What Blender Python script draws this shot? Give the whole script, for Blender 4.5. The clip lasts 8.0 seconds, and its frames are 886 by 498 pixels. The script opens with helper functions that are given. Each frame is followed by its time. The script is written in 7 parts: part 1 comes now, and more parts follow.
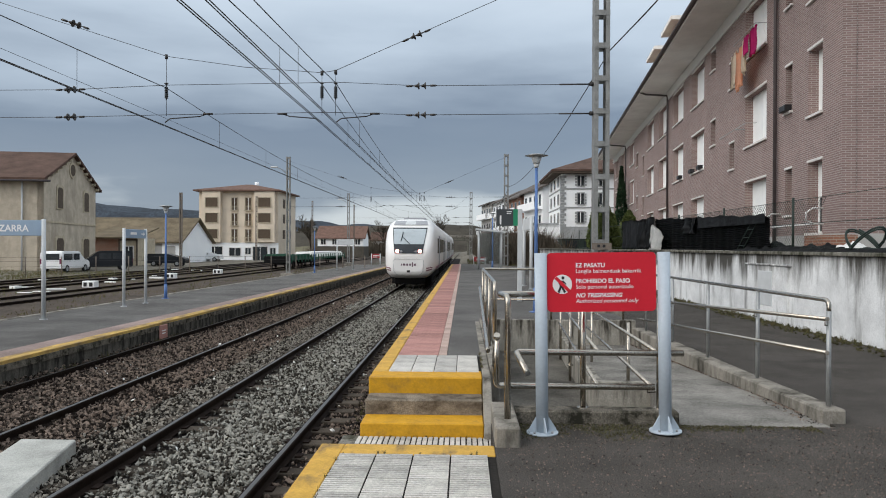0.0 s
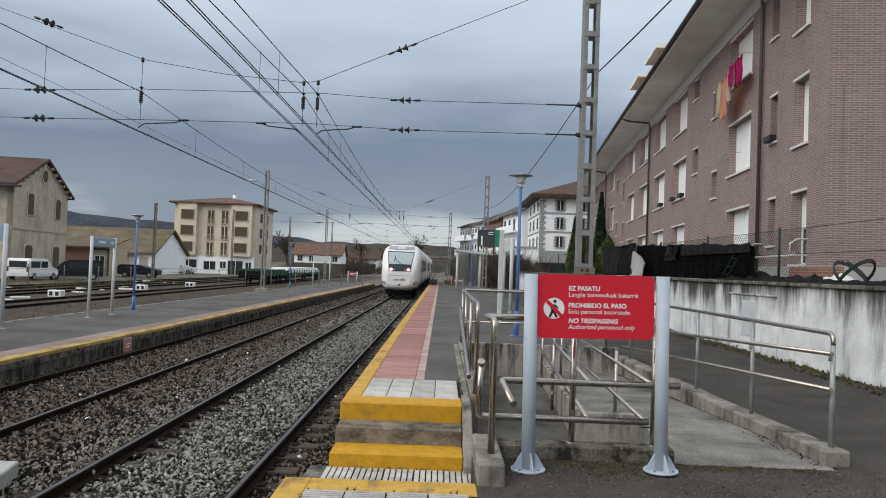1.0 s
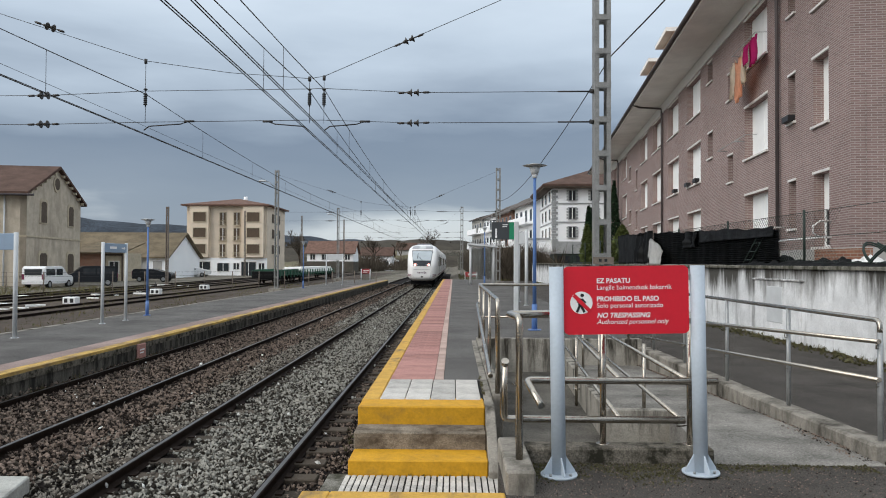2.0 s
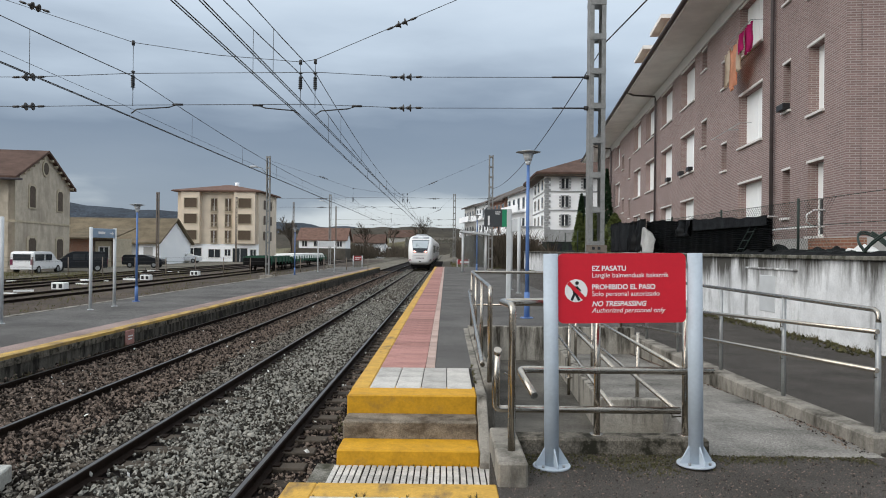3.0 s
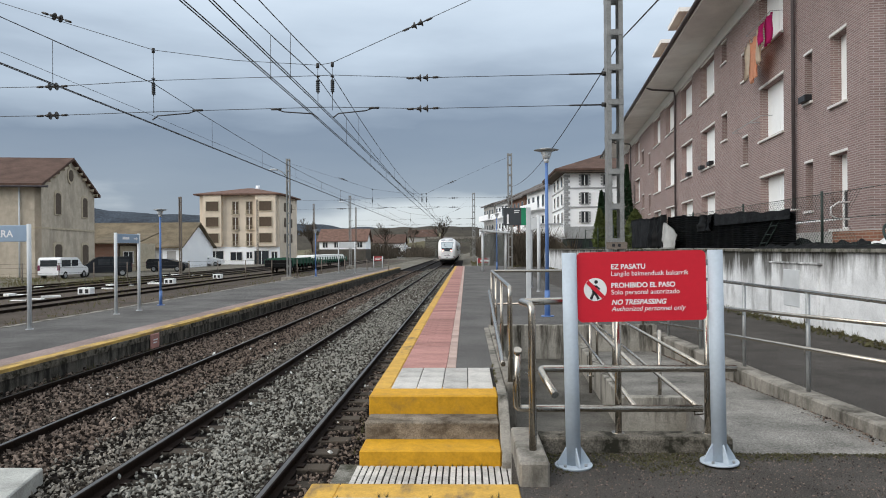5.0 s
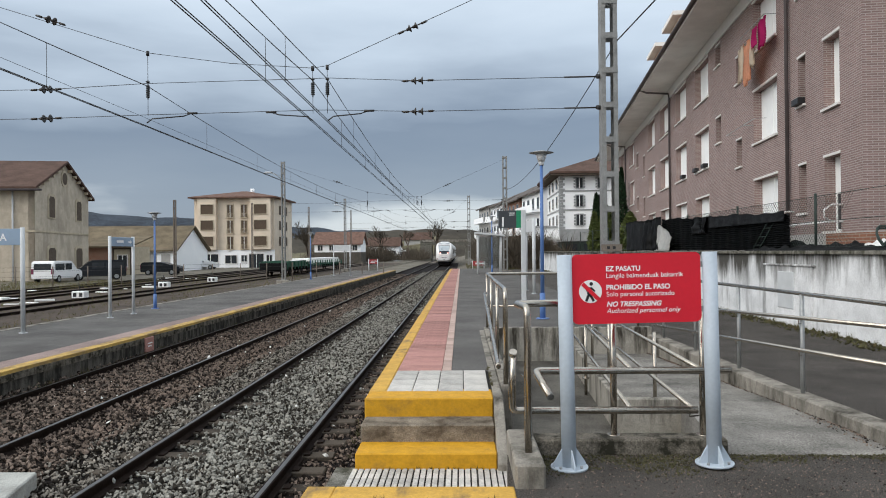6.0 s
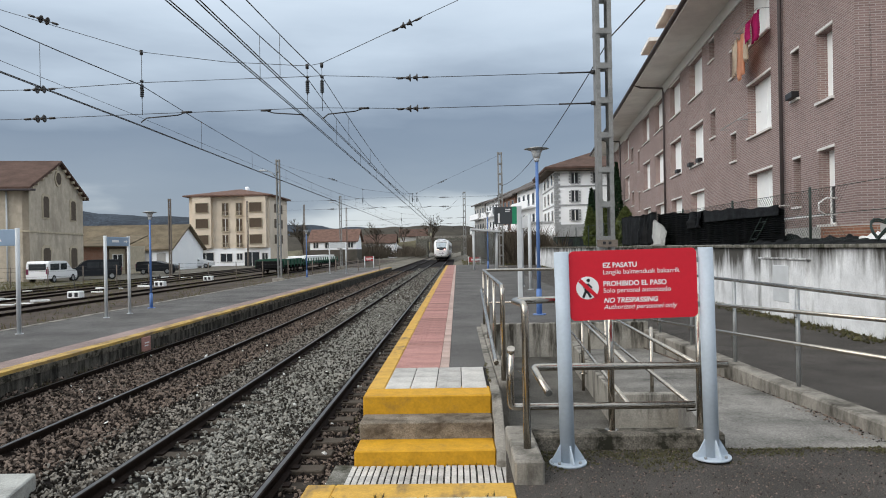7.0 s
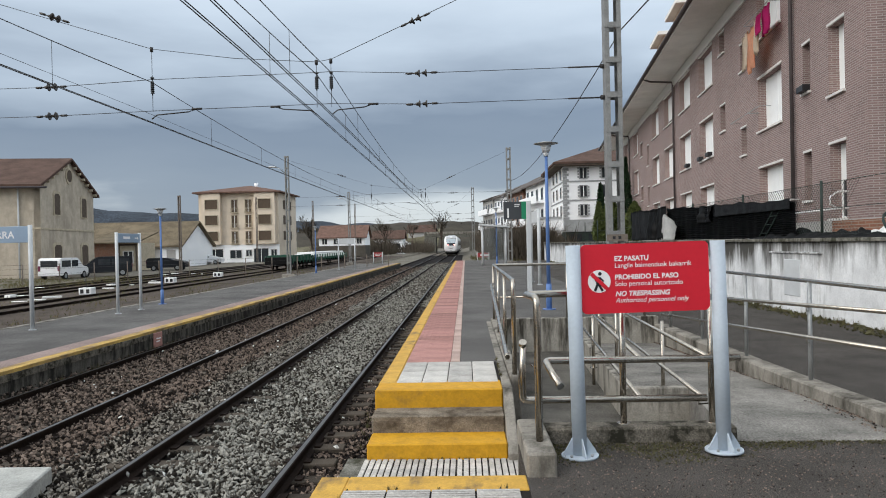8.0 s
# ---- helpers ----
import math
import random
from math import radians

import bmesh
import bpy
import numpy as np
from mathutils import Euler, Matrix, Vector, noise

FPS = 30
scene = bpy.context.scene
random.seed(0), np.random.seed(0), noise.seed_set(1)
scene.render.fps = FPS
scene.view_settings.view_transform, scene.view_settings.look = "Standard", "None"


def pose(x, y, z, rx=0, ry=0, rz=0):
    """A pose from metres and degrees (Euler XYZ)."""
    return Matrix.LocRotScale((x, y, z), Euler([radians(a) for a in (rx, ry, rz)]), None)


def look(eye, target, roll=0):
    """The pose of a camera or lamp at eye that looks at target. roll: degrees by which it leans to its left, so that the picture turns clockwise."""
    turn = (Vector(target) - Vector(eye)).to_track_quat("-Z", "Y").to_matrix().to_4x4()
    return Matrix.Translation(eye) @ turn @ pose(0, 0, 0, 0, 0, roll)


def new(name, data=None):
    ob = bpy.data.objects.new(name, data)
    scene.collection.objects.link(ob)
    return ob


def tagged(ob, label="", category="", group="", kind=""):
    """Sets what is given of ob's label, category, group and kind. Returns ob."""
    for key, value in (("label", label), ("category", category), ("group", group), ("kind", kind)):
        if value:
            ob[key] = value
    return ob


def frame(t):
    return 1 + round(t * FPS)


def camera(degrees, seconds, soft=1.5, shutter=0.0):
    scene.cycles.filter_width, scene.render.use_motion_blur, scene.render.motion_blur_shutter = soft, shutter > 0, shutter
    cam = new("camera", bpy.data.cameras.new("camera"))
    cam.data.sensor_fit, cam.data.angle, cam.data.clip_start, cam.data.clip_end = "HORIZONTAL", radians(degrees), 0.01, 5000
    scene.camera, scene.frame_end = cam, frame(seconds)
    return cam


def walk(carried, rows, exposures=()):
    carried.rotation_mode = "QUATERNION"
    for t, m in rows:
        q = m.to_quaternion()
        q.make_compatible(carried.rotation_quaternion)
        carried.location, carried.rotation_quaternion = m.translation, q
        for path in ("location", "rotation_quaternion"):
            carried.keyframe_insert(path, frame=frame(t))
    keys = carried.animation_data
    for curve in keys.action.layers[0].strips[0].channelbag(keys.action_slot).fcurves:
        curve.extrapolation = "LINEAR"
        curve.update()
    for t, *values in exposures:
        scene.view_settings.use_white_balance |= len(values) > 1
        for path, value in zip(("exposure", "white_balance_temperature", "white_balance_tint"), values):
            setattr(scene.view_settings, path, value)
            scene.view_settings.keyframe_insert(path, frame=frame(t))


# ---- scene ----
cam = camera(64.5, 8.0, soft=1.0)
PATH = [
    (0, (0.190, -1.652, 1.587), (0.1303, 0.3471, 1.5819), 0.26),
    (0.5, (0.130, -1.356, 1.573), (0.0791, 0.6424, 1.6242), -0.81),
    (1, (0.130, -1.183, 1.557), (0.1327, 0.8157, 1.6121), 2.12),
    (1.5, (0.096, -1.043, 1.566), (0.0178, 0.9552, 1.6208), 1.00),
    (1.7, (0.086, -0.960, 1.570), (0.0409, 1.0386, 1.6194), 0.22),
    (3, (0.089, -0.709, 1.559), (0.0797, 1.2912, 1.5621), 0.57),
    (3.5, (0.103, -0.711, 1.573), (0.0630, 1.2885, 1.5560), -0.30),
    (4, (0.108, -0.714, 1.565), (0.0475, 1.2853, 1.5716), -0.37),
    (4.5, (0.100, -0.722, 1.573), (0.0419, 1.2770, 1.5763), -0.34),
    (5.8, (0.108, -0.735, 1.575), (0.0249, 1.2631, 1.5741), -0.57),
    (6, (0.101, -0.733, 1.571), (0.0485, 1.2668, 1.5793), -0.52),
    (6.5, (0.087, -0.754, 1.579), (0.0356, 1.2453, 1.5658), -0.96),
    (7, (0.090, -0.749, 1.583), (0.0494, 1.2509, 1.5807), -1.05),
    (7.5, (0.086, -0.759, 1.583), (0.0187, 1.2403, 1.5889), -0.87),
    (8, (0.065, -0.771, 1.571), (0.0003, 1.2278, 1.5571), -1.25),
]
walk(cam, [(t, look(eye, target, roll)) for t, eye, target, roll in PATH],
     exposures=((0, 0.16), (0.5, 0.16), (1, 0.04), (1.5, 0.18), (3, 0.22), (3.5, 0.30), (8, 0.28)))

# ---- world and light ----
world = bpy.data.worlds.new("overcast")
scene.world = world
world.use_nodes = True


def build_world():
    nt = world.node_tree
    n, l = nt.nodes, nt.links
    n.clear()
    out = n.new("ShaderNodeOutputWorld")
    bg = n.new("ShaderNodeBackground")
    tc = n.new("ShaderNodeTexCoord")
    sep = n.new("ShaderNodeSeparateXYZ")
    l.new(tc.outputs["Generated"], sep.inputs[0])
    mp = n.new("ShaderNodeMapping")
    mp.inputs["Scale"].default_value = (1.6, 1.6, 7.0)
    l.new(tc.outputs["Generated"], mp.inputs[0])
    nz = n.new("ShaderNodeTexNoise")
    nz.inputs["Scale"].default_value = 1.7
    nz.inputs["Detail"].default_value = 6
    nz.inputs["Roughness"].default_value = 0.5
    l.new(mp.outputs[0], nz.inputs["Vector"])
    m1 = n.new("ShaderNodeMath")
    m1.operation = "MULTIPLY_ADD"
    m1.inputs[1].default_value = 0.20
    m1.inputs[2].default_value = -0.10
    l.new(nz.outputs["Fac"], m1.inputs[0])
    m2 = n.new("ShaderNodeMath")
    m2.operation = "ADD"
    l.new(sep.outputs["Z"], m2.inputs[0])
    l.new(m1.outputs[0], m2.inputs[1])
    rp = n.new("ShaderNodeValToRGB")
    e = rp.color_ramp.elements
    e[0].position, e[0].color = 0.0, (0.52, 0.56, 0.585, 1)
    e[1].position, e[1].color = 1.0, (1.0, 1.07, 1.13, 1)
    for p, c in ((0.035, (0.50, 0.55, 0.59, 1)), (0.075, (0.215, 0.262, 0.33, 1)), (0.16, (0.172, 0.218, 0.288, 1)),
                 (0.27, (0.45, 0.53, 0.62, 1)), (0.40, (0.66, 0.75, 0.84, 1)), (0.62, (0.86, 0.94, 1.02, 1))):
        q = e.new(p)
        q.color = c
    l.new(m2.outputs[0], rp.inputs[0])
    sky = n.new("ShaderNodeTexSky")
    sky.sky_type = "NISHITA"
    sky.sun_disc = False
    sky.sun_elevation, sky.sun_rotation = radians(32), radians(236)
    mx = n.new("ShaderNodeMix")
    mx.data_type = "RGBA"
    mx.inputs[0].default_value = 0.012
    l.new(rp.outputs[0], mx.inputs[6])
    l.new(sky.outputs[0], mx.inputs[7])
    l.new(mx.outputs[2], bg.inputs[0])
    bg.inputs[1].default_value = 1.0
    l.new(bg.outputs[0], out.inputs[0])


build_world()
sun = new("sun", bpy.data.lights.new("sun", "SUN"))
sun.data.energy, sun.data.angle, sun.data.color = 1.75, radians(60), (1.0, 0.93, 0.85)
sun.matrix_world = look((-50, -34, 38), (0, 0, 0))
scene.view_settings.exposure = 0.25


# ---- materials ----
def mat(name, col, rough=0.8, scale=3.0, var=0.25, bump=0.2, metal=0.0, col2=None, speck=0.0, stretch=(1, 1, 1), fine=40.0, rand=0.0, island=0.0):
    m = bpy.data.materials.new(name)
    m.use_nodes = True
    nt = m.node_tree
    n, l = nt.nodes, nt.links
    b = n["Principled BSDF"]
    b.inputs["Roughness"].default_value = rough
    b.inputs["Metallic"].default_value = metal
    b.inputs["Specular IOR Level"].default_value = 0.12 if rough >= 0.8 else 0.35
    tc = n.new("ShaderNodeTexCoord")
    mp = n.new("ShaderNodeMapping")
    mp.inputs["Scale"].default_value = stretch
    l.new(tc.outputs["Object"], mp.inputs[0])
    big = n.new("ShaderNodeTexNoise")
    big.inputs["Scale"].default_value = scale
    big.inputs["Detail"].default_value = 5
    big.inputs["Roughness"].default_value = 0.6
    l.new(mp.outputs[0], big.inputs["Vector"])
    small = n.new("ShaderNodeTexNoise")
    small.inputs["Scale"].default_value = fine
    small.inputs["Detail"].default_value = 3
    l.new(mp.outputs[0], small.inputs["Vector"])
    c2 = col2 or tuple(c * (1 - 1.3 * var) for c in col)
    c1 = tuple(min(0.95, c * (1 + 0.5 * var)) for c in col)
    rp = n.new("ShaderNodeValToRGB")
    rp.color_ramp.elements[0].position, rp.color_ramp.elements[0].color = 0.32, (*c2, 1)
    rp.color_ramp.elements[1].position, rp.color_ramp.elements[1].color = 0.66, (*c1, 1)
    add = n.new("ShaderNodeMath")
    add.operation = "MULTIPLY_ADD"
    add.inputs[1].default_value = 0.35
    l.new(small.outputs["Fac"], add.inputs[0])
    sub = n.new("ShaderNodeMath")
    sub.operation = "MULTIPLY"
    sub.inputs[1].default_value = 0.68
    l.new(big.outputs["Fac"], sub.inputs[0])
    l.new(sub.outputs[0], add.inputs[2])
    last = add.outputs[0]
    if rand or island:
        src = n.new("ShaderNodeObjectInfo").outputs["Random"] if rand else n.new("ShaderNodeNewGeometry").outputs["Random Per Island"]
        r = n.new("ShaderNodeMath")
        r.operation = "MULTIPLY_ADD"
        r.inputs[1].default_value = rand or island
        l.new(src, r.inputs[0])
        l.new(last, r.inputs[2])
        r2 = n.new("ShaderNodeMath")
        r2.operation = "SUBTRACT"
        r2.inputs[1].default_value = 0.5 * (rand or island)
        l.new(r.outputs[0], r2.inputs[0])
        last = r2.outputs[0]
    l.new(last, rp.inputs[0])
    l.new(rp.outputs[0], b.inputs["Base Color"])
    if speck:
        grit = n.new("ShaderNodeTexNoise")
        grit.inputs["Scale"].default_value = fine * 2.2
        grit.inputs["Detail"].default_value = 2
        l.new(tc.outputs["Object"], grit.inputs["Vector"])
        wide = n.new("ShaderNodeMapRange")
        wide.inputs[1].default_value, wide.inputs[2].default_value = 0.33, 0.67
        wide.inputs[3].default_value, wide.inputs[4].default_value = 1 - speck, 1 + 1.25 * speck
        l.new(grit.outputs["Fac"], wide.inputs[0])
        hs = n.new("ShaderNodeHueSaturation")
        l.new(wide.outputs[0], hs.inputs["Value"])
        l.new(rp.outputs[0], hs.inputs["Color"])
        l.new(hs.outputs[0], b.inputs["Base Color"])
    if bump:
        bp = n.new("ShaderNodeBump")
        bp.inputs["Strength"].default_value = bump
        bp.inputs["Distance"].default_value = 0.02
        l.new(small.outputs["Fac"], bp.inputs["Height"])
        l.new(bp.outputs[0], b.inputs["Normal"])
    return m


def stained(name, base, dark, scale=1.0, lo=0.45, hi=0.62, streak=(3.0, 3.0, 0.35), top=None, rough=0.9, speck=0.3, bump=0.35):
    """Painted or cast surface with runs of dirt; top = (z from, z to) where the dirt gathers."""
    m = mat(name, base, rough, 2.0 * scale, 0.22, bump, speck=speck)
    nt = m.node_tree
    n, l = nt.nodes, nt.links
    b = n["Principled BSDF"]
    src = b.inputs["Base Color"].links[0].from_socket
    tc = n.new("ShaderNodeTexCoord")
    mp = n.new("ShaderNodeMapping")
    mp.inputs["Scale"].default_value = streak
    l.new(tc.outputs["Object"], mp.inputs[0])
    nz = n.new("ShaderNodeTexNoise")
    nz.inputs["Scale"].default_value = scale
    nz.inputs["Detail"].default_value = 8
    nz.inputs["Roughness"].default_value = 0.65
    l.new(mp.outputs[0], nz.inputs["Vector"])
    fac = nz.outputs["Fac"]
    if top:
        sp = n.new("ShaderNodeSeparateXYZ")
        l.new(tc.outputs["Object"], sp.inputs[0])
        mr = n.new("ShaderNodeMapRange")
        mr.inputs[1].default_value, mr.inputs[2].default_value = top
        mr.inputs[3].default_value, mr.inputs[4].default_value = -0.05, 0.24
        l.new(sp.outputs["Z"], mr.inputs[0])
        ad = n.new("ShaderNodeMath")
        ad.operation = "ADD"
        l.new(fac, ad.inputs[0])
        l.new(mr.outputs[0], ad.inputs[1])
        fac = ad.outputs[0]
    rp = n.new("ShaderNodeMapRange")
    rp.inputs[1].default_value, rp.inputs[2].default_value = lo, hi
    l.new(fac, rp.inputs[0])
    mx = n.new("ShaderNodeMix")
    mx.data_type = "RGBA"
    l.new(rp.outputs[0], mx.inputs[0])
    l.new(src, mx.inputs[6])
    mx.inputs[7].default_value = (*dark, 1)
    l.new(mx.outputs[2], b.inputs["Base Color"])
    return m


def bricks(name, c1, c2, mortar, w=0.25, h=0.066, turn=0.0):
    """Brickwork in the wall's own plane: u along object x, v along z."""
    m = bpy.data.materials.new(name)
    m.use_nodes = True
    nt = m.node_tree
    n, l = nt.nodes, nt.links
    b = n["Principled BSDF"]
    b.inputs["Roughness"].default_value = 0.85
    tc = n.new("ShaderNodeTexCoord")
    sp = n.new("ShaderNodeSeparateXYZ")
    l.new(tc.outputs["Object"], sp.inputs[0])
    ad = n.new("ShaderNodeMath")
    l.new(sp.outputs["X"], ad.inputs[0])
    l.new(sp.outputs["Y"], ad.inputs[1])
    cb = n.new("ShaderNodeCombineXYZ")
    l.new(ad.outputs[0], cb.inputs[0])
    l.new(sp.outputs["Z"], cb.inputs[1])
    br = n.new("ShaderNodeTexBrick")
    br.inputs["Scale"].default_value = 1.0
    br.inputs["Color1"].default_value = (*c1, 1)
    br.inputs["Color2"].default_value = (*c2, 1)
    br.inputs["Mortar"].default_value = (*mortar, 1)
    br.inputs["Mortar Size"].default_value = 0.010
    br.inputs["Mortar Smooth"].default_value = 0.2
    br.inputs["Bias"].default_value = -0.2
    br.inputs["Brick Width"].default_value = w
    br.inputs["Row Height"].default_value = h
    l.new(cb.outputs[0], br.inputs["Vector"])
    nz = n.new("ShaderNodeTexNoise")
    nz.inputs["Scale"].default_value = 0.6
    nz.inputs["Detail"].default_value = 6
    l.new(tc.outputs["Object"], nz.inputs["Vector"])
    hs = n.new("ShaderNodeHueSaturation")
    mr = n.new("ShaderNodeMapRange")
    mr.inputs[3].default_value, mr.inputs[4].default_value = 0.75, 1.25
    l.new(nz.outputs["Fac"], mr.inputs[0])
    l.new(mr.outputs[0], hs.inputs["Value"])
    l.new(br.outputs["Color"], hs.inputs["Color"])
    l.new(hs.outputs[0], b.inputs["Base Color"])
    bp = n.new("ShaderNodeBump")
    bp.inputs["Strength"].default_value = 0.6
    bp.inputs["Distance"].default_value = 0.01
    bp.invert = True
    l.new(br.outputs["Fac"], bp.inputs["Height"])
    l.new(bp.outputs[0], b.inputs["Normal"])
    return m


def glow(name, col, power):
    m = bpy.data.materials.new(name)
    m.use_nodes = True
    b = m.node_tree.nodes["Principled BSDF"]
    b.inputs["Base Color"].default_value = (*col, 1)
    b.inputs["Emission Color"].default_value = (*col, 1)
    b.inputs["Emission Strength"].default_value = power
    return m


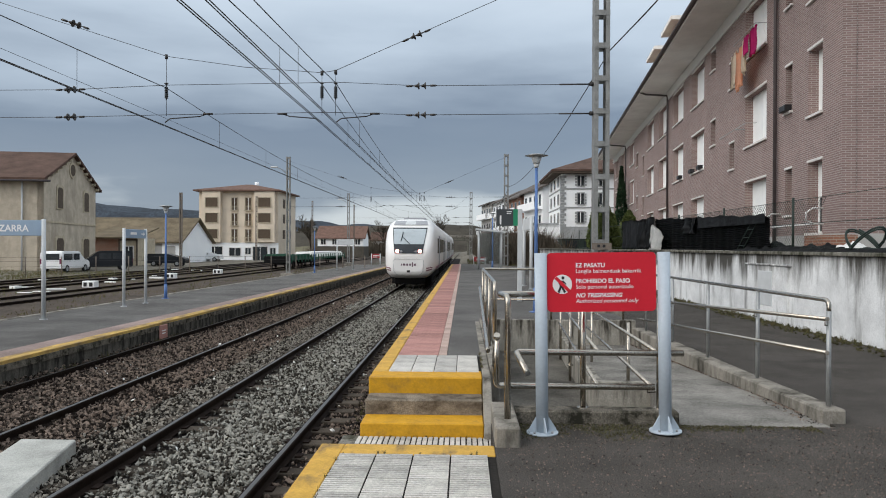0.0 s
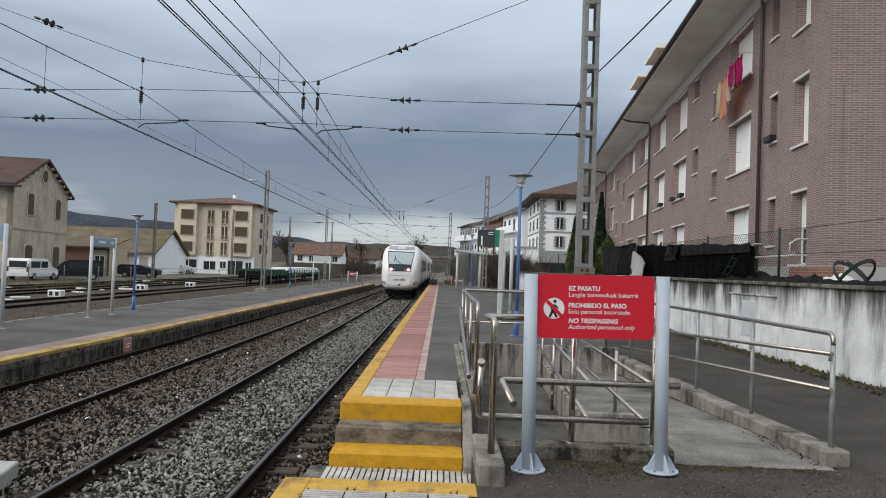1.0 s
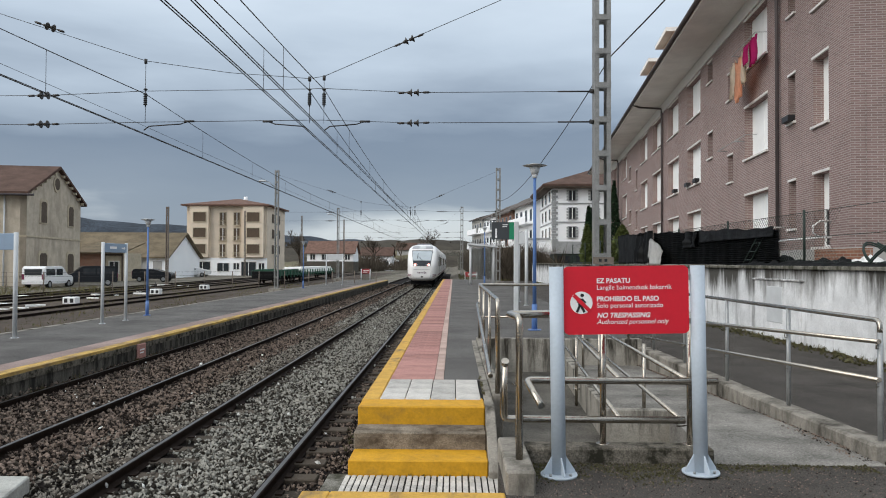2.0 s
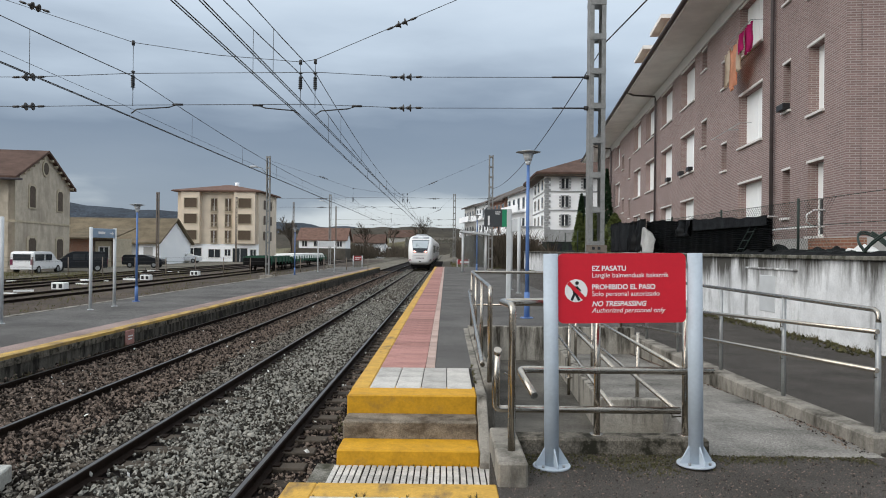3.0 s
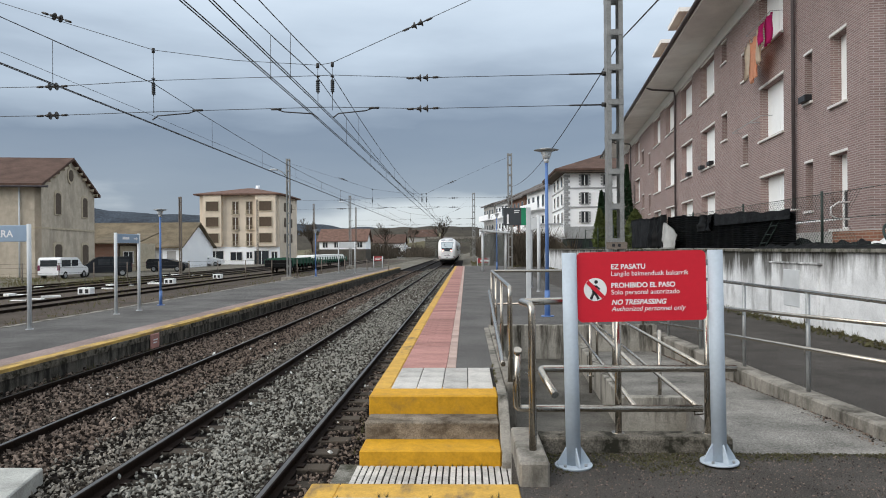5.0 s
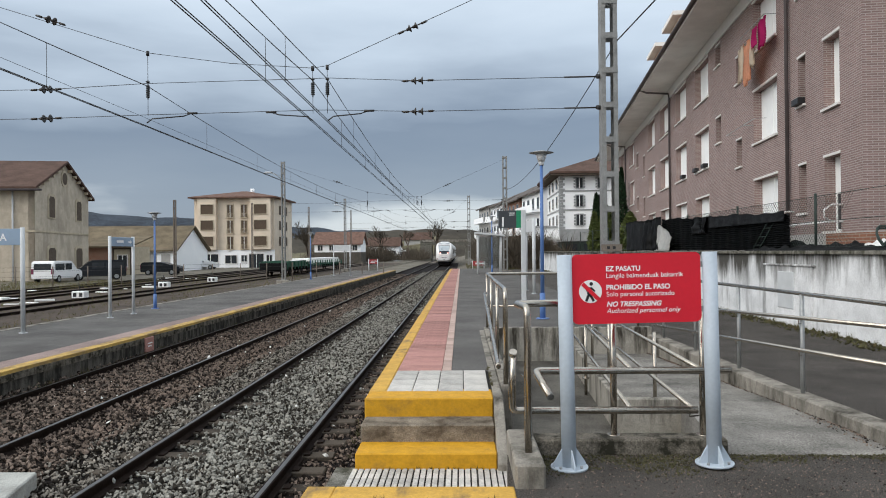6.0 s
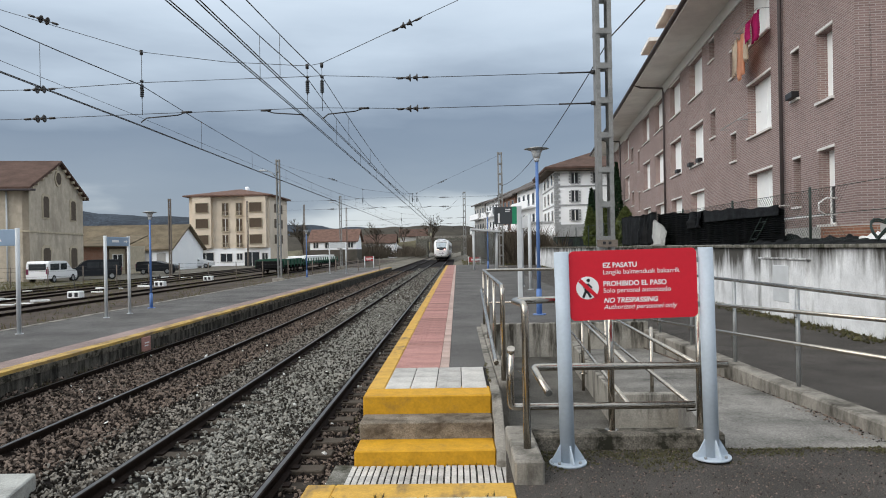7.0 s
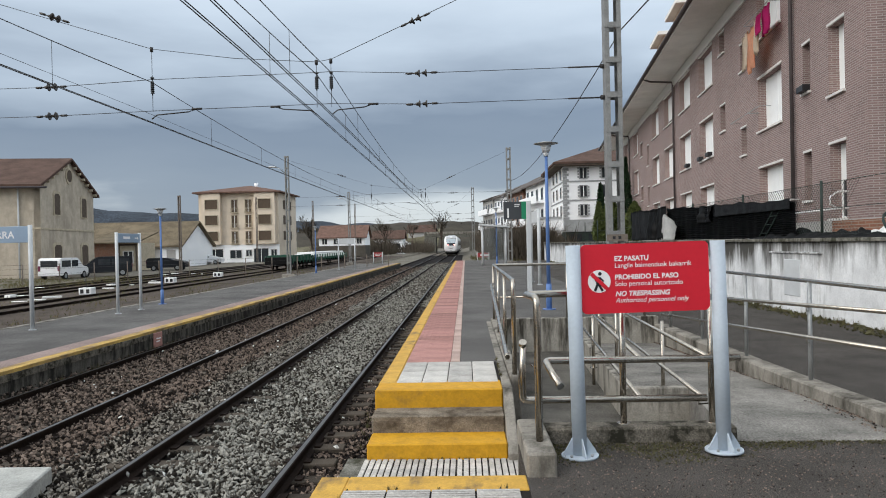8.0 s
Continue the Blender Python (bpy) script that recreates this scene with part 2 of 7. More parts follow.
M = dict(
    asphalt=mat("asphalt", (0.072, 0.065, 0.058), 0.92, 1.4, 0.35, 0.9, fine=60, speck=0.75),
    asphalt_old=mat("asphalt_old", (0.122, 0.116, 0.110), 0.92, 0.6, 0.4, 0.5, fine=60, speck=0.3),
    yard=mat("yard_dirt", (0.155, 0.138, 0.115), 0.95, 0.25, 0.45, 0.4, fine=6, speck=0.3, col2=(0.085, 0.08, 0.058)),
    siding=mat("siding_gravel", (0.078, 0.062, 0.050), 0.95, 0.5, 0.5, 0.6, fine=9, speck=0.4, col2=(0.035, 0.028, 0.022)),
    # near black: the shade in the gaps between stones is in this colour
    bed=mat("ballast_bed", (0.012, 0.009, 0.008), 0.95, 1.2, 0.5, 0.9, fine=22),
    stone=mat("ballast_stone", (0.285, 0.276, 0.243), 0.9, 6.0, 0.3, 0.3, island=0.85, col2=(0.030, 0.026, 0.021)),
    stone_mid=mat("ballast_brown_grey", (0.255, 0.232, 0.198), 0.9, 6.0, 0.3, 0.3, island=0.9, col2=(0.022, 0.018, 0.014)),
    stone_rust=mat("ballast_rusty", (0.185, 0.142, 0.115), 0.9, 6.0, 0.35, 0.3, island=0.8, col2=(0.02, 0.015, 0.012)),
    rail=mat("rail_rust", (0.020, 0.013, 0.010), 0.85, 6.0, 0.35, 0.2, 0.3),
    railhead=mat("rail_head", (0.14, 0.13, 0.122), 0.40, 5.0, 0.2, 0.05, 0.9),
    sleeper=mat("sleeper", (0.075, 0.062, 0.049), 0.9, 4.0, 0.4, 0.4, rand=0.4),
    concrete=stained("concrete", (0.28, 0.258, 0.222), (0.050, 0.045, 0.036), 1.4, 0.44, 0.66, (2.2, 2.2, 0.9), speck=0.10),
    streaked=stained("streaked_concrete", (0.34, 0.318, 0.275), (0.045, 0.04, 0.032), 1.8, 0.50, 0.68, (3.4, 3.4, 0.5), (-0.35, 0.6), speck=0.15),
    slab_pale=mat("slab_concrete", (0.42, 0.42, 0.39), 0.85, 2.0, 0.3, 0.3, speck=0.12),
    concrete_dark=stained("concrete_mossy", (0.20, 0.19, 0.165), (0.045, 0.045, 0.03), 2.5, 0.42, 0.62, (2, 2, 1.2)),
    ramp=mat("ramp_concrete", (0.235, 0.222, 0.20), 0.9, 1.2, 0.6, 0.5, fine=45, speck=0.35),
    lane=mat("lane_dirt", (0.115, 0.106, 0.092), 0.92, 1.5, 0.6, 0.5, fine=40, speck=0.4),
    black_joint=mat("dark_joint", (0.028, 0.025, 0.022), 0.95, 4.0, 0.3, 0.2),
    kerb_pale=stained("step_concrete", (0.25, 0.215, 0.17), (0.07, 0.055, 0.04), 3.0, 0.42, 0.66, (1.2, 1.2, 2), speck=0.25),
    kerb_dark=stained("kerb_mossy", (0.19, 0.17, 0.14), (0.03, 0.028, 0.02), 3.5, 0.40, 0.60, (2, 2, 2), speck=0.35),
    face=stained("platform_face", (0.115, 0.107, 0.092), (0.022, 0.021, 0.018), 2.0, 0.40, 0.58, (2.5, 2.5, 0.7)),
    whitewall=stained("whitewash", (0.72, 0.73, 0.735), (0.085, 0.082, 0.074), 0.9, 0.48, 0.70, (2.4, 2.4, 0.42), (0.80, 1.60), speck=0.05, bump=0.15),
    yellow=stained("yellow_paint", (0.565, 0.292, 0.012), (0.20, 0.115, 0.03), 4.0, 0.56, 0.76, (1, 1, 1), rough=0.7, speck=0.03, bump=0.08),
    yellow_faded=stained("faded_yellow", (0.50, 0.33, 0.10), (0.20, 0.145, 0.085), 2.0, 0.42, 0.64, (2, 0.6, 1), rough=0.85),
    pink_faded=mat("faded_pink_tile", (0.27, 0.205, 0.185), 0.85, 0.5, 0.4, 0.3, speck=0.2),
    plastic=mat("black_plastic", (0.006, 0.0065, 0.007), 0.55, 3.0, 0.4, 0.25, fine=14),
    white_tile=mat("white_tile", (0.50, 0.475, 0.435), 0.75, 4.0, 0.32, 0.15, rand=0.2, speck=0.12),
    red_tile=mat("red_tile", (0.37, 0.195, 0.17), 0.8, 3.0, 0.3, 0.2, rand=0.30, speck=0.2),
    steel=mat("steel", (0.43, 0.39, 0.335), 0.26, 9.0, 0.15, 0.03, 1.0),
    galv=mat("galvanised", (0.36, 0.37, 0.37), 0.5, 8.0, 0.2, 0.05, 0.6),
    mast=mat("mast_paint", (0.27, 0.27, 0.26), 0.6, 5.0, 0.25, 0.1, 0.4),
    mast_rust=mat("mast_rust", (0.20, 0.165, 0.135), 0.7, 5.0, 0.3, 0.1, 0.2),
    grey_paint=mat("grey_post_paint", (0.44, 0.50, 0.56), 0.62, 3.0, 0.1, 0.04),
    light_paint=mat("light_grey_paint", (0.55, 0.57, 0.58), 0.5, 3.0, 0.1, 0.04),
    red=mat("red_panel", (0.60, 0.014, 0.030), 0.5, 2.0, 0.06, 0.02),
    dull_red=mat("dull_red_board", (0.33, 0.045, 0.045), 0.6, 3.0, 0.2, 0.02),
    white=mat("white_paint", (0.80, 0.80, 0.79), 0.5, 4.0, 0.05, 0.02),
    black=mat("black_paint", (0.02, 0.02, 0.022), 0.5, 4.0, 0.2, 0.02),
    blue=mat("blue_paint", (0.10, 0.19, 0.42), 0.45, 4.0, 0.15, 0.03),
    bluegrey=mat("blue_grey_board", (0.27, 0.36, 0.47), 0.5, 2.0, 0.08, 0.02),
    green=mat("green_panel", (0.02, 0.24, 0.12), 0.5, 3.0, 0.1, 0.02),
    darkboard=mat("dark_board", (0.055, 0.06, 0.065), 0.45, 3.0, 0.1, 0.02),
    wire=mat("wire", (0.045, 0.043, 0.042), 0.6, 5.0, 0.2, 0.0, 0.3),
    insul=mat("insulator", (0.045, 0.040, 0.036), 0.35, 8.0, 0.2, 0.0),
    brick=bricks("brown_brick", (0.262, 0.171, 0.155), (0.188, 0.122, 0.111), (0.36, 0.315, 0.295), 0.24, 0.056),
    redbrick=bricks("red_brick", (0.27, 0.115, 0.068), (0.21, 0.088, 0.055), (0.30, 0.24, 0.19)),
    sill=mat("white_sill", (0.72, 0.70, 0.67), 0.6, 4.0, 0.12, 0.05),
    shutter=mat("white_shutter", (0.90, 0.91, 0.90), 0.5, 2.0, 0.05, 0.02),
    soffit=mat("soffit", (0.84, 0.82, 0.78), 0.8, 1.0, 0.12, 0.1),
    gutter=mat("gutter", (0.10, 0.085, 0.085), 0.5, 3.0, 0.2, 0.05, 0.3),
    tiles=mat("roof_tile", (0.165, 0.100, 0.078), 0.85, 1.5, 0.35, 0.4, fine=12),
    tiles_brown=mat("roof_tile_brown", (0.105, 0.066, 0.052), 0.85, 1.0, 0.35, 0.4, fine=10),
    tiles_pale=mat("roof_tile_mossy", (0.165, 0.132, 0.088), 0.9, 0.5, 0.4, 0.4, fine=8),
    render_cream=mat("cream_render", (0.72, 0.615, 0.49), 0.85, 0.6, 0.12, 0.1),
    render_white=mat("white_render", (0.92, 0.94, 0.96), 0.85, 0.4, 0.06, 0.1),
    render_grey=mat("grey_render", (0.45, 0.44, 0.42), 0.85, 0.4, 0.2, 0.1),
    sandstone=stained("sandstone", (0.53, 0.46, 0.365), (0.33, 0.28, 0.22), 0.7, 0.46, 0.72, (1.0, 1.0, 0.5), speck=0.05, bump=0.3),
    stone_trim=mat("stone_trim", (0.50, 0.43, 0.32), 0.85, 2.0, 0.2, 0.2),
    quoin=mat("grey_quoin", (0.34, 0.35, 0.35), 0.85, 2.0, 0.2, 0.2),
    glass=mat("window_glass", (0.035, 0.04, 0.045), 0.12, 2.0, 0.3, 0.0),
    blind=mat("brown_blind", (0.095, 0.066, 0.043), 0.7, 3.0, 0.2, 0.1),
    tiles_grey=mat("roof_grey", (0.13, 0.115, 0.105), 0.85, 1.0, 0.35, 0.3, fine=8),
    tarp=mat("black_tarpaulin", (0.010, 0.0105, 0.011), 0.82, 3.0, 0.5, 0.3, fine=14),
    yellow_worn=stained("worn_yellow_edge", (0.56, 0.325, 0.055), (0.17, 0.115, 0.055), 3.0, 0.52, 0.70, (1.6, 0.7, 1), rough=0.75, speck=0.06, bump=0.1),
    # darker lower wall of the far house, its shade included in the colour
    ground_shade=mat("dark_ground_floor", (0.10, 0.09, 0.075), 0.9, 1.0, 0.3, 0.2),
    cloth=mat("black_netting", (0.008, 0.009, 0.010), 0.85, 3.0, 0.4, 0.3, fine=30),
    sheet=mat("white_sheet", (0.70, 0.70, 0.68), 0.6, 5.0, 0.15, 0.2),
    orange=mat("orange_towel", (0.80, 0.42, 0.27), 0.9, 8.0, 0.1, 0.2),
    magenta=mat("magenta_towel", (0.55, 0.03, 0.18), 0.9, 8.0, 0.1, 0.2),
    cream=mat("cream_towel", (0.72, 0.62, 0.50), 0.9, 8.0, 0.1, 0.2),
    fence=mat("green_wire", (0.022, 0.036, 0.030), 0.6, 4.0, 0.2, 0.0),
    bark=mat("bark", (0.12, 0.095, 0.075), 0.95, 5.0, 0.3, 0.4),
    twig=mat("brown_twigs", (0.090, 0.075, 0.058), 0.95, 2.0, 0.3, 0.0, island=0.4),
    leaf=mat("evergreen_leaf", (0.10, 0.125, 0.042), 0.8, 2.0, 0.3, 0.0, island=0.5),
    leaf_dark=mat("cypress_leaf", (0.022, 0.045, 0.022), 0.8, 2.0, 0.3, 0.0, island=0.5),
    grass=mat("grass_weeds", (0.075, 0.08, 0.035), 0.9, 3.0, 0.4, 0.0, island=0.6, col2=(0.12, 0.095, 0.05)),
    wood_hill=mat("far_woods", (0.062, 0.054, 0.042), 0.95, 0.05, 0.4, 0.5, fine=0.6),
    meadow=mat("far_slope", (0.15, 0.135, 0.085), 0.95, 0.05, 0.4, 0.3, fine=0.5),
    hill_blue=mat("far_hill", (0.044, 0.054, 0.068), 0.95, 0.012, 0.55, 0.0, fine=0.12, speck=0.3),
    train=mat("train_white", (0.80, 0.79, 0.775), 0.3, 1.0, 0.04, 0.0),
    train_grey=mat("train_grey", (0.30, 0.31, 0.33), 0.4, 2.0, 0.1, 0.0),
    train_dark=mat("train_underframe", (0.010, 0.010, 0.010), 0.9, 4.0, 0.2, 0.1),
    train_glass=mat("train_glass", (0.03, 0.034, 0.04), 0.08, 2.0, 0.2, 0.0),
    # pale base colour stands in for the sky mirrored in the cab glass
    windscreen=mat("windscreen_sky_glass", (0.40, 0.45, 0.48), 0.10, 2.0, 0.1, 0.0),
    purple=mat("maroon_stripe", (0.16, 0.02, 0.06), 0.4, 2.0, 0.1, 0.0),
    train_mark=mat("train_mark", (0.16, 0.10, 0.13), 0.5, 2.0, 0.1, 0.0),
    net_grey=mat("grey_netting", (0.040, 0.043, 0.047), 0.8, 3.0, 0.4, 0.3, fine=30),
    tail=glow("tail_light", (1.0, 0.42, 0.36), 3.5),
    car_white=mat("car_white", (0.80, 0.80, 0.80), 0.25, 1.0, 0.03, 0.0),
    car_black=mat("car_black", (0.02, 0.022, 0.026), 0.2, 1.0, 0.1, 0.0),
    rubber=mat("rubber", (0.02, 0.02, 0.02), 0.85, 3.0, 0.2, 0.0),
    wagon=mat("wagon_green", (0.018, 0.085, 0.050), 0.6, 2.0, 0.3, 0.1),
    pale=mat("pale_slab", (0.80, 0.80, 0.77), 0.8, 2.0, 0.1, 0.1),
    moss=mat("mossy_gravel", (0.075, 0.070, 0.036), 0.95, 6.0, 0.4, 0.4, island=0.5),
)

M["clear"] = mat("clear_glass", (0.75, 0.80, 0.80), 0.03, 2.0, 0.05, 0.0)
M["clear"].node_tree.nodes["Principled BSDF"].inputs["Transmission Weight"].default_value = 0.92


# ---- mesh helpers ----
def box(bm, x0, x1, y0, y1, z0, z1):
    v = [bm.verts.new((x, y, z)) for z in (z0, z1) for y in (y0, y1) for x in (x0, x1)]
    for f in ((0, 2, 3, 1), (4, 5, 7, 6), (0, 1, 5, 4), (2, 6, 7, 3), (0, 4, 6, 2), (1, 3, 7, 5)):
        bm.faces.new([v[i] for i in f])
    return v


def bevelled(bm, w=0.01):
    bmesh.ops.bevel(bm, geom=bm.edges[:], offset=w, segments=1, affect="EDGES", profile=0.6)
    return bm


def cyl(bm, p0, p1, r0, r1=None, seg=10):
    r1 = r0 if r1 is None else r1
    p0, p1 = Vector(p0), Vector(p1)
    q = (p1 - p0).to_track_quat("Z", "Y")
    rings = []
    for p, r in ((p0, r0), (p1, r1)):
        rings.append([bm.verts.new(p + q @ Vector((r * math.cos(2 * math.pi * i / seg), r * math.sin(2 * math.pi * i / seg), 0))) for i in range(seg)])
    for i in range(seg):
        j = (i + 1) % seg
        f = bm.faces.new((rings[0][i], rings[0][j], rings[1][j], rings[1][i]))
        f.smooth = True
    bm.faces.new(rings[0][::-1])
    bm.faces.new(rings[1])


def tube(bm, pts, r, seg=10):
    """A pipe along the points with ball-like mitres."""
    pts = [Vector(p) for p in pts]
    rings = []
    for i, p in enumerate(pts):
        d = (pts[min(i + 1, len(pts) - 1)] - pts[max(i - 1, 0)]).normalized()
        q = d.to_track_quat("Z", "Y")
        rings.append([bm.verts.new(p + q @ Vector((r * math.cos(2 * math.pi * k / seg), r * math.sin(2 * math.pi * k / seg), 0))) for k in range(seg)])
    for a, b in zip(rings, rings[1:]):
        off = min(range(seg), key=lambda s: (a[0].co - b[s].co).length)
        for k in range(seg):
            f = bm.faces.new((a[k], a[(k + 1) % seg], b[(k + 1 + off) % seg], b[(k + off) % seg]))
            f.smooth = True
    bm.faces.new(rings[0][::-1])
    bm.faces.new(rings[-1])


def rounded(a, b, c, r, n=5):
    """Points from a to c round the corner b."""
    a, b, c = Vector(a), Vector(b), Vector(c)
    p, q = b + (a - b).normalized() * r, b + (c - b).normalized() * r
    return [p.lerp(b, t).lerp(b.lerp(q, t), t) for t in [i / n for i in range(n + 1)]]


def prism(bm, pts, y0, y1, axis="y"):
    """Extrudes a polygon given in (x, z) along y, or in (y, z) along x, or in (x, y) along z."""
    mk = {"y": lambda p, t: (p[0], t, p[1]), "x": lambda p, t: (t, p[0], p[1]), "z": lambda p, t: (p[0], p[1], t)}[axis]
    a = [bm.verts.new(mk(p, y0)) for p in pts]
    b = [bm.verts.new(mk(p, y1)) for p in pts]
    k = len(pts)
    for i in range(k):
        bm.faces.new((a[i], a[(i + 1) % k], b[(i + 1) % k], b[i]))
    bm.faces.new(a[::-1])
    bm.faces.new(b)
    bmesh.ops.recalc_face_normals(bm, faces=bm.faces)


def mesh_of(name, bm, material):
    me = bpy.data.meshes.new(name)
    bm.normal_update()
    bm.to_mesh(me)
    bm.free()
    for m in (material if isinstance(material, (list, tuple)) else [material]):
        me.materials.append(m)
    return me


def part(name, bm, material, parent=None, label="", m=None):
    ob = new(name, mesh_of(name, bm, material))
    if m is not None:
        ob.matrix_basis = m
    if parent is not None:
        ob.parent = parent
    if label:
        ob["label"] = label
    return ob


def thing(name, label, category, m=None, group="", kind=""):
    ob = new(name)
    ob.empty_display_size = 0.2
    if m is not None:
        ob.matrix_basis = m
    return tagged(ob, label, category, group, kind)


def B():
    return bmesh.new()


def boxes(*rows):
    bm = B()
    for r in rows:
        box(bm, *r)
    return bm


def wall_with_holes(bm, u0, u1, z0, z1, t, holes):
    """A slab in x from u0 to u1, thickness from y=0 back to y=t, pierced by holes (ua, ub, za, zb)."""
    us = sorted({u0, u1, *[h[0] for h in holes], *[h[1] for h in holes]})
    zs = sorted({z0, z1, *[h[2] for h in holes], *[h[3] for h in holes]})
    solid = {}
    for i in range(len(us) - 1):
        for j in range(len(zs) - 1):
            cu, cz = (us[i] + us[i + 1]) / 2, (zs[j] + zs[j + 1]) / 2
            solid[i, j] = not any(h[0] < cu < h[1] and h[2] < cz < h[3] for h in holes)
    vs = {}

    def v(i, j, k):
        if (i, j, k) not in vs:
            vs[i, j, k] = bm.verts.new((us[i], t * k, zs[j]))
        return vs[i, j, k]
    for (i, j), s in solid.items():
        if not s:
            continue
        bm.faces.new((v(i, j, 0), v(i + 1, j, 0), v(i + 1, j + 1, 0), v(i, j + 1, 0)))
        bm.faces.new((v(i, j, 1), v(i, j + 1, 1), v(i + 1, j + 1, 1), v(i + 1, j, 1)))
        for di, dj, q in ((-1, 0, ((i, j), (i, j + 1))), (1, 0, ((i + 1, j + 1), (i + 1, j))), (0, -1, ((i + 1, j), (i, j))), (0, 1, ((i, j + 1), (i + 1, j + 1)))):
            if not solid.get((i + di, j + dj), False):
                (a, b), (c, d) = q
                bm.faces.new((v(a, b, 0), v(c, d, 0), v(c, d, 1), v(a, b, 1)))


def text_mesh(name, body, size, material, parent, m, italic=0.0, weight=0.0, align="LEFT"):
    cu = bpy.data.curves.new(name, "FONT")
    cu.body, cu.size, cu.extrude, cu.shear, cu.offset, cu.align_x = body, size, 0.0008, italic, weight, align
    ob = bpy.data.objects.new(name, cu)
    scene.collection.objects.link(ob)
    dg = bpy.context.evaluated_depsgraph_get()
    me = bpy.data.meshes.new_from_object(ob.evaluated_get(dg))
    bpy.data.objects.remove(ob)
    me.materials.clear()
    me.materials.append(material)
    t = new(name, me)
    t.matrix_basis = m
    t.parent = parent
    return t


# ---- ground and platforms ----
def ground():
    bm = B()
    prof = [(-1500, -0.75), (-12.5, -0.75), (-12.3, -1.0), (-7.0, -1.1), (-1.0, -1.1), (-0.5, -1.1), (0.2, -0.95), (3.6, -0.95), (7.0, -0.95), (7.3, 1.35), (24, 1.35), (1500, 1.5)]
    ys = [-300, -20, 0, 20, 59, 64, 80, 150, 400, 1500, 3000]
    rows = []
    for y in ys:
        rows.append([bm.verts.new((x, y, z if y < 46 or x < 1 else max(z, -0.05) if y > 59 else z)) for x, z in prof])
    for a, b in zip(rows, rows[1:]):
        for i in range(len(prof) - 1):
            bm.faces.new((a[i], a[i + 1], b[i + 1], b[i]))
    ob = new("ground", mesh_of("ground", bm, M["yard"]))
    tagged(ob, "brown dirt and sparse grass of the station yard", "ground", kind="structure")


ground()

LOW, UP, PASS = 0.0, 0.134, -0.347        # near pavement, far platform, track passage
RAIL, BED = -0.85, -0.97   # rail heads, ballast


def pavements():
    # near pavement, asphalt
    bm = B()
    box(bm, 0.44, 6.86, -25, 4.70, -0.6, 0.0)
    box(bm, 3.52, 6.86, 4.70, 60, -0.6, -0.001)
    tagged(part("pavement", bm, M["asphalt"]), "dark worn asphalt path beside the ramp", "pavement", kind="structure")
    bm = B()
    box(bm, -0.032, 0.62, 7.76, 12.17, -0.1, UP - 0.001)
    box(bm, -0.032, 3.51, 12.17, 59, -0.5, UP)
    tagged(part("platform", bm, M["asphalt_old"]), "grey asphalt surface of the station platform", "platform", kind="structure")
    bm = B()
    box(bm, -0.81, 0.43, 6.2, 59, -1.05, UP - 0.06)
    box(bm, -0.90, 0.44, -25, 3.95, -1.05, -0.05)
    tagged(part("platform_wall", bm, M["face"]), "stained concrete side wall of the platform", "platform", kind="structure")
    # passage to the track crossing, in front of the steps
    bm = B()
    box(bm, -1.04, 0.62, 3.95, 5.55, -1.05, PASS - 0.008)
    tagged(part("floor_passage", bm, M["concrete_dark"]), "worn concrete passage leading to the track crossing", "floor", kind="structure")
    # ramp falling away from the pavement, and the deep lane beside it
    bm = B()
    box(bm, 0.52, 2.6, 4.86, 12.06, -0.9, -0.42)
    tagged(part("floor_lane", bm, M["lane"]), "dirty concrete lane at the foot of the ramp", "floor", kind="structure")
    bm = B()
    rows = [[bm.verts.new(p) for p in r] for r in (
        ((2.14, 4.68, 0.003), (3.46, 4.68, 0.003)), ((2.20, 5.4, 0.002), (3.46, 5.4, 0.002)), ((2.47, 7.0, -0.06), (3.46, 7.0, -0.06)))]
    for a, b in zip(rows, rows[1:]):
        bm.faces.new((a[0], a[1], b[1], b[0]))
    rows = [[bm.verts.new(p) for p in r] for r in (
        ((1.77, 7.0, -0.065), (3.46, 7.0, -0.06)), ((2.0, 11.3, -0.26), (3.46, 11.3, -0.26)), ((2.0, 12.06, -0.295), (3.46, 12.06, -0.295)))]
    for a, b in zip(rows, rows[1:]):
        bm.faces.new((a[0], a[1], b[1], b[0]))
    for e in bmesh.ops.extrude_face_region(bm, geom=bm.faces[:])["geom"]:
        if isinstance(e, bmesh.types.BMVert):
            e.co.z = -0.9
    bmesh.ops.recalc_face_normals(bm, faces=bm.faces[:])
    tagged(part("floor_ramp", bm, M["ramp"]), "pale worn concrete access ramp", "floor", kind="structure")


pavements()


def stairs():
    st = thing("stairs", "three worn concrete steps with yellow painted edges", "stairs", kind="structure")
    y1, y2, y3 = 6.17, 5.85, 5.47
    bm = B()
    box(bm, -0.868, 0.40, y1, 6.62, -0.10, UP)
    part("top_step", bevelled(bm, 0.012), M["yellow"], st, "yellow painted top step")
    bm = B()
    box(bm, -0.864, 0.40, y2, y1 + 0.02, -0.30, -0.046)
    part("middle_step", bevelled(bm, 0.014), M["kerb_pale"], st, "bare grey concrete step")
    bm = B()
    box(bm, -0.860, 0.401, y3, y2 + 0.01, -0.45, -0.207)
    part("bottom_step", bevelled(bm, 0.012), M["yellow"], st, "yellow painted bottom step")
    bm = B()
    box(bm, -0.825, 0.395, y2 - 0.06, 6.5, -1.05, -0.215)
    part("stair_core", bm, M["concrete"], st)


stairs()


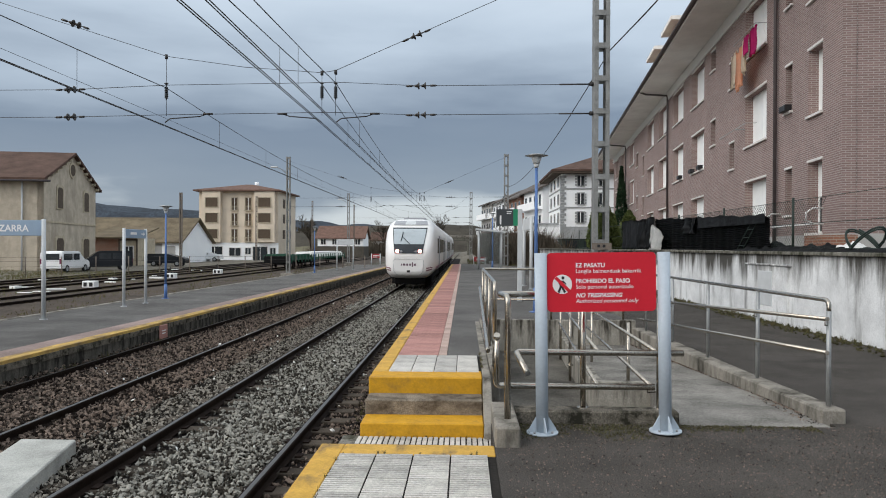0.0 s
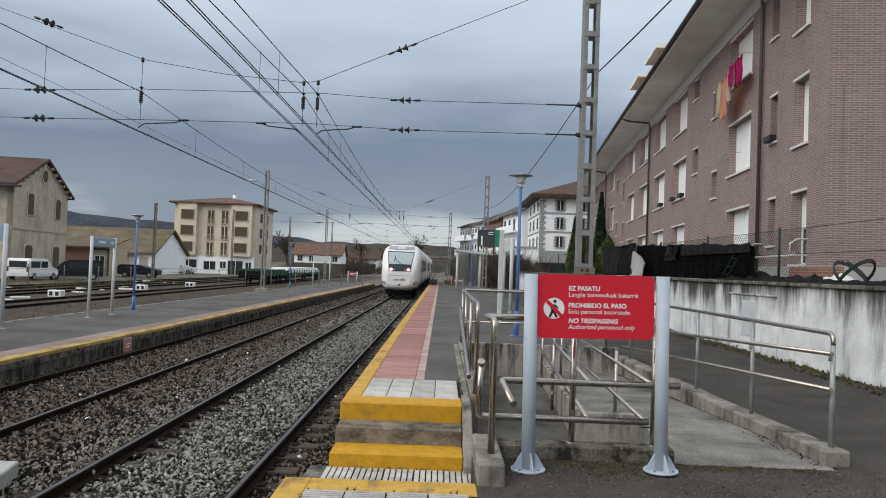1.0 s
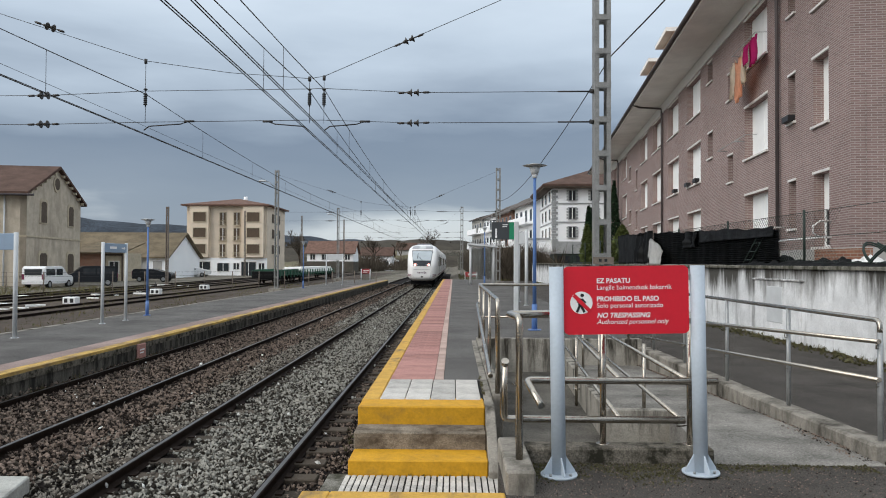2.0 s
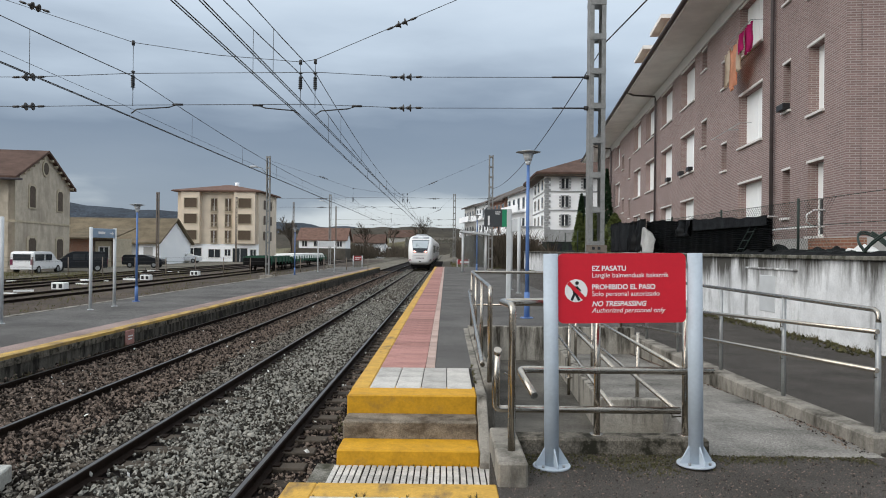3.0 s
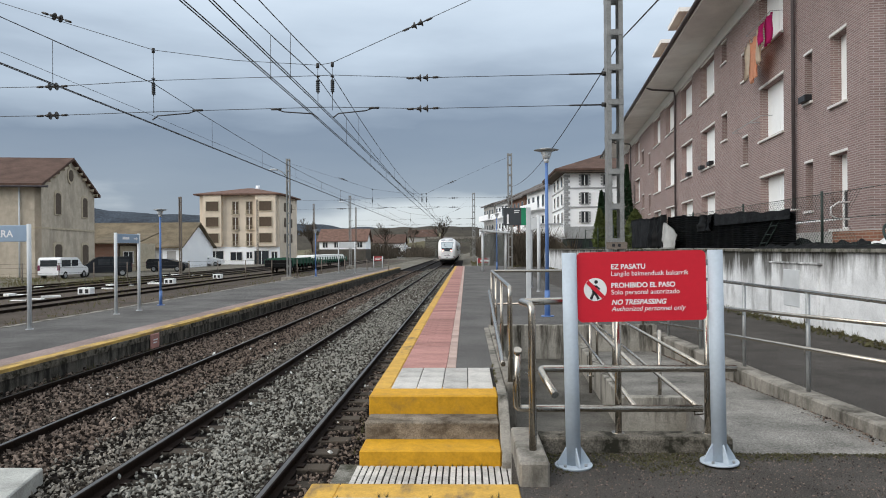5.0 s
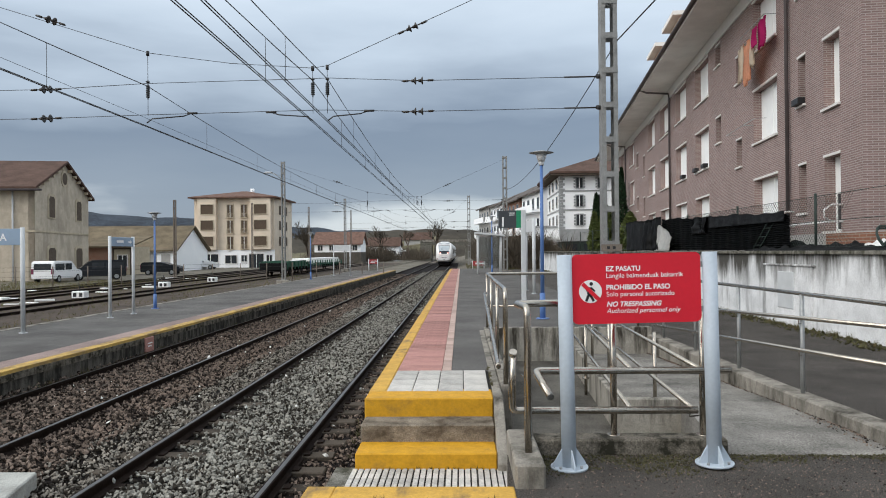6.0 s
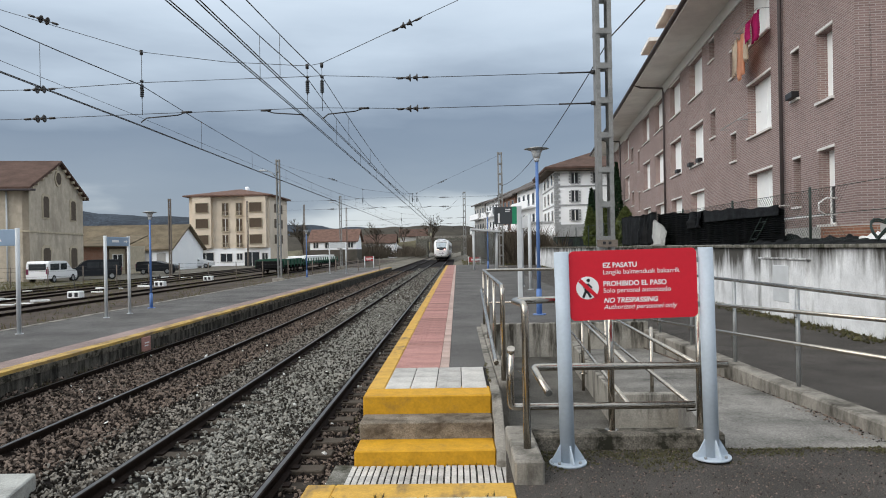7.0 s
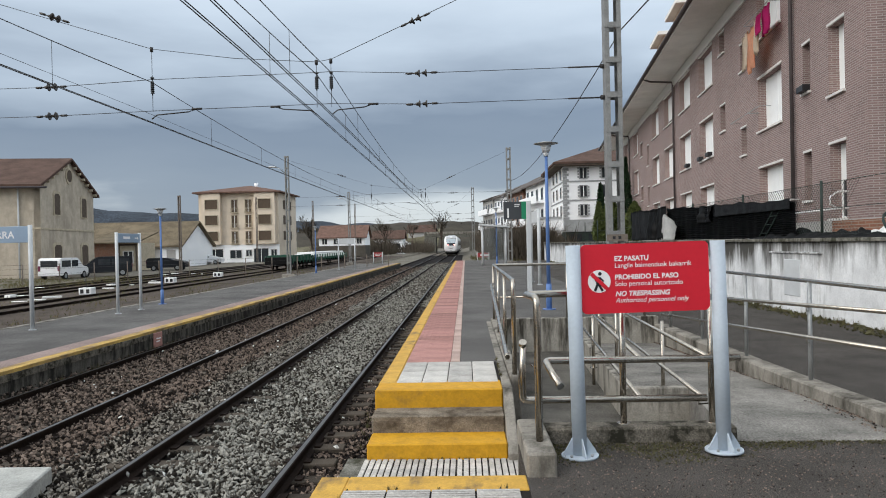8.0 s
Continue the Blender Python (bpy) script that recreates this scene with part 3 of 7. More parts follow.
def edging():
    bm = B()
    box(bm, -0.872, -0.692, 6.50, 59, -0.08, UP + 0.002)
    tagged(part("platform_edge", bevelled(bm, 0.012), M["yellow_worn"]), "worn yellow painted edge of the platform", "platform edge", kind="structure")
    bm = B()
    box(bm, -0.95, -0.755, -25, 3.97, -0.3, 0.003)
    box(bm, -0.755, 0.44, 3.70, 3.97, -0.3, 0.003)
    tagged(part("platform_edge", bevelled(bm, 0.008), M["yellow_worn"]), "chipped yellow edge of the near pavement", "platform edge", kind="structure")


edging()


def tiles():
    floor = thing("tactile_paving", "pale ribbed and red studded tactile paving tiles", "paving", kind="structure")

    def lay(name, me, x, y, z):
        ob = new(name, me)
        ob.location, ob.parent = (x, y, z + random.uniform(-0.001, 0.001)), floor
        ob.rotation_euler.z = random.uniform(-0.004, 0.004)
    # white tiles on the top landing
    bm = B()
    box(bm, -0.129, 0.129, -0.309, 0.309, -0.03, 0.0)
    me = mesh_of("white_tile", bevelled(bm, 0.004), M["white_tile"])
    for j in range(2):
        for i in range(4):
            lay("white_tile", me, -0.557 + 0.2665 * i, 6.83 + 0.622 * j, UP + 0.004)
    # red tiles along the platform, ribbed and plain by turns
    bm = B()
    box(bm, -0.268, 0.268, -0.197, 0.197, -0.03, 0.0)
    bm = bevelled(bm, 0.003)
    for k in range(8):
        x = -0.231 + 0.066 * k
        box(bm, x - 0.014, x + 0.014, -0.19, 0.19, -0.002, 0.005)
    ribbed = mesh_of("red_tile", bm, M["red_tile"])
    bm = B()
    box(bm, -0.268, 0.268, -0.197, 0.197, -0.03, 0.0)
    plain = mesh_of("red_tile", bevelled(bm, 0.003), M["red_tile"])
    bm = B()
    box(bm, -0.055, 0.055, -0.197, 0.197, -0.03, 0.0)
    for k in range(3):
        x = -0.034 + 0.034 * k
        box(bm, x - 0.009, x + 0.009, -0.19, 0.19, -0.002, 0.004)
    border = mesh_of("border_tile", bm, mat("pale_border", (0.48, 0.36, 0.31), 0.8, 3, 0.2, 0.1, rand=0.3))
    for j in range(127):
        lay("red_tile", ribbed if (j // 5) % 3 else plain, -0.418, 7.955 + 0.4 * j, UP + 0.006)
        lay("border_tile", border, -0.090, 7.955 + 0.4 * j, UP + 0.006)
    # ribbed white tiles on the near pavement
    bm = B()
    box(bm, -0.138, 0.138, -0.138, 0.138, -0.03, -0.006)
    for k in range(7):
        y = -0.12 + 0.04 * k
        box(bm, -0.136, 0.136, y - 0.0145, y + 0.0145, -0.007, 0.004)
    for f in list(bm.faces)[:6]:
        f.material_index = 1
    me = mesh_of("ribbed_tile", bm, [M["white_tile"], M["black_joint"]])
    for j in range(22):
        for i in range(4):
            lay("ribbed_tile", me, -0.614 + 0.284 * i, 3.555 - 0.284 * j, 0.003)
    # two rows of ribbed tiles at the foot of the steps
    bm = B()
    box(bm, -0.136, 0.136, -0.136, 0.136, -0.03, -0.006)
    for k in range(5):
        x = -0.109 + 0.0545 * k
        box(bm, x - 0.0205, x + 0.0205, -0.134, 0.134, -0.007, 0.005)
    for f in list(bm.faces)[:6]:
        f.material_index = 1
    me = mesh_of("ribbed_tile", bm, [M["white_tile"], M["black_joint"]])
    for j in range(3):
        for i in range(5):
            lay("ribbed_tile", me, -0.745 + 0.276 * i, 5.33 - 0.276 * j, PASS + 0.002)
    bm = B()
    box(bm, -0.755, 0.44, -25, 3.71, -0.30, -0.010)
    part("mortar_bed", bm, M["black_joint"], floor)
    bm = B()
    box(bm, -0.69, 0.44, 6.52, 59, -0.1, UP - 0.010)
    part("mortar_bed", bm, M["black_joint"], floor)


tiles()


def low_walls():
    # concrete cheek wall beside the steps
    bm = B()
    box(bm, 0.505, 0.62, 6.70, 12.09, -0.6, UP + 0.03)
    box(bm, 0.408, 0.505, 6.692, 12.09, -0.6, UP + 0.006)
    tagged(part("cheek_wall", bevelled(bm, 0.014), M["concrete"]), "weathered concrete cheek wall beside the steps", "wall", kind="structure")
    bm = B()
    prism(bm, [(5.40, -0.6), (6.69, -0.6), (6.69, 0.13), (6.20, 0.13), (5.40, -0.28)], 0.403, 0.50, "x")
    tagged(part("stair_string", bevelled(bm, 0.008), M["concrete"]), "sloping concrete string of the steps", "wall", kind="structure")
    bm = B()
    box(bm, 0.445, 0.645, 3.92, 4.86, -0.6, 0.16)
    tagged(part("pier_wall", bevelled(bm, 0.014), M["concrete"]), "low stained concrete pier carrying a rail post", "wall", kind="structure")
    bm = B()
    box(bm, 0.647, 2.13, 4.70, 4.90, -0.6, 0.12)
    tagged(part("kerb", bevelled(bm, 0.016), M["kerb_dark"]), "mossy dark concrete kerb in front of the ramp", "kerb", kind="structure")
    bm = B()
    box(bm, 0.50, 3.52, 12.03, 12.23, -0.6, UP + 0.05)
    tagged(part("wall_ramp_end", bevelled(bm, 0.012), M["streaked"]), "streaked concrete wall at the end of the ramp", "wall", kind="structure")
    # walls that hold the ramp above the lane
    bm = B()
    prism(bm, [(1.76, 6.94), (2.48, 6.94), (2.48, 7.06), (1.90, 7.06), (2.12, 11.3), (1.98, 11.3)], -0.6, -0.045, "z")
    tagged(part("wall_ramp_side", bevelled(bm, 0.010), M["streaked"]), "low streaked concrete wall between the ramp flights", "wall", kind="structure")
    bm = B()
    prism(bm, [(4.82, -0.6), (12.02, -0.6), (12.02, 0.05), (7.0, 0.085), (4.82, 0.13)], 3.44, 3.67, "x")
    tagged(part("kerb", bevelled(bm, 0.018), M["concrete"]), "worn pale concrete kerb under the long railing", "kerb", kind="structure")
    # whitewashed retaining wall
    bm = B()
    box(bm, 6.84, 7.14, -25, 60, -0.3, 1.46)
    bm2 = bevelled(bm, 0.012)
    tagged(part("wall_retaining", bm2, M["whitewall"]), "whitewashed retaining wall streaked with black damp", "wall", kind="structure")
    bm = B()
    box(bm, 6.76, 7.2, -25, 60, 1.46, 1.53)
    tagged(part("coping", bevelled(bm, 0.012), M["concrete_dark"]), "dark weathered coping on the retaining wall", "coping", kind="structure")
    bm = B()
    box(bm, 6.79, 6.85, 12.9, 14.9, 0.0, 1.22)
    box(bm, 6.76, 6.85, 12.8, 15.0, 1.22, 1.26)
    cab = thing("meter_cabinet", "whitewashed masonry meter cabinet with a grey door", "cabinet")
    part("cabinet_body", bevelled(bm, 0.01), M["whitewall"], cab)
    bm = B()
    box(bm, 6.775, 6.80, 13.6, 14.3, 0.35, 1.1)
    part("cabinet_door", bevelled(bm, 0.008), M["light_paint"], cab, "flat grey metal door")


low_walls()


# ---- left platform ----
def left_platform():
    m = pose(0, 0, 0, 0, 0, -0.45)
    bm = B()
    box(bm, -12.6, -8.25, -30, 78, -1.0, -0.45)
    part_ob = part("platform", bm, M["asphalt_old"], m=m)
    tagged(part_ob, "grey asphalt island platform between the tracks", "platform", kind="structure")
    bm = B()
    box(bm, -8.26, -7.92, -30, 78, -1.0, -0.62)
    tagged(part("platform_wall", bm, M["face"], m=m), "old dark stone face of the island platform", "platform", kind="structure")
    bm = B()
    for i in range(108):
        box(bm, -8.27, -7.90, -30 + i, -29.02 + i, -0.62, -0.50 + 0.006 * math.sin(i * 2.3))
    tagged(part("coping", bm, M["kerb_dark"], m=m), "worn dark stone coping slabs on the island platform", "coping", kind="structure")
    bm = B()
    box(bm, -8.22, -7.93, -30, 78, -0.5, -0.436)
    tagged(part("platform_edge", bm, M["yellow_faded"], m=m), "faded yellow line along the island platform", "platform edge", kind="structure")
    bm = B()
    box(bm, -8.75, -8.245, -30, 78, -0.5, -0.441)
    tagged(part("tactile_strip", bm, M["pink_faded"], m=m), "faded pink tactile strip of the island platform", "paving", kind="structure")
    bm = B()
    box(bm, -12.6, -12.4, -30, 78, -0.6, -0.438)
    tagged(part("kerb", bm, M["concrete"], m=m), "pale concrete kerb behind the island platform", "kerb", kind="structure")
    bm = B()
    box(bm, -7.90, -7.86, 16.4, 16.85, -0.86, -0.50)
    plate = thing("hectometre_plate", "faded pink marker plate fixed to the platform face", "sign")
    part("plate", bevelled(bm, 0.01), M["red_tile"], plate, m=m)
    bm = boxes((-7.858, -7.854, 16.5, 16.75, -0.66, -0.63), (-7.858, -7.854, 16.5, 16.7, -0.73, -0.70))
    part("bar_mark", bm, M["white"], plate, m=m)


left_platform()


# ---- tracks ----
def rail_mesh(length):
    bm = B()
    prism(bm, [(-0.075, -0.15), (0.075, -0.15), (0.075, -0.135), (0.012, -0.11), (0.014, -0.050), (0.041, -0.040), (0.041, -0.004), (-0.041, -0.004), (-0.041, -0.040), (-0.014, -0.050), (-0.012, -0.11), (-0.075, -0.135)], 0, length)
    rail = mesh_of("rail", bm, M["rail"])
    bm = B()
    box(bm, -0.024, 0.024, 0, length, -0.004, 0.0)
    return rail, mesh_of("rail_head", bm, M["railhead"])


def track(cx, y0, y1, z, label, gauge=1.85, n_sleepers=0, turn=0.0, shine=True):
    tr = thing("railway_track", label, "railway track", pose(cx, y0, z, 0, 0, turn), kind="structure")
    rail, headm = rail_mesh(y1 - y0)
    for s in (-0.5, 0.5):
        r = new("rail", rail)
        r.location, r.parent = (s * gauge, 0, 0), tr
        if shine:
            h = new("rail_head", headm)
            h.location, h.parent = (s * gauge, 0, 0.0), tr
    bm = B()
    box(bm, -1.38, 1.38, -0.12, 0.12, -0.30, -0.125)
    sl = mesh_of("sleeper", bevelled(bm, 0.012), M["sleeper"])
    bm = B()
    for s in (-0.5, 0.5):
        for d in (-0.12, 0.12):
            box(bm, s * gauge + d - 0.04, s * gauge + d + 0.04, -0.07, 0.07, -0.13, -0.105)
    clip = mesh_of("rail_clip", bm, M["rail"])
    for i in range(n_sleepers):
        o = new("sleeper", sl)
        o.location, o.parent = (random.uniform(-0.03, 0.03), 0.3 + 0.6 * i, random.uniform(-0.012, 0.006)), tr
        if i < 70:
            c = new("rail_clip", clip)
            c.location, c.parent = (0, 0, 0), o
    return tr


track(-2.885, -6, 420, RAIL, "main track with rusty rails on grey ballast", n_sleepers=170)
track(-6.70, -6, 300, RAIL, "second track with rusty rails and shiny heads", n_sleepers=110)
for cx in (-18.4, -23.6, -27.6):
    track(cx, -10, 150, -0.62, "disused rusty siding track in the yard", n_sleepers=120, shine=False)


def siding_bed():
    bm = B()
    prism(bm, [(-30.6, -0.80), (-12.62, -0.80), (-12.66, -0.74), (-29.8, -0.74)], -12, 150)
    tagged(part("siding_bed", bm, M["siding"]), "dark rusty gravel under the disused sidings", "track bed", kind="structure")


siding_bed()


def tufts(name, label, spots, r, h, blades):
    rnd = random.Random(len(spots))
    v, f = [], []
    for x, y, z in spots:
        k = rnd.uniform(0.5, 1.2)
        for _ in range(blades):
            a, b = rnd.uniform(0, 6.28), rnd.uniform(0, r) * k
            px, py, lean = x + b * math.cos(a), y + b * math.sin(a), rnd.uniform(0.1, 0.7)
            hh, w, i = h * k * rnd.uniform(0.4, 1.0), h * 0.035 + 0.001, len(v)
            v += [(px - w * math.sin(a), py + w * math.cos(a), z), (px + w * math.sin(a), py - w * math.cos(a), z),
                  (px + lean * hh * math.cos(a), py + lean * hh * math.sin(a), z + hh)]
            f.append((i, i + 1, i + 2))
    me = bpy.data.meshes.new(name)
    me.from_pydata(v, [], f)
    me.materials.append(M["grass"])
    tagged(new(name, me), label, "weeds", kind="stuff")


def ballast():
    """Loose stones, one joined mesh a bed; each stone a small lump with its own turn."""
    rng = np.random.RandomState(4)
    ico = B()
    bmesh.ops.create_icosphere(ico, subdivisions=1, radius=1.0)
    iv = np.array([v.co[:] for v in ico.verts])
    it = np.array([[v.index for v in f.verts] for f in ico.faces])
    ico.free()
    octv = np.array([(1, 0, 0), (-1, 0, 0), (0, 1, 0), (0, -1, 0), (0, 0, 1), (0, 0, -1)], float)
    octf = np.array([(0, 2, 4), (2, 1, 4), (1, 3, 4), (3, 0, 4), (2, 0, 5), (1, 2, 5), (3, 1, 5), (0, 3, 5)])

    def scatter(name, label, material, spots, sizes, zs, kindv, kindf):
        k = len(spots)
        q = rng.normal(size=(k, 4))
        q /= np.linalg.norm(q, axis=1)[:, None]
        w, x, y, z = q.T
        R = np.stack([np.stack([1 - 2 * (y * y + z * z), 2 * (x * y - z * w), 2 * (x * z + y * w)], 1),
                      np.stack([2 * (x * y + z * w), 1 - 2 * (x * x + z * z), 2 * (y * z - x * w)], 1),
                      np.stack([2 * (x * z - y * w), 2 * (y * z + x * w), 1 - 2 * (x * x + y * y)], 1)], 1)
        jit = kindv[None] * rng.uniform(0.65, 1.25, (k, len(kindv), 1)) * rng.uniform(0.40, 1.25, (k, 1, 3))
        P = np.einsum("kij,kvj->kvi", R, jit) * sizes[:, None, None]
        P[:, :, 0] += spots[:, 0, None]
        P[:, :, 1] += spots[:, 1, None]
        P[:, :, 2] += zs[:, None]
        F = (kindf[None] + (np.arange(k) * len(kindv))[:, None, None]).reshape(-1, 3)
        me = bpy.data.meshes.new(name)
        me.from_pydata(P.reshape(-1, 3).tolist(), [], F.tolist())
        me.materials.append(material)
        ob = new(name, me)
        tagged(ob, label, "ballast", kind="stuff")

    def zone(k, x0, x1, y0, y1, power=1.0):
        x = rng.uniform(x0, x1, k)
        y = y0 + (y1 - y0) * rng.uniform(0, 1, k) ** power
        return np.stack([x, y], 1)
    a = zone(36000, -3.74, -2.02, 3.0, 32, 1.6)
    edge = np.clip((a[:, 0] + 3.80 + 0.10 * np.sin(a[:, 1] * 10.47)) / 0.50, 0, 1) * np.clip((-1.98 - a[:, 0]) / 0.22, 0.25, 1)
    a = a[rng.uniform(0, 1, len(a)) < edge ** 1.5]
    scatter("ballast", "grey crushed stone ballast of the main track", M["stone"], a, rng.uniform(0.017, 0.040, len(a)) * np.where(rng.uniform(0, 1, len(a)) < 0.06, 1.5, 1.0), BED - 0.03 + 0.03 * np.clip(1.6 - 2.4 * np.abs(a[:, 0] + 2.75), 0, 1) + rng.uniform(-0.01, 0.03, len(a)), octv, octf)
    a = zone(14000, -5.0, -3.88, 3.0, 32, 1.6)
    scatter("ballast", "grey brown ballast between the two tracks", M["stone_mid"], a, rng.uniform(0.02, 0.038, len(a)), BED - 0.035 + rng.uniform(-0.01, 0.03, len(a)), octv, octf)
    a = zone(9000, -1.86, -0.95, 3.0, 32, 1.6)
    scatter("ballast", "dark brown ballast beside the main track", M["stone_rust"], a, rng.uniform(0.02, 0.04, len(a)), BED - 0.05 + rng.uniform(-0.01, 0.025, len(a)), octv, octf)
    a = zone(9000, -4.85, -1.15, 28, 90, 1.5)
    scatter("ballast", "grey crushed stone ballast along the main track", M["stone"], a, rng.uniform(0.03, 0.055, len(a)), BED - 0.01 + rng.uniform(-0.01, 0.03, len(a)), octv, octf)
    a = zone(32000, -7.9, -4.75, 4.0, 34, 1.5)
    scatter("ballast", "rusty brown ballast of the second track", M["stone_rust"], a, rng.uniform(0.02, 0.042, len(a)), BED - 0.01 + rng.uniform(-0.01, 0.035, len(a)), octv, octf)
    a = zone(6000, -7.9, -4.75, 30, 80, 1.4)
    scatter("ballast", "rusty brown ballast along the second track", M["stone_rust"], a, rng.uniform(0.03, 0.06, len(a)), BED + rng.uniform(-0.02, 0.02, len(a)), octv, octf)
    a = zone(4200, -7.91, -7.70, 5.0, 50, 1.3)
    scatter("ballast", "dark ballast banked against the island platform", M["stone_rust"], a, rng.uniform(0.02, 0.042, len(a)), BED + 0.9 * (-7.68 - a[:, 0]) + rng.uniform(-0.03, 0.03, len(a)), octv, octf)
    a = zone(150, -7.8, -1.2, 4, 40, 1.4)
    scatter("litter", "scattered pale stones and litter between the rails", M["pale"], a, rng.uniform(0.010, 0.042, len(a)), BED + 0.03 + rng.uniform(0, 0.02, len(a)), octv, octf)
    a = zone(5200, 0.66, 3.3, 4.15, 4.69, 0.8)
    a = a[(rng.uniform(0, 1, len(a)) < np.clip(1.4 - np.abs(a[:, 1] - 4.66) * np.where(a[:, 0] < 2.2, 3.0, 9.0) - 0.45 * np.sin(a[:, 0] * 7) - 0.3 * np.sin(a[:, 0] * 19 + a[:, 1] * 11), 0, 1))]
    scatter("moss", "moss and grit along the foot of the kerb", M["moss"], a, rng.uniform(0.004, 0.013, len(a)), rng.uniform(-0.002, 0.006, len(a)), octv, octf)
    a = zone(15000, 0.5, 6.5, 1.4, 4.7, 0.7)
    scatter("grit", "small grey grit on the asphalt", M["stone_rust"], a, rng.uniform(0.002, 0.009, len(a)), np.full(len(a), 0.001), octv, octf)
    a = np.concatenate([zone(1300, 3.41, 3.445, 5.2, 12.0), zone(120, 3.30, 3.44, 4.8, 6.2)])
    scatter("dirt", "dark dirt gathered along the foot of the kerb", M["stone_rust"], a, rng.uniform(0.004, 0.016, len(a)), 0.004 - 0.043 * np.maximum(a[:, 1] - 5.4, 0), octv, octf)
    a = zone(1500, 6.35, 6.85, 3, 40, 1.0)
    scatter("weeds", "dead leaves and weeds at the foot of the wall", M["moss"], a, rng.uniform(0.012, 0.05, len(a)), rng.uniform(-0.005, 0.02, len(a)), octv, octf)
    tufts("weeds", "dry grass tufts along the island platform foot", [(-7.86 + 0.22 * rng.rand(), 8 + 45 * rng.rand() ** 1.3, BED) for _ in range(170)], 0.05, 0.22, 14)
    tufts("weeds", "small green weeds in the pavement joints", [(-0.755 + 0.02 * rng.rand(), 2.6 + 1.0 * rng.rand(), 0.0) for _ in range(9)] + [(-0.75 + 1.1 * rng.rand(), 3.71, 0.0) for _ in range(6)] + [(0.40 + 0.03 * rng.rand(), 6.75 + 1.2 * rng.rand(), UP) for _ in range(26)] + [(-0.8 + 1.2 * rng.rand(), 5.465, PASS) for _ in range(14)] + [(0.43, 4.05 + 0.6 * rng.rand(), PASS) for _ in range(6)], 0.012, 0.045, 12)
    tufts("weeds", "brown dead weeds at the foot of the white wall", [(6.55 + 0.26 * rng.rand(), 7 + 18 * rng.rand(), 0.0) for _ in range(240)], 0.03, 0.12, 14)
    tufts("weeds", "thin weeds between the rails and the platform", [(-1.5 + 0.55 * rng.rand(), 4.5 + 22 * rng.rand(), BED - 0.04) for _ in range(110)], 0.03, 0.13, 9)
    # sheet under the stones, coloured as dark as the shade in their gaps
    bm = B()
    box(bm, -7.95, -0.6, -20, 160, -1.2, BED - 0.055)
    tagged(part("ballast_bed", bm, M["bed"]), "dirt bed with the shade between ballast stones in its colour", "track bed", kind="structure")


ballast()


def slab():
    bm = B()
    prism(bm, [(-5.30, 6.9), (-4.60, 6.9), (-4.02, 4.4), (-4.75, 4.4)], -1.02, -0.815, "z")
    tagged(part("crossing_slab", bevelled(bm, 0.015), M["slab_pale"]), "pale concrete slab lying between the tracks", "slab")


slab()


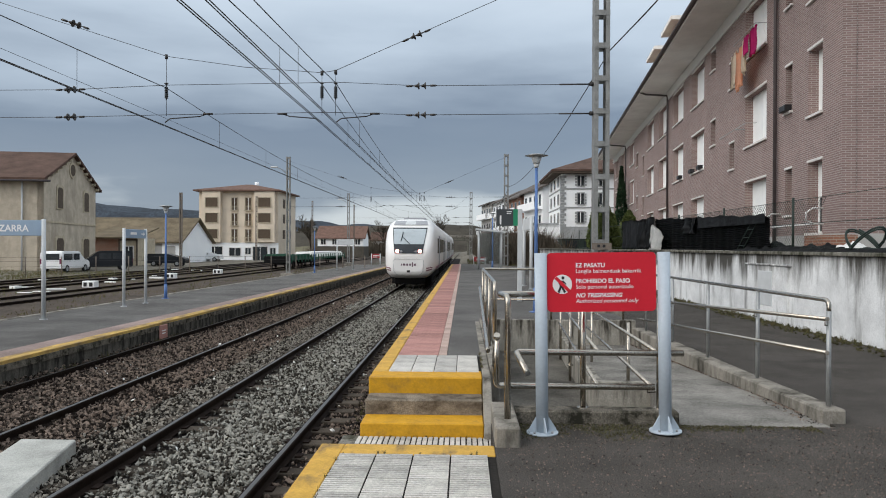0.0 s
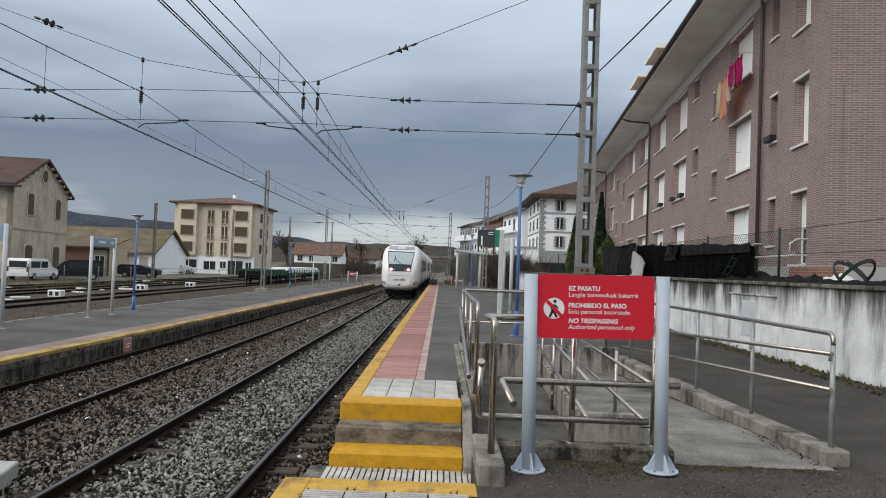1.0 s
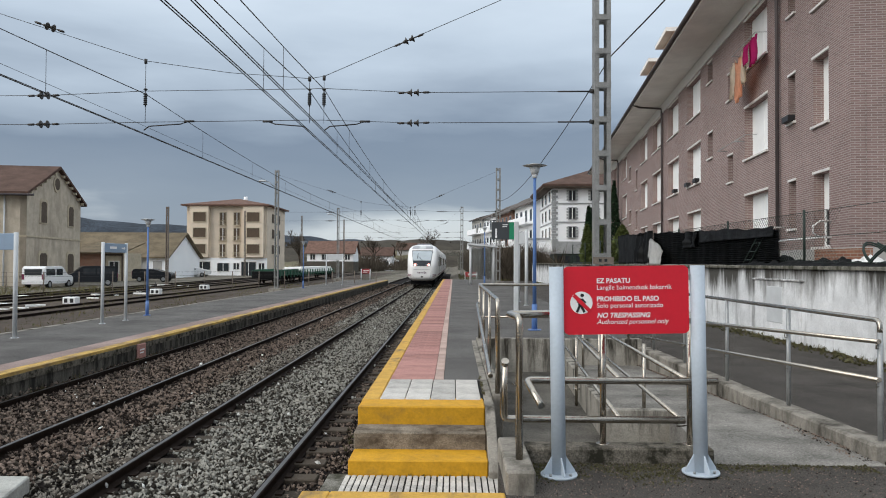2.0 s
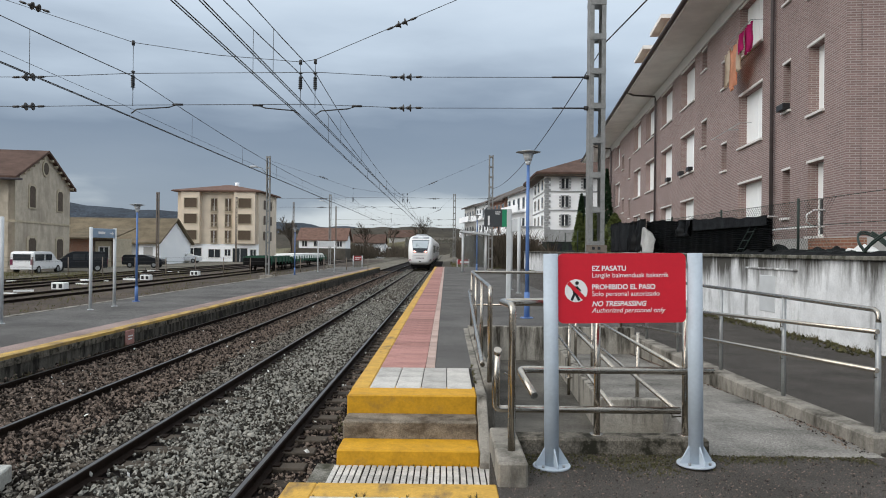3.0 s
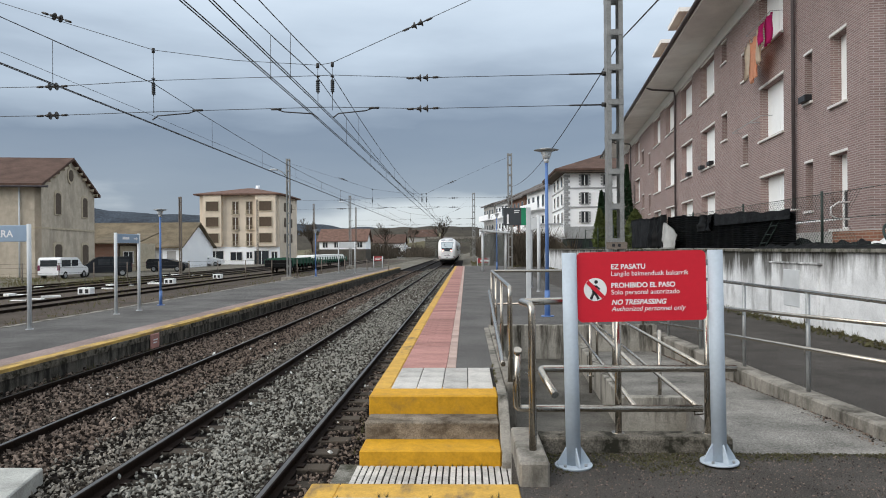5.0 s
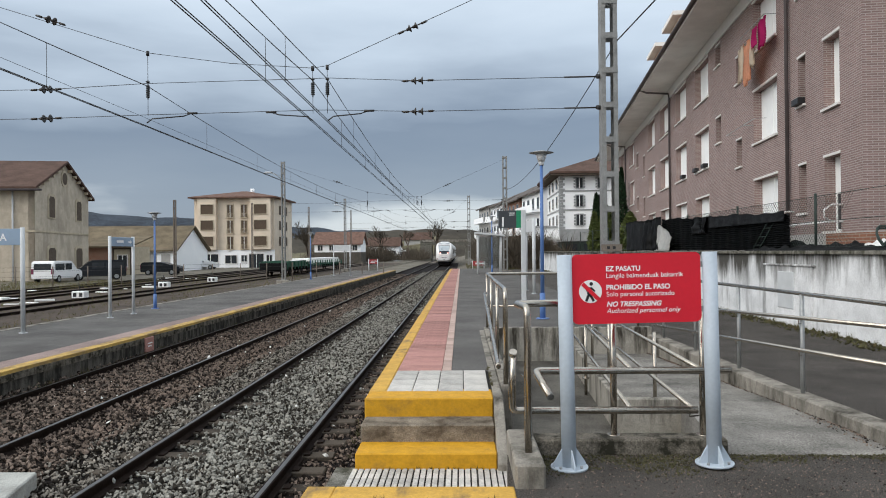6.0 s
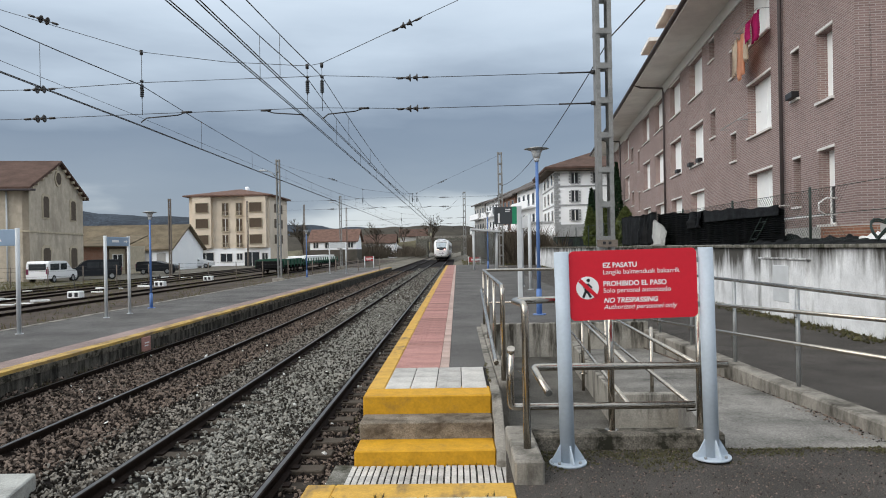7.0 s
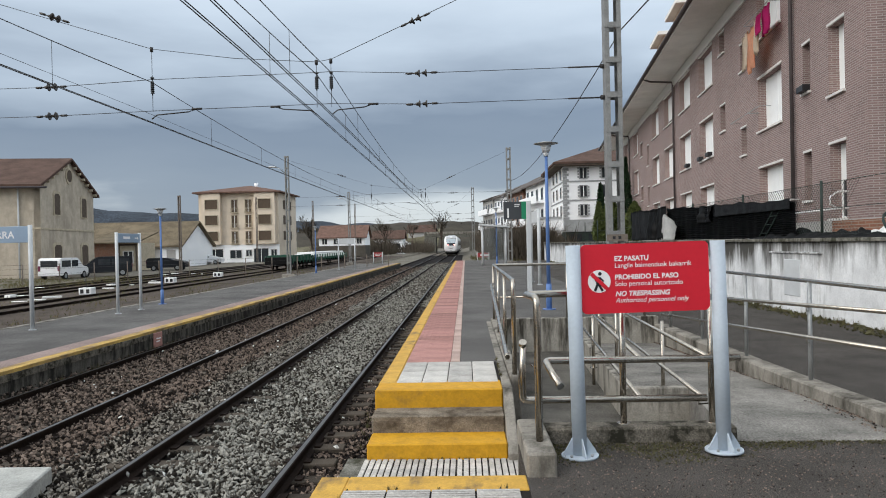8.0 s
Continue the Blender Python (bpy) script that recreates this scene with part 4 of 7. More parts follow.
# ---- railings ----
def railings():
    # railing on the cheek wall, turning the corner at its far end
    r1 = thing("railing", "brushed steel railing along the platform edge wall", "railing")
    X, Y0, Y1, Z = 0.56, 6.74, 12.14, 1.165
    bm = B()
    tube(bm, [(X, Y0, UP)] + rounded((X, Y0, UP), (X, Y0, Z), (X, Y1, Z), 0.10) + rounded((X, Y0, Z), (X, Y1, Z), (3.3, Y1, Z), 0.07) + [(3.3, Y1, Z)], 0.027, 12)
    part("top_rail", bm, M["steel"], r1)
    bm = B()
    tube(bm, [(X, Y1, 0.57), (3.3, Y1, 0.57)], 0.020)
    part("middle_rail", bm, M["steel"], r1)
    bm = B()
    tube(bm, [(0.475, 6.55, 0.38), (0.47, 6.65, 0.39), (0.475, 10.9, 0.87), (0.50, 11.0, 0.88)], 0.026, 12)
    part("handrail", bm, M["steel"], r1, "sloping steel handrail")
    for y in (8.5, 10.3, Y1):
        bm = B()
        cyl(bm, (X, y, UP), (X, y, Z), 0.023)
        part("post", bm, M["steel"], r1)
    for x in (1.9, 3.3):
        bm = B()
        cyl(bm, (x, Y1, UP), (x, Y1, Z), 0.023)
        part("post", bm, M["steel"], r1)
    # barrier across the foot of the ramp
    r2 = thing("railing", "brushed steel barrier across the foot of the ramp", "railing")
    bm = B()
    tube(bm, [(0.56, 4.22, 0.15)] + rounded((0.56, 4.22, 0.2), (0.56, 4.22, 1.175), (0.50, 4.46, 1.18), 0.06) + rounded((0.56, 4.22, 1.175), (0.50, 4.50, 1.18), (2.0, 4.74, 1.18), 0.05) + [(1.95, 4.80, 1.18)], 0.027, 12)
    part("end_post", bm, M["steel"], r2)
    bm = B()
    tube(bm, [(0.75, 4.48, 0.49), (0.70, 4.66, 0.58)] + rounded((0.70, 4.66, 0.59), (0.67, 4.80, 0.63), (2.19, 4.80, 0.63), 0.05) + [(2.19, 4.80, 0.63)], 0.029, 12)
    part("upper_bar", bm, M["steel"], r2)
    bm = B()
    tube(bm, [(0.49, 4.70, 0.79), (0.485, 4.74, 0.50)] + rounded((0.485, 4.74, 0.5), (0.49, 4.80, 0.32), (1.9, 4.80, 0.32), 0.05) + [(1.93, 4.80, 0.32)], 0.029, 12)
    cyl(bm, (0.491, 4.675, 0.80), (0.490, 4.695, 0.775), 0.031, seg=16)
    part("lower_bar", bm, M["steel"], r2)
    for x in (1.29, 1.985):
        bm = B()
        cyl(bm, (x, 4.84, 0.11), (x, 4.84, 1.18), 0.026, seg=12)
        cyl(bm, (x, 4.84, 0.115), (x, 4.84, 0.125), 0.055, seg=12)
        part("post", bm, M["steel"], r2)
    for x in (0.54, 1.90):
        bm = B()
        tube(bm, [(x + 0.01, 4.70, 0.62), (x + 0.06, 4.62, 0.59), (x + 0.06, 4.62, 0.62)] if x < 1 else [(1.87, 4.80, 0.31), (1.87, 4.80, 0.27), (1.95, 4.83, 0.27)], 0.006, 6)
        part("bracket", bm, M["steel"], r2)
    # handrails along the ramp
    r3 = thing("railing", "steel double handrail falling along the ramp", "railing")
    for a, b in (((1.43, 4.80, 0.31), (1.93, 11.2, 0.22)), ((1.44, 4.84, 0.62), (1.95, 11.2, 0.55)), ((1.92, 4.80, 0.31), (2.27, 11.2, 0.30)), ((1.97, 4.84, 0.63), (2.30, 11.2, 0.58))):
        bm = B()
        tube(bm, [a, b], 0.019)
        part("handrail", bm, M["steel"], r3)
    for x, y in ((1.80, 9.0), (1.93, 11.0), (2.24, 7.15), (2.16, 9.2), (2.26, 11.0)):
        bm = B()
        cyl(bm, (x, y, -0.45), (x, y, 0.66), 0.022)
        cyl(bm, (x, y, -0.10 - 0.045 * (y - 7.0)), (x, y, -0.085 - 0.045 * (y - 7.0)), 0.05)
        part("post", bm, M["steel"], r3)
    # long railing on the path kerb
    r4 = thing("railing", "long three-bar steel railing on the path kerb", "railing")
    kx = lambda y: 3.58
    mid, low = lambda y: 0.94 - 0.047 * (y - 4.95), lambda y: 0.63 - 0.057 * (y - 4.95)
    for z, y0 in ((1.11, 4.95), (mid, 4.90), (low, 4.90)):
        bm = B()
        if z != 1.11:
            tube(bm, [(kx(y0) - 0.05, y0, z(y0)), (kx(11.9) - 0.05, 11.9, z(11.9))], 0.021)
            part("rail", bm, M["steel"], r4)
            continue
        pts = [(kx(4.97), 4.97, 1.0)] + rounded((kx(4.97), 4.97, 1.0), (kx(4.97), 4.97, 1.11), (kx(11.9), 11.9, 1.11), 0.07) + [(kx(11.9), 11.9, 1.11)]
        tube(bm, pts, 0.021)
        part("rail", bm, M["steel"], r4)
    for y in (4.97, 6.55, 8.2, 9.85, 11.5):
        bm = B()
        cyl(bm, (kx(y), y, 0.03), (kx(y), y, 1.01 if y < 5.5 else 1.105), 0.022)
        part("post", bm, M["galv"], r4)
        bm = B()
        tube(bm, [(kx(y), y, mid(y) - 0.06), (kx(y) - 0.05, y - 0.03, mid(y) - 0.06), (kx(y) - 0.05, y - 0.03, mid(y))], 0.006, 6)
        part("bracket", bm, M["steel"], r4)
        bm = B()
        tube(bm, [(kx(y), y, low(y) - 0.06), (kx(y) - 0.05, y - 0.03, low(y) - 0.06), (kx(y) - 0.05, y - 0.03, low(y))], 0.006, 6)
        part("bracket", bm, M["steel"], r4)


railings()


# ---- warning sign ----
def warning_sign():
    sg = thing("warning_sign", "red no trespassing sign on two grey posts", "sign", pose(0.868, 4.381, 0, 0, -0.86, 2.1))
    w = 1.057
    for x in (0.0, w):
        bm = B()
        cyl(bm, (x, 0, 0.01), (x, 0, 1.54), 0.053, seg=24)
        post = part("post", bm, M["grey_paint"], sg, "pale blue-grey painted tube post")
        bm = B()
        cyl(bm, (x, 0, 0.0), (x, 0, 0.014), 0.135, seg=28)
        part("base_plate", bm, M["grey_paint"], post)
        for a in range(4):
            bm = B()
            prism(bm, [(0.045, 0.01), (0.125, 0.01), (0.125, 0.03), (0.055, 0.14), (0.045, 0.14)], -0.005, 0.005)
            bmesh.ops.rotate(bm, verts=bm.verts[:], cent=(0, 0, 0), matrix=Matrix.Rotation(radians(90 * a - 80), 3, "Z"))
            bmesh.ops.translate(bm, verts=bm.verts[:], vec=(x, 0, 0))
            part("gusset", bm, M["grey_paint"], post)
        for a in range(4):
            bm = B()
            ang = radians(45 + 90 * a)
            cyl(bm, (x + 0.105 * math.cos(ang), 0.105 * math.sin(ang), 0.012), (x + 0.105 * math.cos(ang), 0.105 * math.sin(ang), 0.03), 0.011, seg=6)
            part("bolt", bm, M["galv"], post)
    # panel with rounded corners
    x0, x1, z0, z1, r = 0.052, 0.985, 1.036, 1.541, 0.04
    pts = []
    for cx, cz, a0 in ((x1 - r, z1 - r, 0), (x0 + r, z1 - r, 90), (x0 + r, z0 + r, 180), (x1 - r, z0 + r, 270)):
        pts += [(cx + r * math.cos(radians(a0 + 15 * i)), cz + r * math.sin(radians(a0 + 15 * i))) for i in range(7)]
    bm = B()
    prism(bm, pts, -0.012, 0.012)
    panel = part("panel", bm, M["red"], sg, "red enamelled panel with rounded corners")
    for x in (0.055, w - 0.055):
        for z in (z0 + 0.09, z1 - 0.09):
            bm = B()
            box(bm, x - 0.03, x + 0.03, 0.0, 0.02, z - 0.02, z + 0.02)
            part("clamp", bm, M["galv"], sg)
    f = -0.0145
    m = lambda x, z: pose(x, f, z, 90, 0, 0)
    X = x0 + 0.244
    text_mesh("lettering", "EZ PASATU", 0.050, M["white"], panel, m(X, 1.416), weight=0.0014)
    text_mesh("lettering", "Langile baimenduak bakarrik", 0.049, M["white"], panel, m(X, 1.367))
    text_mesh("lettering", "PROHIBIDO EL PASO", 0.050, M["white"], panel, m(X, 1.282), weight=0.0014)
    text_mesh("lettering", "Solo personal autorizado", 0.049, M["white"], panel, m(X, 1.233))
    text_mesh("lettering", "NO TRESPASSING", 0.050, M["white"], panel, m(X, 1.160), italic=0.25, weight=0.0014)
    text_mesh("lettering", "Authorized personnel only", 0.049, M["white"], panel, m(X, 1.113), italic=0.25)
    # pictogram: white disc, dark walking figure, red bar
    cx, cz = x0 + 0.130, 1.272
    bm = B()
    cyl(bm, (cx, f + 0.0015, cz), (cx, f - 0.0005, cz), 0.083, seg=40)
    part("disc", bm, M["white"], panel)
    bm = B()
    for a, b, wd in (((0.0, 0.03), (-0.012, -0.02), 0.014), ((-0.01, -0.015), (-0.034, -0.07), 0.009), ((-0.008, -0.015), (0.022, -0.07), 0.009), ((0.002, 0.03), (0.032, 0.0), 0.006), ((-0.004, 0.03), (-0.03, 0.002), 0.006)):
        d = Vector((b[0] - a[0], b[1] - a[1]))
        nn = Vector((-d.y, d.x)).normalized() * wd
        prism(bm, [(cx + a[0] + nn.x, cz + a[1] + nn.y), (cx + b[0] + nn.x, cz + b[1] + nn.y), (cx + b[0] - nn.x, cz + b[1] - nn.y), (cx + a[0] - nn.x, cz + a[1] - nn.y)], f - 0.0030, f - 0.0012)
    cyl(bm, (cx + 0.006, f - 0.0012, cz + 0.055), (cx + 0.006, f - 0.0030, cz + 0.055), 0.013, seg=14)
    part("pictogram", bm, M["black"], panel, "black walking pictogram")
    bm = B()
    prism(bm, [(cx - 0.068, cz + 0.048), (cx - 0.048, cz + 0.068), (cx + 0.068, cz - 0.048), (cx + 0.048, cz - 0.068)], f - 0.0046, f - 0.0032)
    part("prohibition_bar", bm, M["red"], panel)


warning_sign()


# ---- train ----
RINGS = [(0.0, 0.80, 1.05, 1.95), (0.06, 1.02, 0.90, 2.20), (0.20, 1.20, 0.78, 2.45), (0.55, 1.35, 0.68, 2.85), (1.1, 1.42, 0.60, 3.40), (1.8, 1.46, 0.60, 3.85), (2.6, 1.48, 0.60, 4.08), (3.6, 1.48, 0.60, 4.15)]


def ring_at(y):
    for a, b in zip(RINGS, RINGS[1:]):
        if y <= b[0]:
            t = (y - a[0]) / (b[0] - a[0])
            return [p + (q - p) * t for p, q in zip(a[1:], b[1:])]
    return RINGS[-1][1:]


def ring_pts(w, zb, zt, n=40):
    out = []
    c, h = (zb + zt) / 2, (zt - zb) / 2
    for i in range(n):
        a = 2 * math.pi * i / n
        ca, sa = math.cos(a), math.sin(a)
        e = 0.45 if sa > 0 else 0.5
        out.append((w * math.copysign(abs(ca) ** e, ca), c + h * math.copysign(abs(sa) ** e, sa)))
    return out


def nose_y(x, z):
    """How far back the rear face of the train lies at (x, z)."""
    for i in range(0, 260):
        y = i * 0.014
        w, zb, zt = ring_at(y)
        c, h = (zb + zt) / 2, (zt - zb) / 2
        if abs(x / w) ** 4.2 + abs((z - c) / h) ** 4.2 <= 1:
            return y
    return 3.6


def on_nose(bm, corners, lift=0.02, nu=8, nv=6):
    """A panel bent over the nose; corners in (x, z): bottom left, bottom right, top right, top left."""
    g = []
    for j in range(nv + 1):
        v = j / nv
        row = []
        for i in range(nu + 1):
            u = i / nu
            a, b, c, d = [Vector(p) for p in corners]
            p = a.lerp(b, u).lerp(d.lerp(c, u), v)
            row.append(bm.verts.new((p.x, nose_y(p.x, p.y) - lift, p.y)))
        g.append(row)
    for j in range(nv):
        for i in range(nu):
            f = bm.faces.new((g[j][i], g[j][i + 1], g[j + 1][i + 1], g[j + 1][i]))
            f.smooth = True


def train():
    tr = thing("train", "white diesel railcar train seen from its rear cab", "train", pose(-2.95, 38, RAIL))
    L = 24.0
    for k in range(3):
        y0 = k * (L + 0.5)
        bm = B()
        ys = [r[0] for r in RINGS] + [L] if k == 0 else [0, L]
        rings = []
        for y in ys:
            w, zb, zt = ring_at(y) if k == 0 else RINGS[-1][1:]
            rings.append([bm.verts.new((x, y0 + y, z)) for x, z in ring_pts(w, zb, zt)])
        for a, b in zip(rings, rings[1:]):
            for i in range(len(a)):
                j = (i + 1) % len(a)
                f = bm.faces.new((a[i], b[i], b[j], a[j]))
                f.smooth = True
        bm.faces.new(rings[0])
        bm.faces.new(rings[-1][::-1])
        bmesh.ops.recalc_face_normals(bm, faces=bm.faces[:])
        body = part("car_body", bm, M["train"], tr)
        # side windows and doors
        for s in (-1, 1):
            for i in range(8):
                ya = y0 + 4.6 + i * 2.2
                if i in (1, 6):
                    bm = B()
                    box(bm, s * 1.49 - 0.012, s * 1.49 + 0.012, ya, ya + 1.3, 1.1, 3.2)
                    d = part("door", bm, M["train_grey"], body)
                else:
                    bm = B()
                    box(bm, s * 1.485 - 0.012, s * 1.485 + 0.012, ya, ya + 1.9, 2.05, 3.0)
                    part("side_window", bm, M["train_glass"], body)
            bm = B()
            box(bm, s * 1.487 - 0.010, s * 1.487 + 0.010, y0 + 1.9, y0 + L - 0.2, 1.18, 1.26)
            part("stripe", bm, M["purple"], body)
        # bogies
        for yb in (4.2, L - 4.0):
            bm = B()
            box(bm, -1.2, 1.2, y0 + yb - 1.5, y0 + yb + 1.5, 0.25, 0.72)
            bog = part("bogie", bm, M["train_dark"], body)
            for dy in (-1.1, 1.1):
                for s in (-1, 1):
                    bm = B()
                    cyl(bm, (s * 0.87, y0 + yb + dy, 0.43), (s * 0.98, y0 + yb + dy, 0.43), 0.43, seg=20)
                    part("wheel", bm, M["rail"], bog)
        bm = B()
        box(bm, -1.1, 1.1, y0 + 5.9, y0 + L - 5.8, 0.35, 0.7)
        part("underframe", bm, M["train_dark"], body)
        for i in range(3):
            bm = boxes((-0.7, 0.7, y0 + 5 + i * 6, y0 + 8.4 + i * 6, 4.12, 4.32))
            part("roof_unit", bevelled(bm, 0.05), M["train_grey"], body)
        if k:
            bm = B()
            box(bm, -1.1, 1.1, y0 - 0.5, y0, 0.9, 3.7)
            part("gangway", bm, M["train_dark"], tr)
    # rear cab
    bm = B()
    on_nose(bm, [(-0.80, 2.08), (0.80, 2.08), (1.02, 3.58), (-1.02, 3.58)], 0.05, 20, 16)
    cab = part("cab_mask", bm, M["train_glass"], tr, "black glazed cab surround")
    bm = B()
    on_nose(bm, [(-0.84, 2.60), (0.84, 2.60), (0.96, 3.50), (-0.96, 3.50)], 0.07, 20, 12)
    part("windscreen", bm, M["windscreen"], cab)
    bm = B()
    on_nose(bm, [(-1.02, 3.74), (1.02, 3.74), (0.94, 4.00), (-0.94, 4.00)], 0.07, 20, 8)
    top = part("destination_band", bm, M["train_grey"], tr)
    bm = B()
    on_nose(bm, [(-0.32, 3.75), (0.32, 3.75), (0.27, 3.99), (-0.27, 3.99)], 0.09)
    part("destination_box", bm, M["light_paint"], top)
    for s in (-1, 1):
        bm = B()
        y = nose_y(s * 0.66, 2.20)
        cyl(bm, (s * 0.64, y - 0.08, 2.20), (s * 0.64, y + 0.02, 2.20), 0.11, seg=20)
        part("tail_light", bm, M["tail"], cab)
        bm = B()
        y = nose_y(s * 0.42, 2.18)
        cyl(bm, (s * 0.42, y - 0.07, 2.18), (s * 0.42, y + 0.02, 2.18), 0.08, seg=16)
        part("marker_lamp", bm, M["train_grey"], cab)
        bm = B()
        on_nose(bm, [(s * 1.0, 1.20), (s * 1.34, 1.26), (s * 1.34, 1.32), (s * 1.0, 1.26)], 0.02, 6, 1)
        on_nose(bm, [(s * 1.0, 1.08), (s * 1.33, 1.14), (s * 1.33, 1.20), (s * 1.0, 1.14)], 0.02, 6, 1)
        part("cheek_stripe", bm, M["purple"], tr)
    bm = B()
    a, b = (0.05, 2.62), (-0.42, 3.05)
    for p, q in ((a, b), (b, (-0.46, 2.78)), (b, (-0.38, 3.30))):
        cyl(bm, (p[0], nose_y(*p) - 0.10, p[1]), (q[0], nose_y(*q) - 0.10, q[1]), 0.018, seg=6)
    part("wiper", bm, M["train_dark"], cab)
    # seams of the coupler cover, mark and coupler hole
    bm = B()
    P = [(-0.86, 1.62), (-0.80, 1.75), (0.80, 1.75), (0.86, 1.62), (0.82, 1.05), (0.66, 0.86), (-0.66, 0.86), (-0.82, 1.05)]
    for p, q in zip(P, P[1:] + P[:1]):
        for i in range(6):
            u, v = Vector(p).lerp(Vector(q), i / 6), Vector(p).lerp(Vector(q), (i + 1) / 6)
            cyl(bm, (u.x, nose_y(*u) - 0.006, u.y), (v.x, nose_y(*v) - 0.006, v.y), 0.010, seg=5)
    cover = part("coupler_cover_seam", bm, M["train_grey"], tr)
    for x0, x1, z0, z1 in ((-0.42, -0.36, 1.38, 1.50), (-0.30, -0.18, 1.38, 1.50), (-0.12, -0.02, 1.38, 1.50), (0.05, 0.15, 1.38, 1.50), (0.20, 0.26, 1.33, 1.58), (0.31, 0.43, 1.38, 1.50)):
        bm = B()
        on_nose(bm, [(x0, z0), (x1, z0), (x1, z1), (x0, z1)], 0.014, 2, 1)
        part("operator_mark", bm, M["train_mark"], tr)
    bm = B()
    on_nose(bm, [(-0.09, 1.0), (0.09, 1.0), (0.09, 1.12), (-0.09, 1.12)], 0.014, 2, 2)
    part("coupler_hole", bm, M["black"], tr)
    bm = B()
    box(bm, -0.9, 0.9, 0.9, 1.5, 0.30, 0.66)
    part("snow_plough", bevelled(bm, 0.05), M["train_dark"], tr)
    return tr


TRAIN = train()


# ---- brick apartment house ----
def brick_house():
    th = 6.3
    m = pose(9.163, 15.626, 0, 0, 0, 90 - th)
    h = thing("apartment_building", "long brown brick apartment building with deep white eaves", "building", m)
    Z = ((2.0, 3.88), (5.10, 6.86), (8.13, 9.84))
    cols = [(0.80, 1.76, 1), (2.98, 3.52, 0), (5.28, 7.64, 1), (13.95, 16.52, 1), (18.52, 21.25, 1), (23.2, 25.98, 1), (27.98, 30.62, 1), (37.66, 40.15, 1), (44.05, 46.3, 1), (48.8, 51.2, 1)]
    small = [(9.06, 9.72, 4.55, 5.54), (9.06, 9.72, 7.58, 8.56), (11.9, 12.68, 5.86, 6.90), (11.9, 12.68, 8.96, 9.80), (32.2, 32.95, 3.9, 5.2), (32.2, 32.95, 6.65, 8.05), (35.25, 36.3, 4.45, 5.45), (35.25, 36.3, 7.63, 8.66)]
    holes, plan = [], []
    for u0, u1, wide in cols:
        for k, (a, b) in enumerate(Z):
            z0 = a if wide or k == 0 else a + 0.42
            if k == 0 and not wide:
                z0 = 2.55
            if k == 0 and u0 > 5:
                z0 = 2.35
            holes.append((u0, u1, z0, b))
            plan.append((u0, u1, z0, b, k, wide))
    for r in small:
        holes.append(r)
        plan.append((*r, 1, 0))
    bm = B()
    wall_with_holes(bm, -0.4, 53, 1.3, 10.0, -0.34, holes)
    bmesh.ops.recalc_face_normals(bm, faces=bm.faces[:])
    front = part("front_wall", bm, M["brick"], h)
    bm = boxes((-0.4, -0.1, -13, -0.3, 1.3, 10.0))
    part("end_wall", bm, M["brick"], h)
    bm = boxes((52.7, 53, -13, -0.3, 1.3, 10.0), (-0.1, 52.7, -13, -12.7, 1.3, 10.0))
    part("rear_wall", bm, M["brick"], h)
    rnd = random.Random(5)
    for u0, u1, z0, z1, k, wide in plan:
        d = -0.26
        bm = B()
        w = 0.05
        for r in ((u0, u0 + w, d - 0.05, d, z0, z1), (u1 - w, u1, d - 0.05, d, z0, z1), (u0 + w, u1 - w, d - 0.05, d, z1 - w, z1), (u0 + w, u1 - w, d - 0.05, d, z0, z0 + w)):
            box(bm, *r)
        if u1 - u0 > 1.6:
            box(bm, (u0 + u1) / 2 - 0.03, (u0 + u1) / 2 + 0.03, d - 0.05, d + 0.01, z0 + w, z1 - w)
        win = part("window", bm, M["shutter"], h)
        bm = boxes((u0 + w, u1 - w, d - 0.05, d - 0.03, z0 + w, z1 - w))
        part("pane", bm, M["glass"], win)
        if wide:
            low = rnd.choice((0.0, 0.0, 0.02, 0.35)) if u0 > 1 else (0.9 if k == 0 else 0.0)
            bm = boxes((u0 + w, u1 - w, d - 0.025, d - 0.005, z0 + w + low, z1 - w))
            part("shutter", bm, M["shutter"], win, "lowered white roller shutter")
        bm = boxes((u0 - 0.05, u1 + 0.05, d, 0.07, z0 - 0.06, z0 + 0.002))
        part("sill", bm, M["sill"], win)
        bm = boxes((u0 - 0.03, u1 + 0.06, -0.04, 0.014, z1 - 0.002, z1 + 0.06))
        part("lintel", bm, M["sill"], win)
    # white frieze, soffit and gutter
    bm = boxes((-1.3, 53.2, -0.1, 0.06, 9.93, 10.40))
    part("frieze", bm, M["white"], h)
    bm = B()
    prism(bm, [(0.05, 10.40), (1.60, 10.32), (1.60, 10.44), (0.05, 10.52)], -1.7, 53.3, "x")
    part("soffit", bm, M["soffit"], h, "wide white overhanging eaves")
    bm = B()
    tube(bm, [(-1.7, 1.68, 10.46), (53.3, 1.68, 10.46)], 0.085, 8)
    part("gutter", bm, M["gutter"], h)
    bm = B()
    prism(bm, [(1.70, 10.50), (-6.5, 13.8), (-14.7, 10.50), (-14.7, 10.40), (-6.5, 13.6), (1.605, 10.40)], -1.7, 53.3, "x")
    part("roof", bm, M["tiles"], h)
    for u in (4.15, 22.5, 42.3):
        bm = B()
        tube(bm, [(u, 1.62, 10.36), (u, 1.3, 10.22), (u, 0.14, 10.12), (u, 0.10, 9.85), (u, 0.10, 1.5)], 0.055, 8)
        part("downpipe", bm, M["gutter"], h)
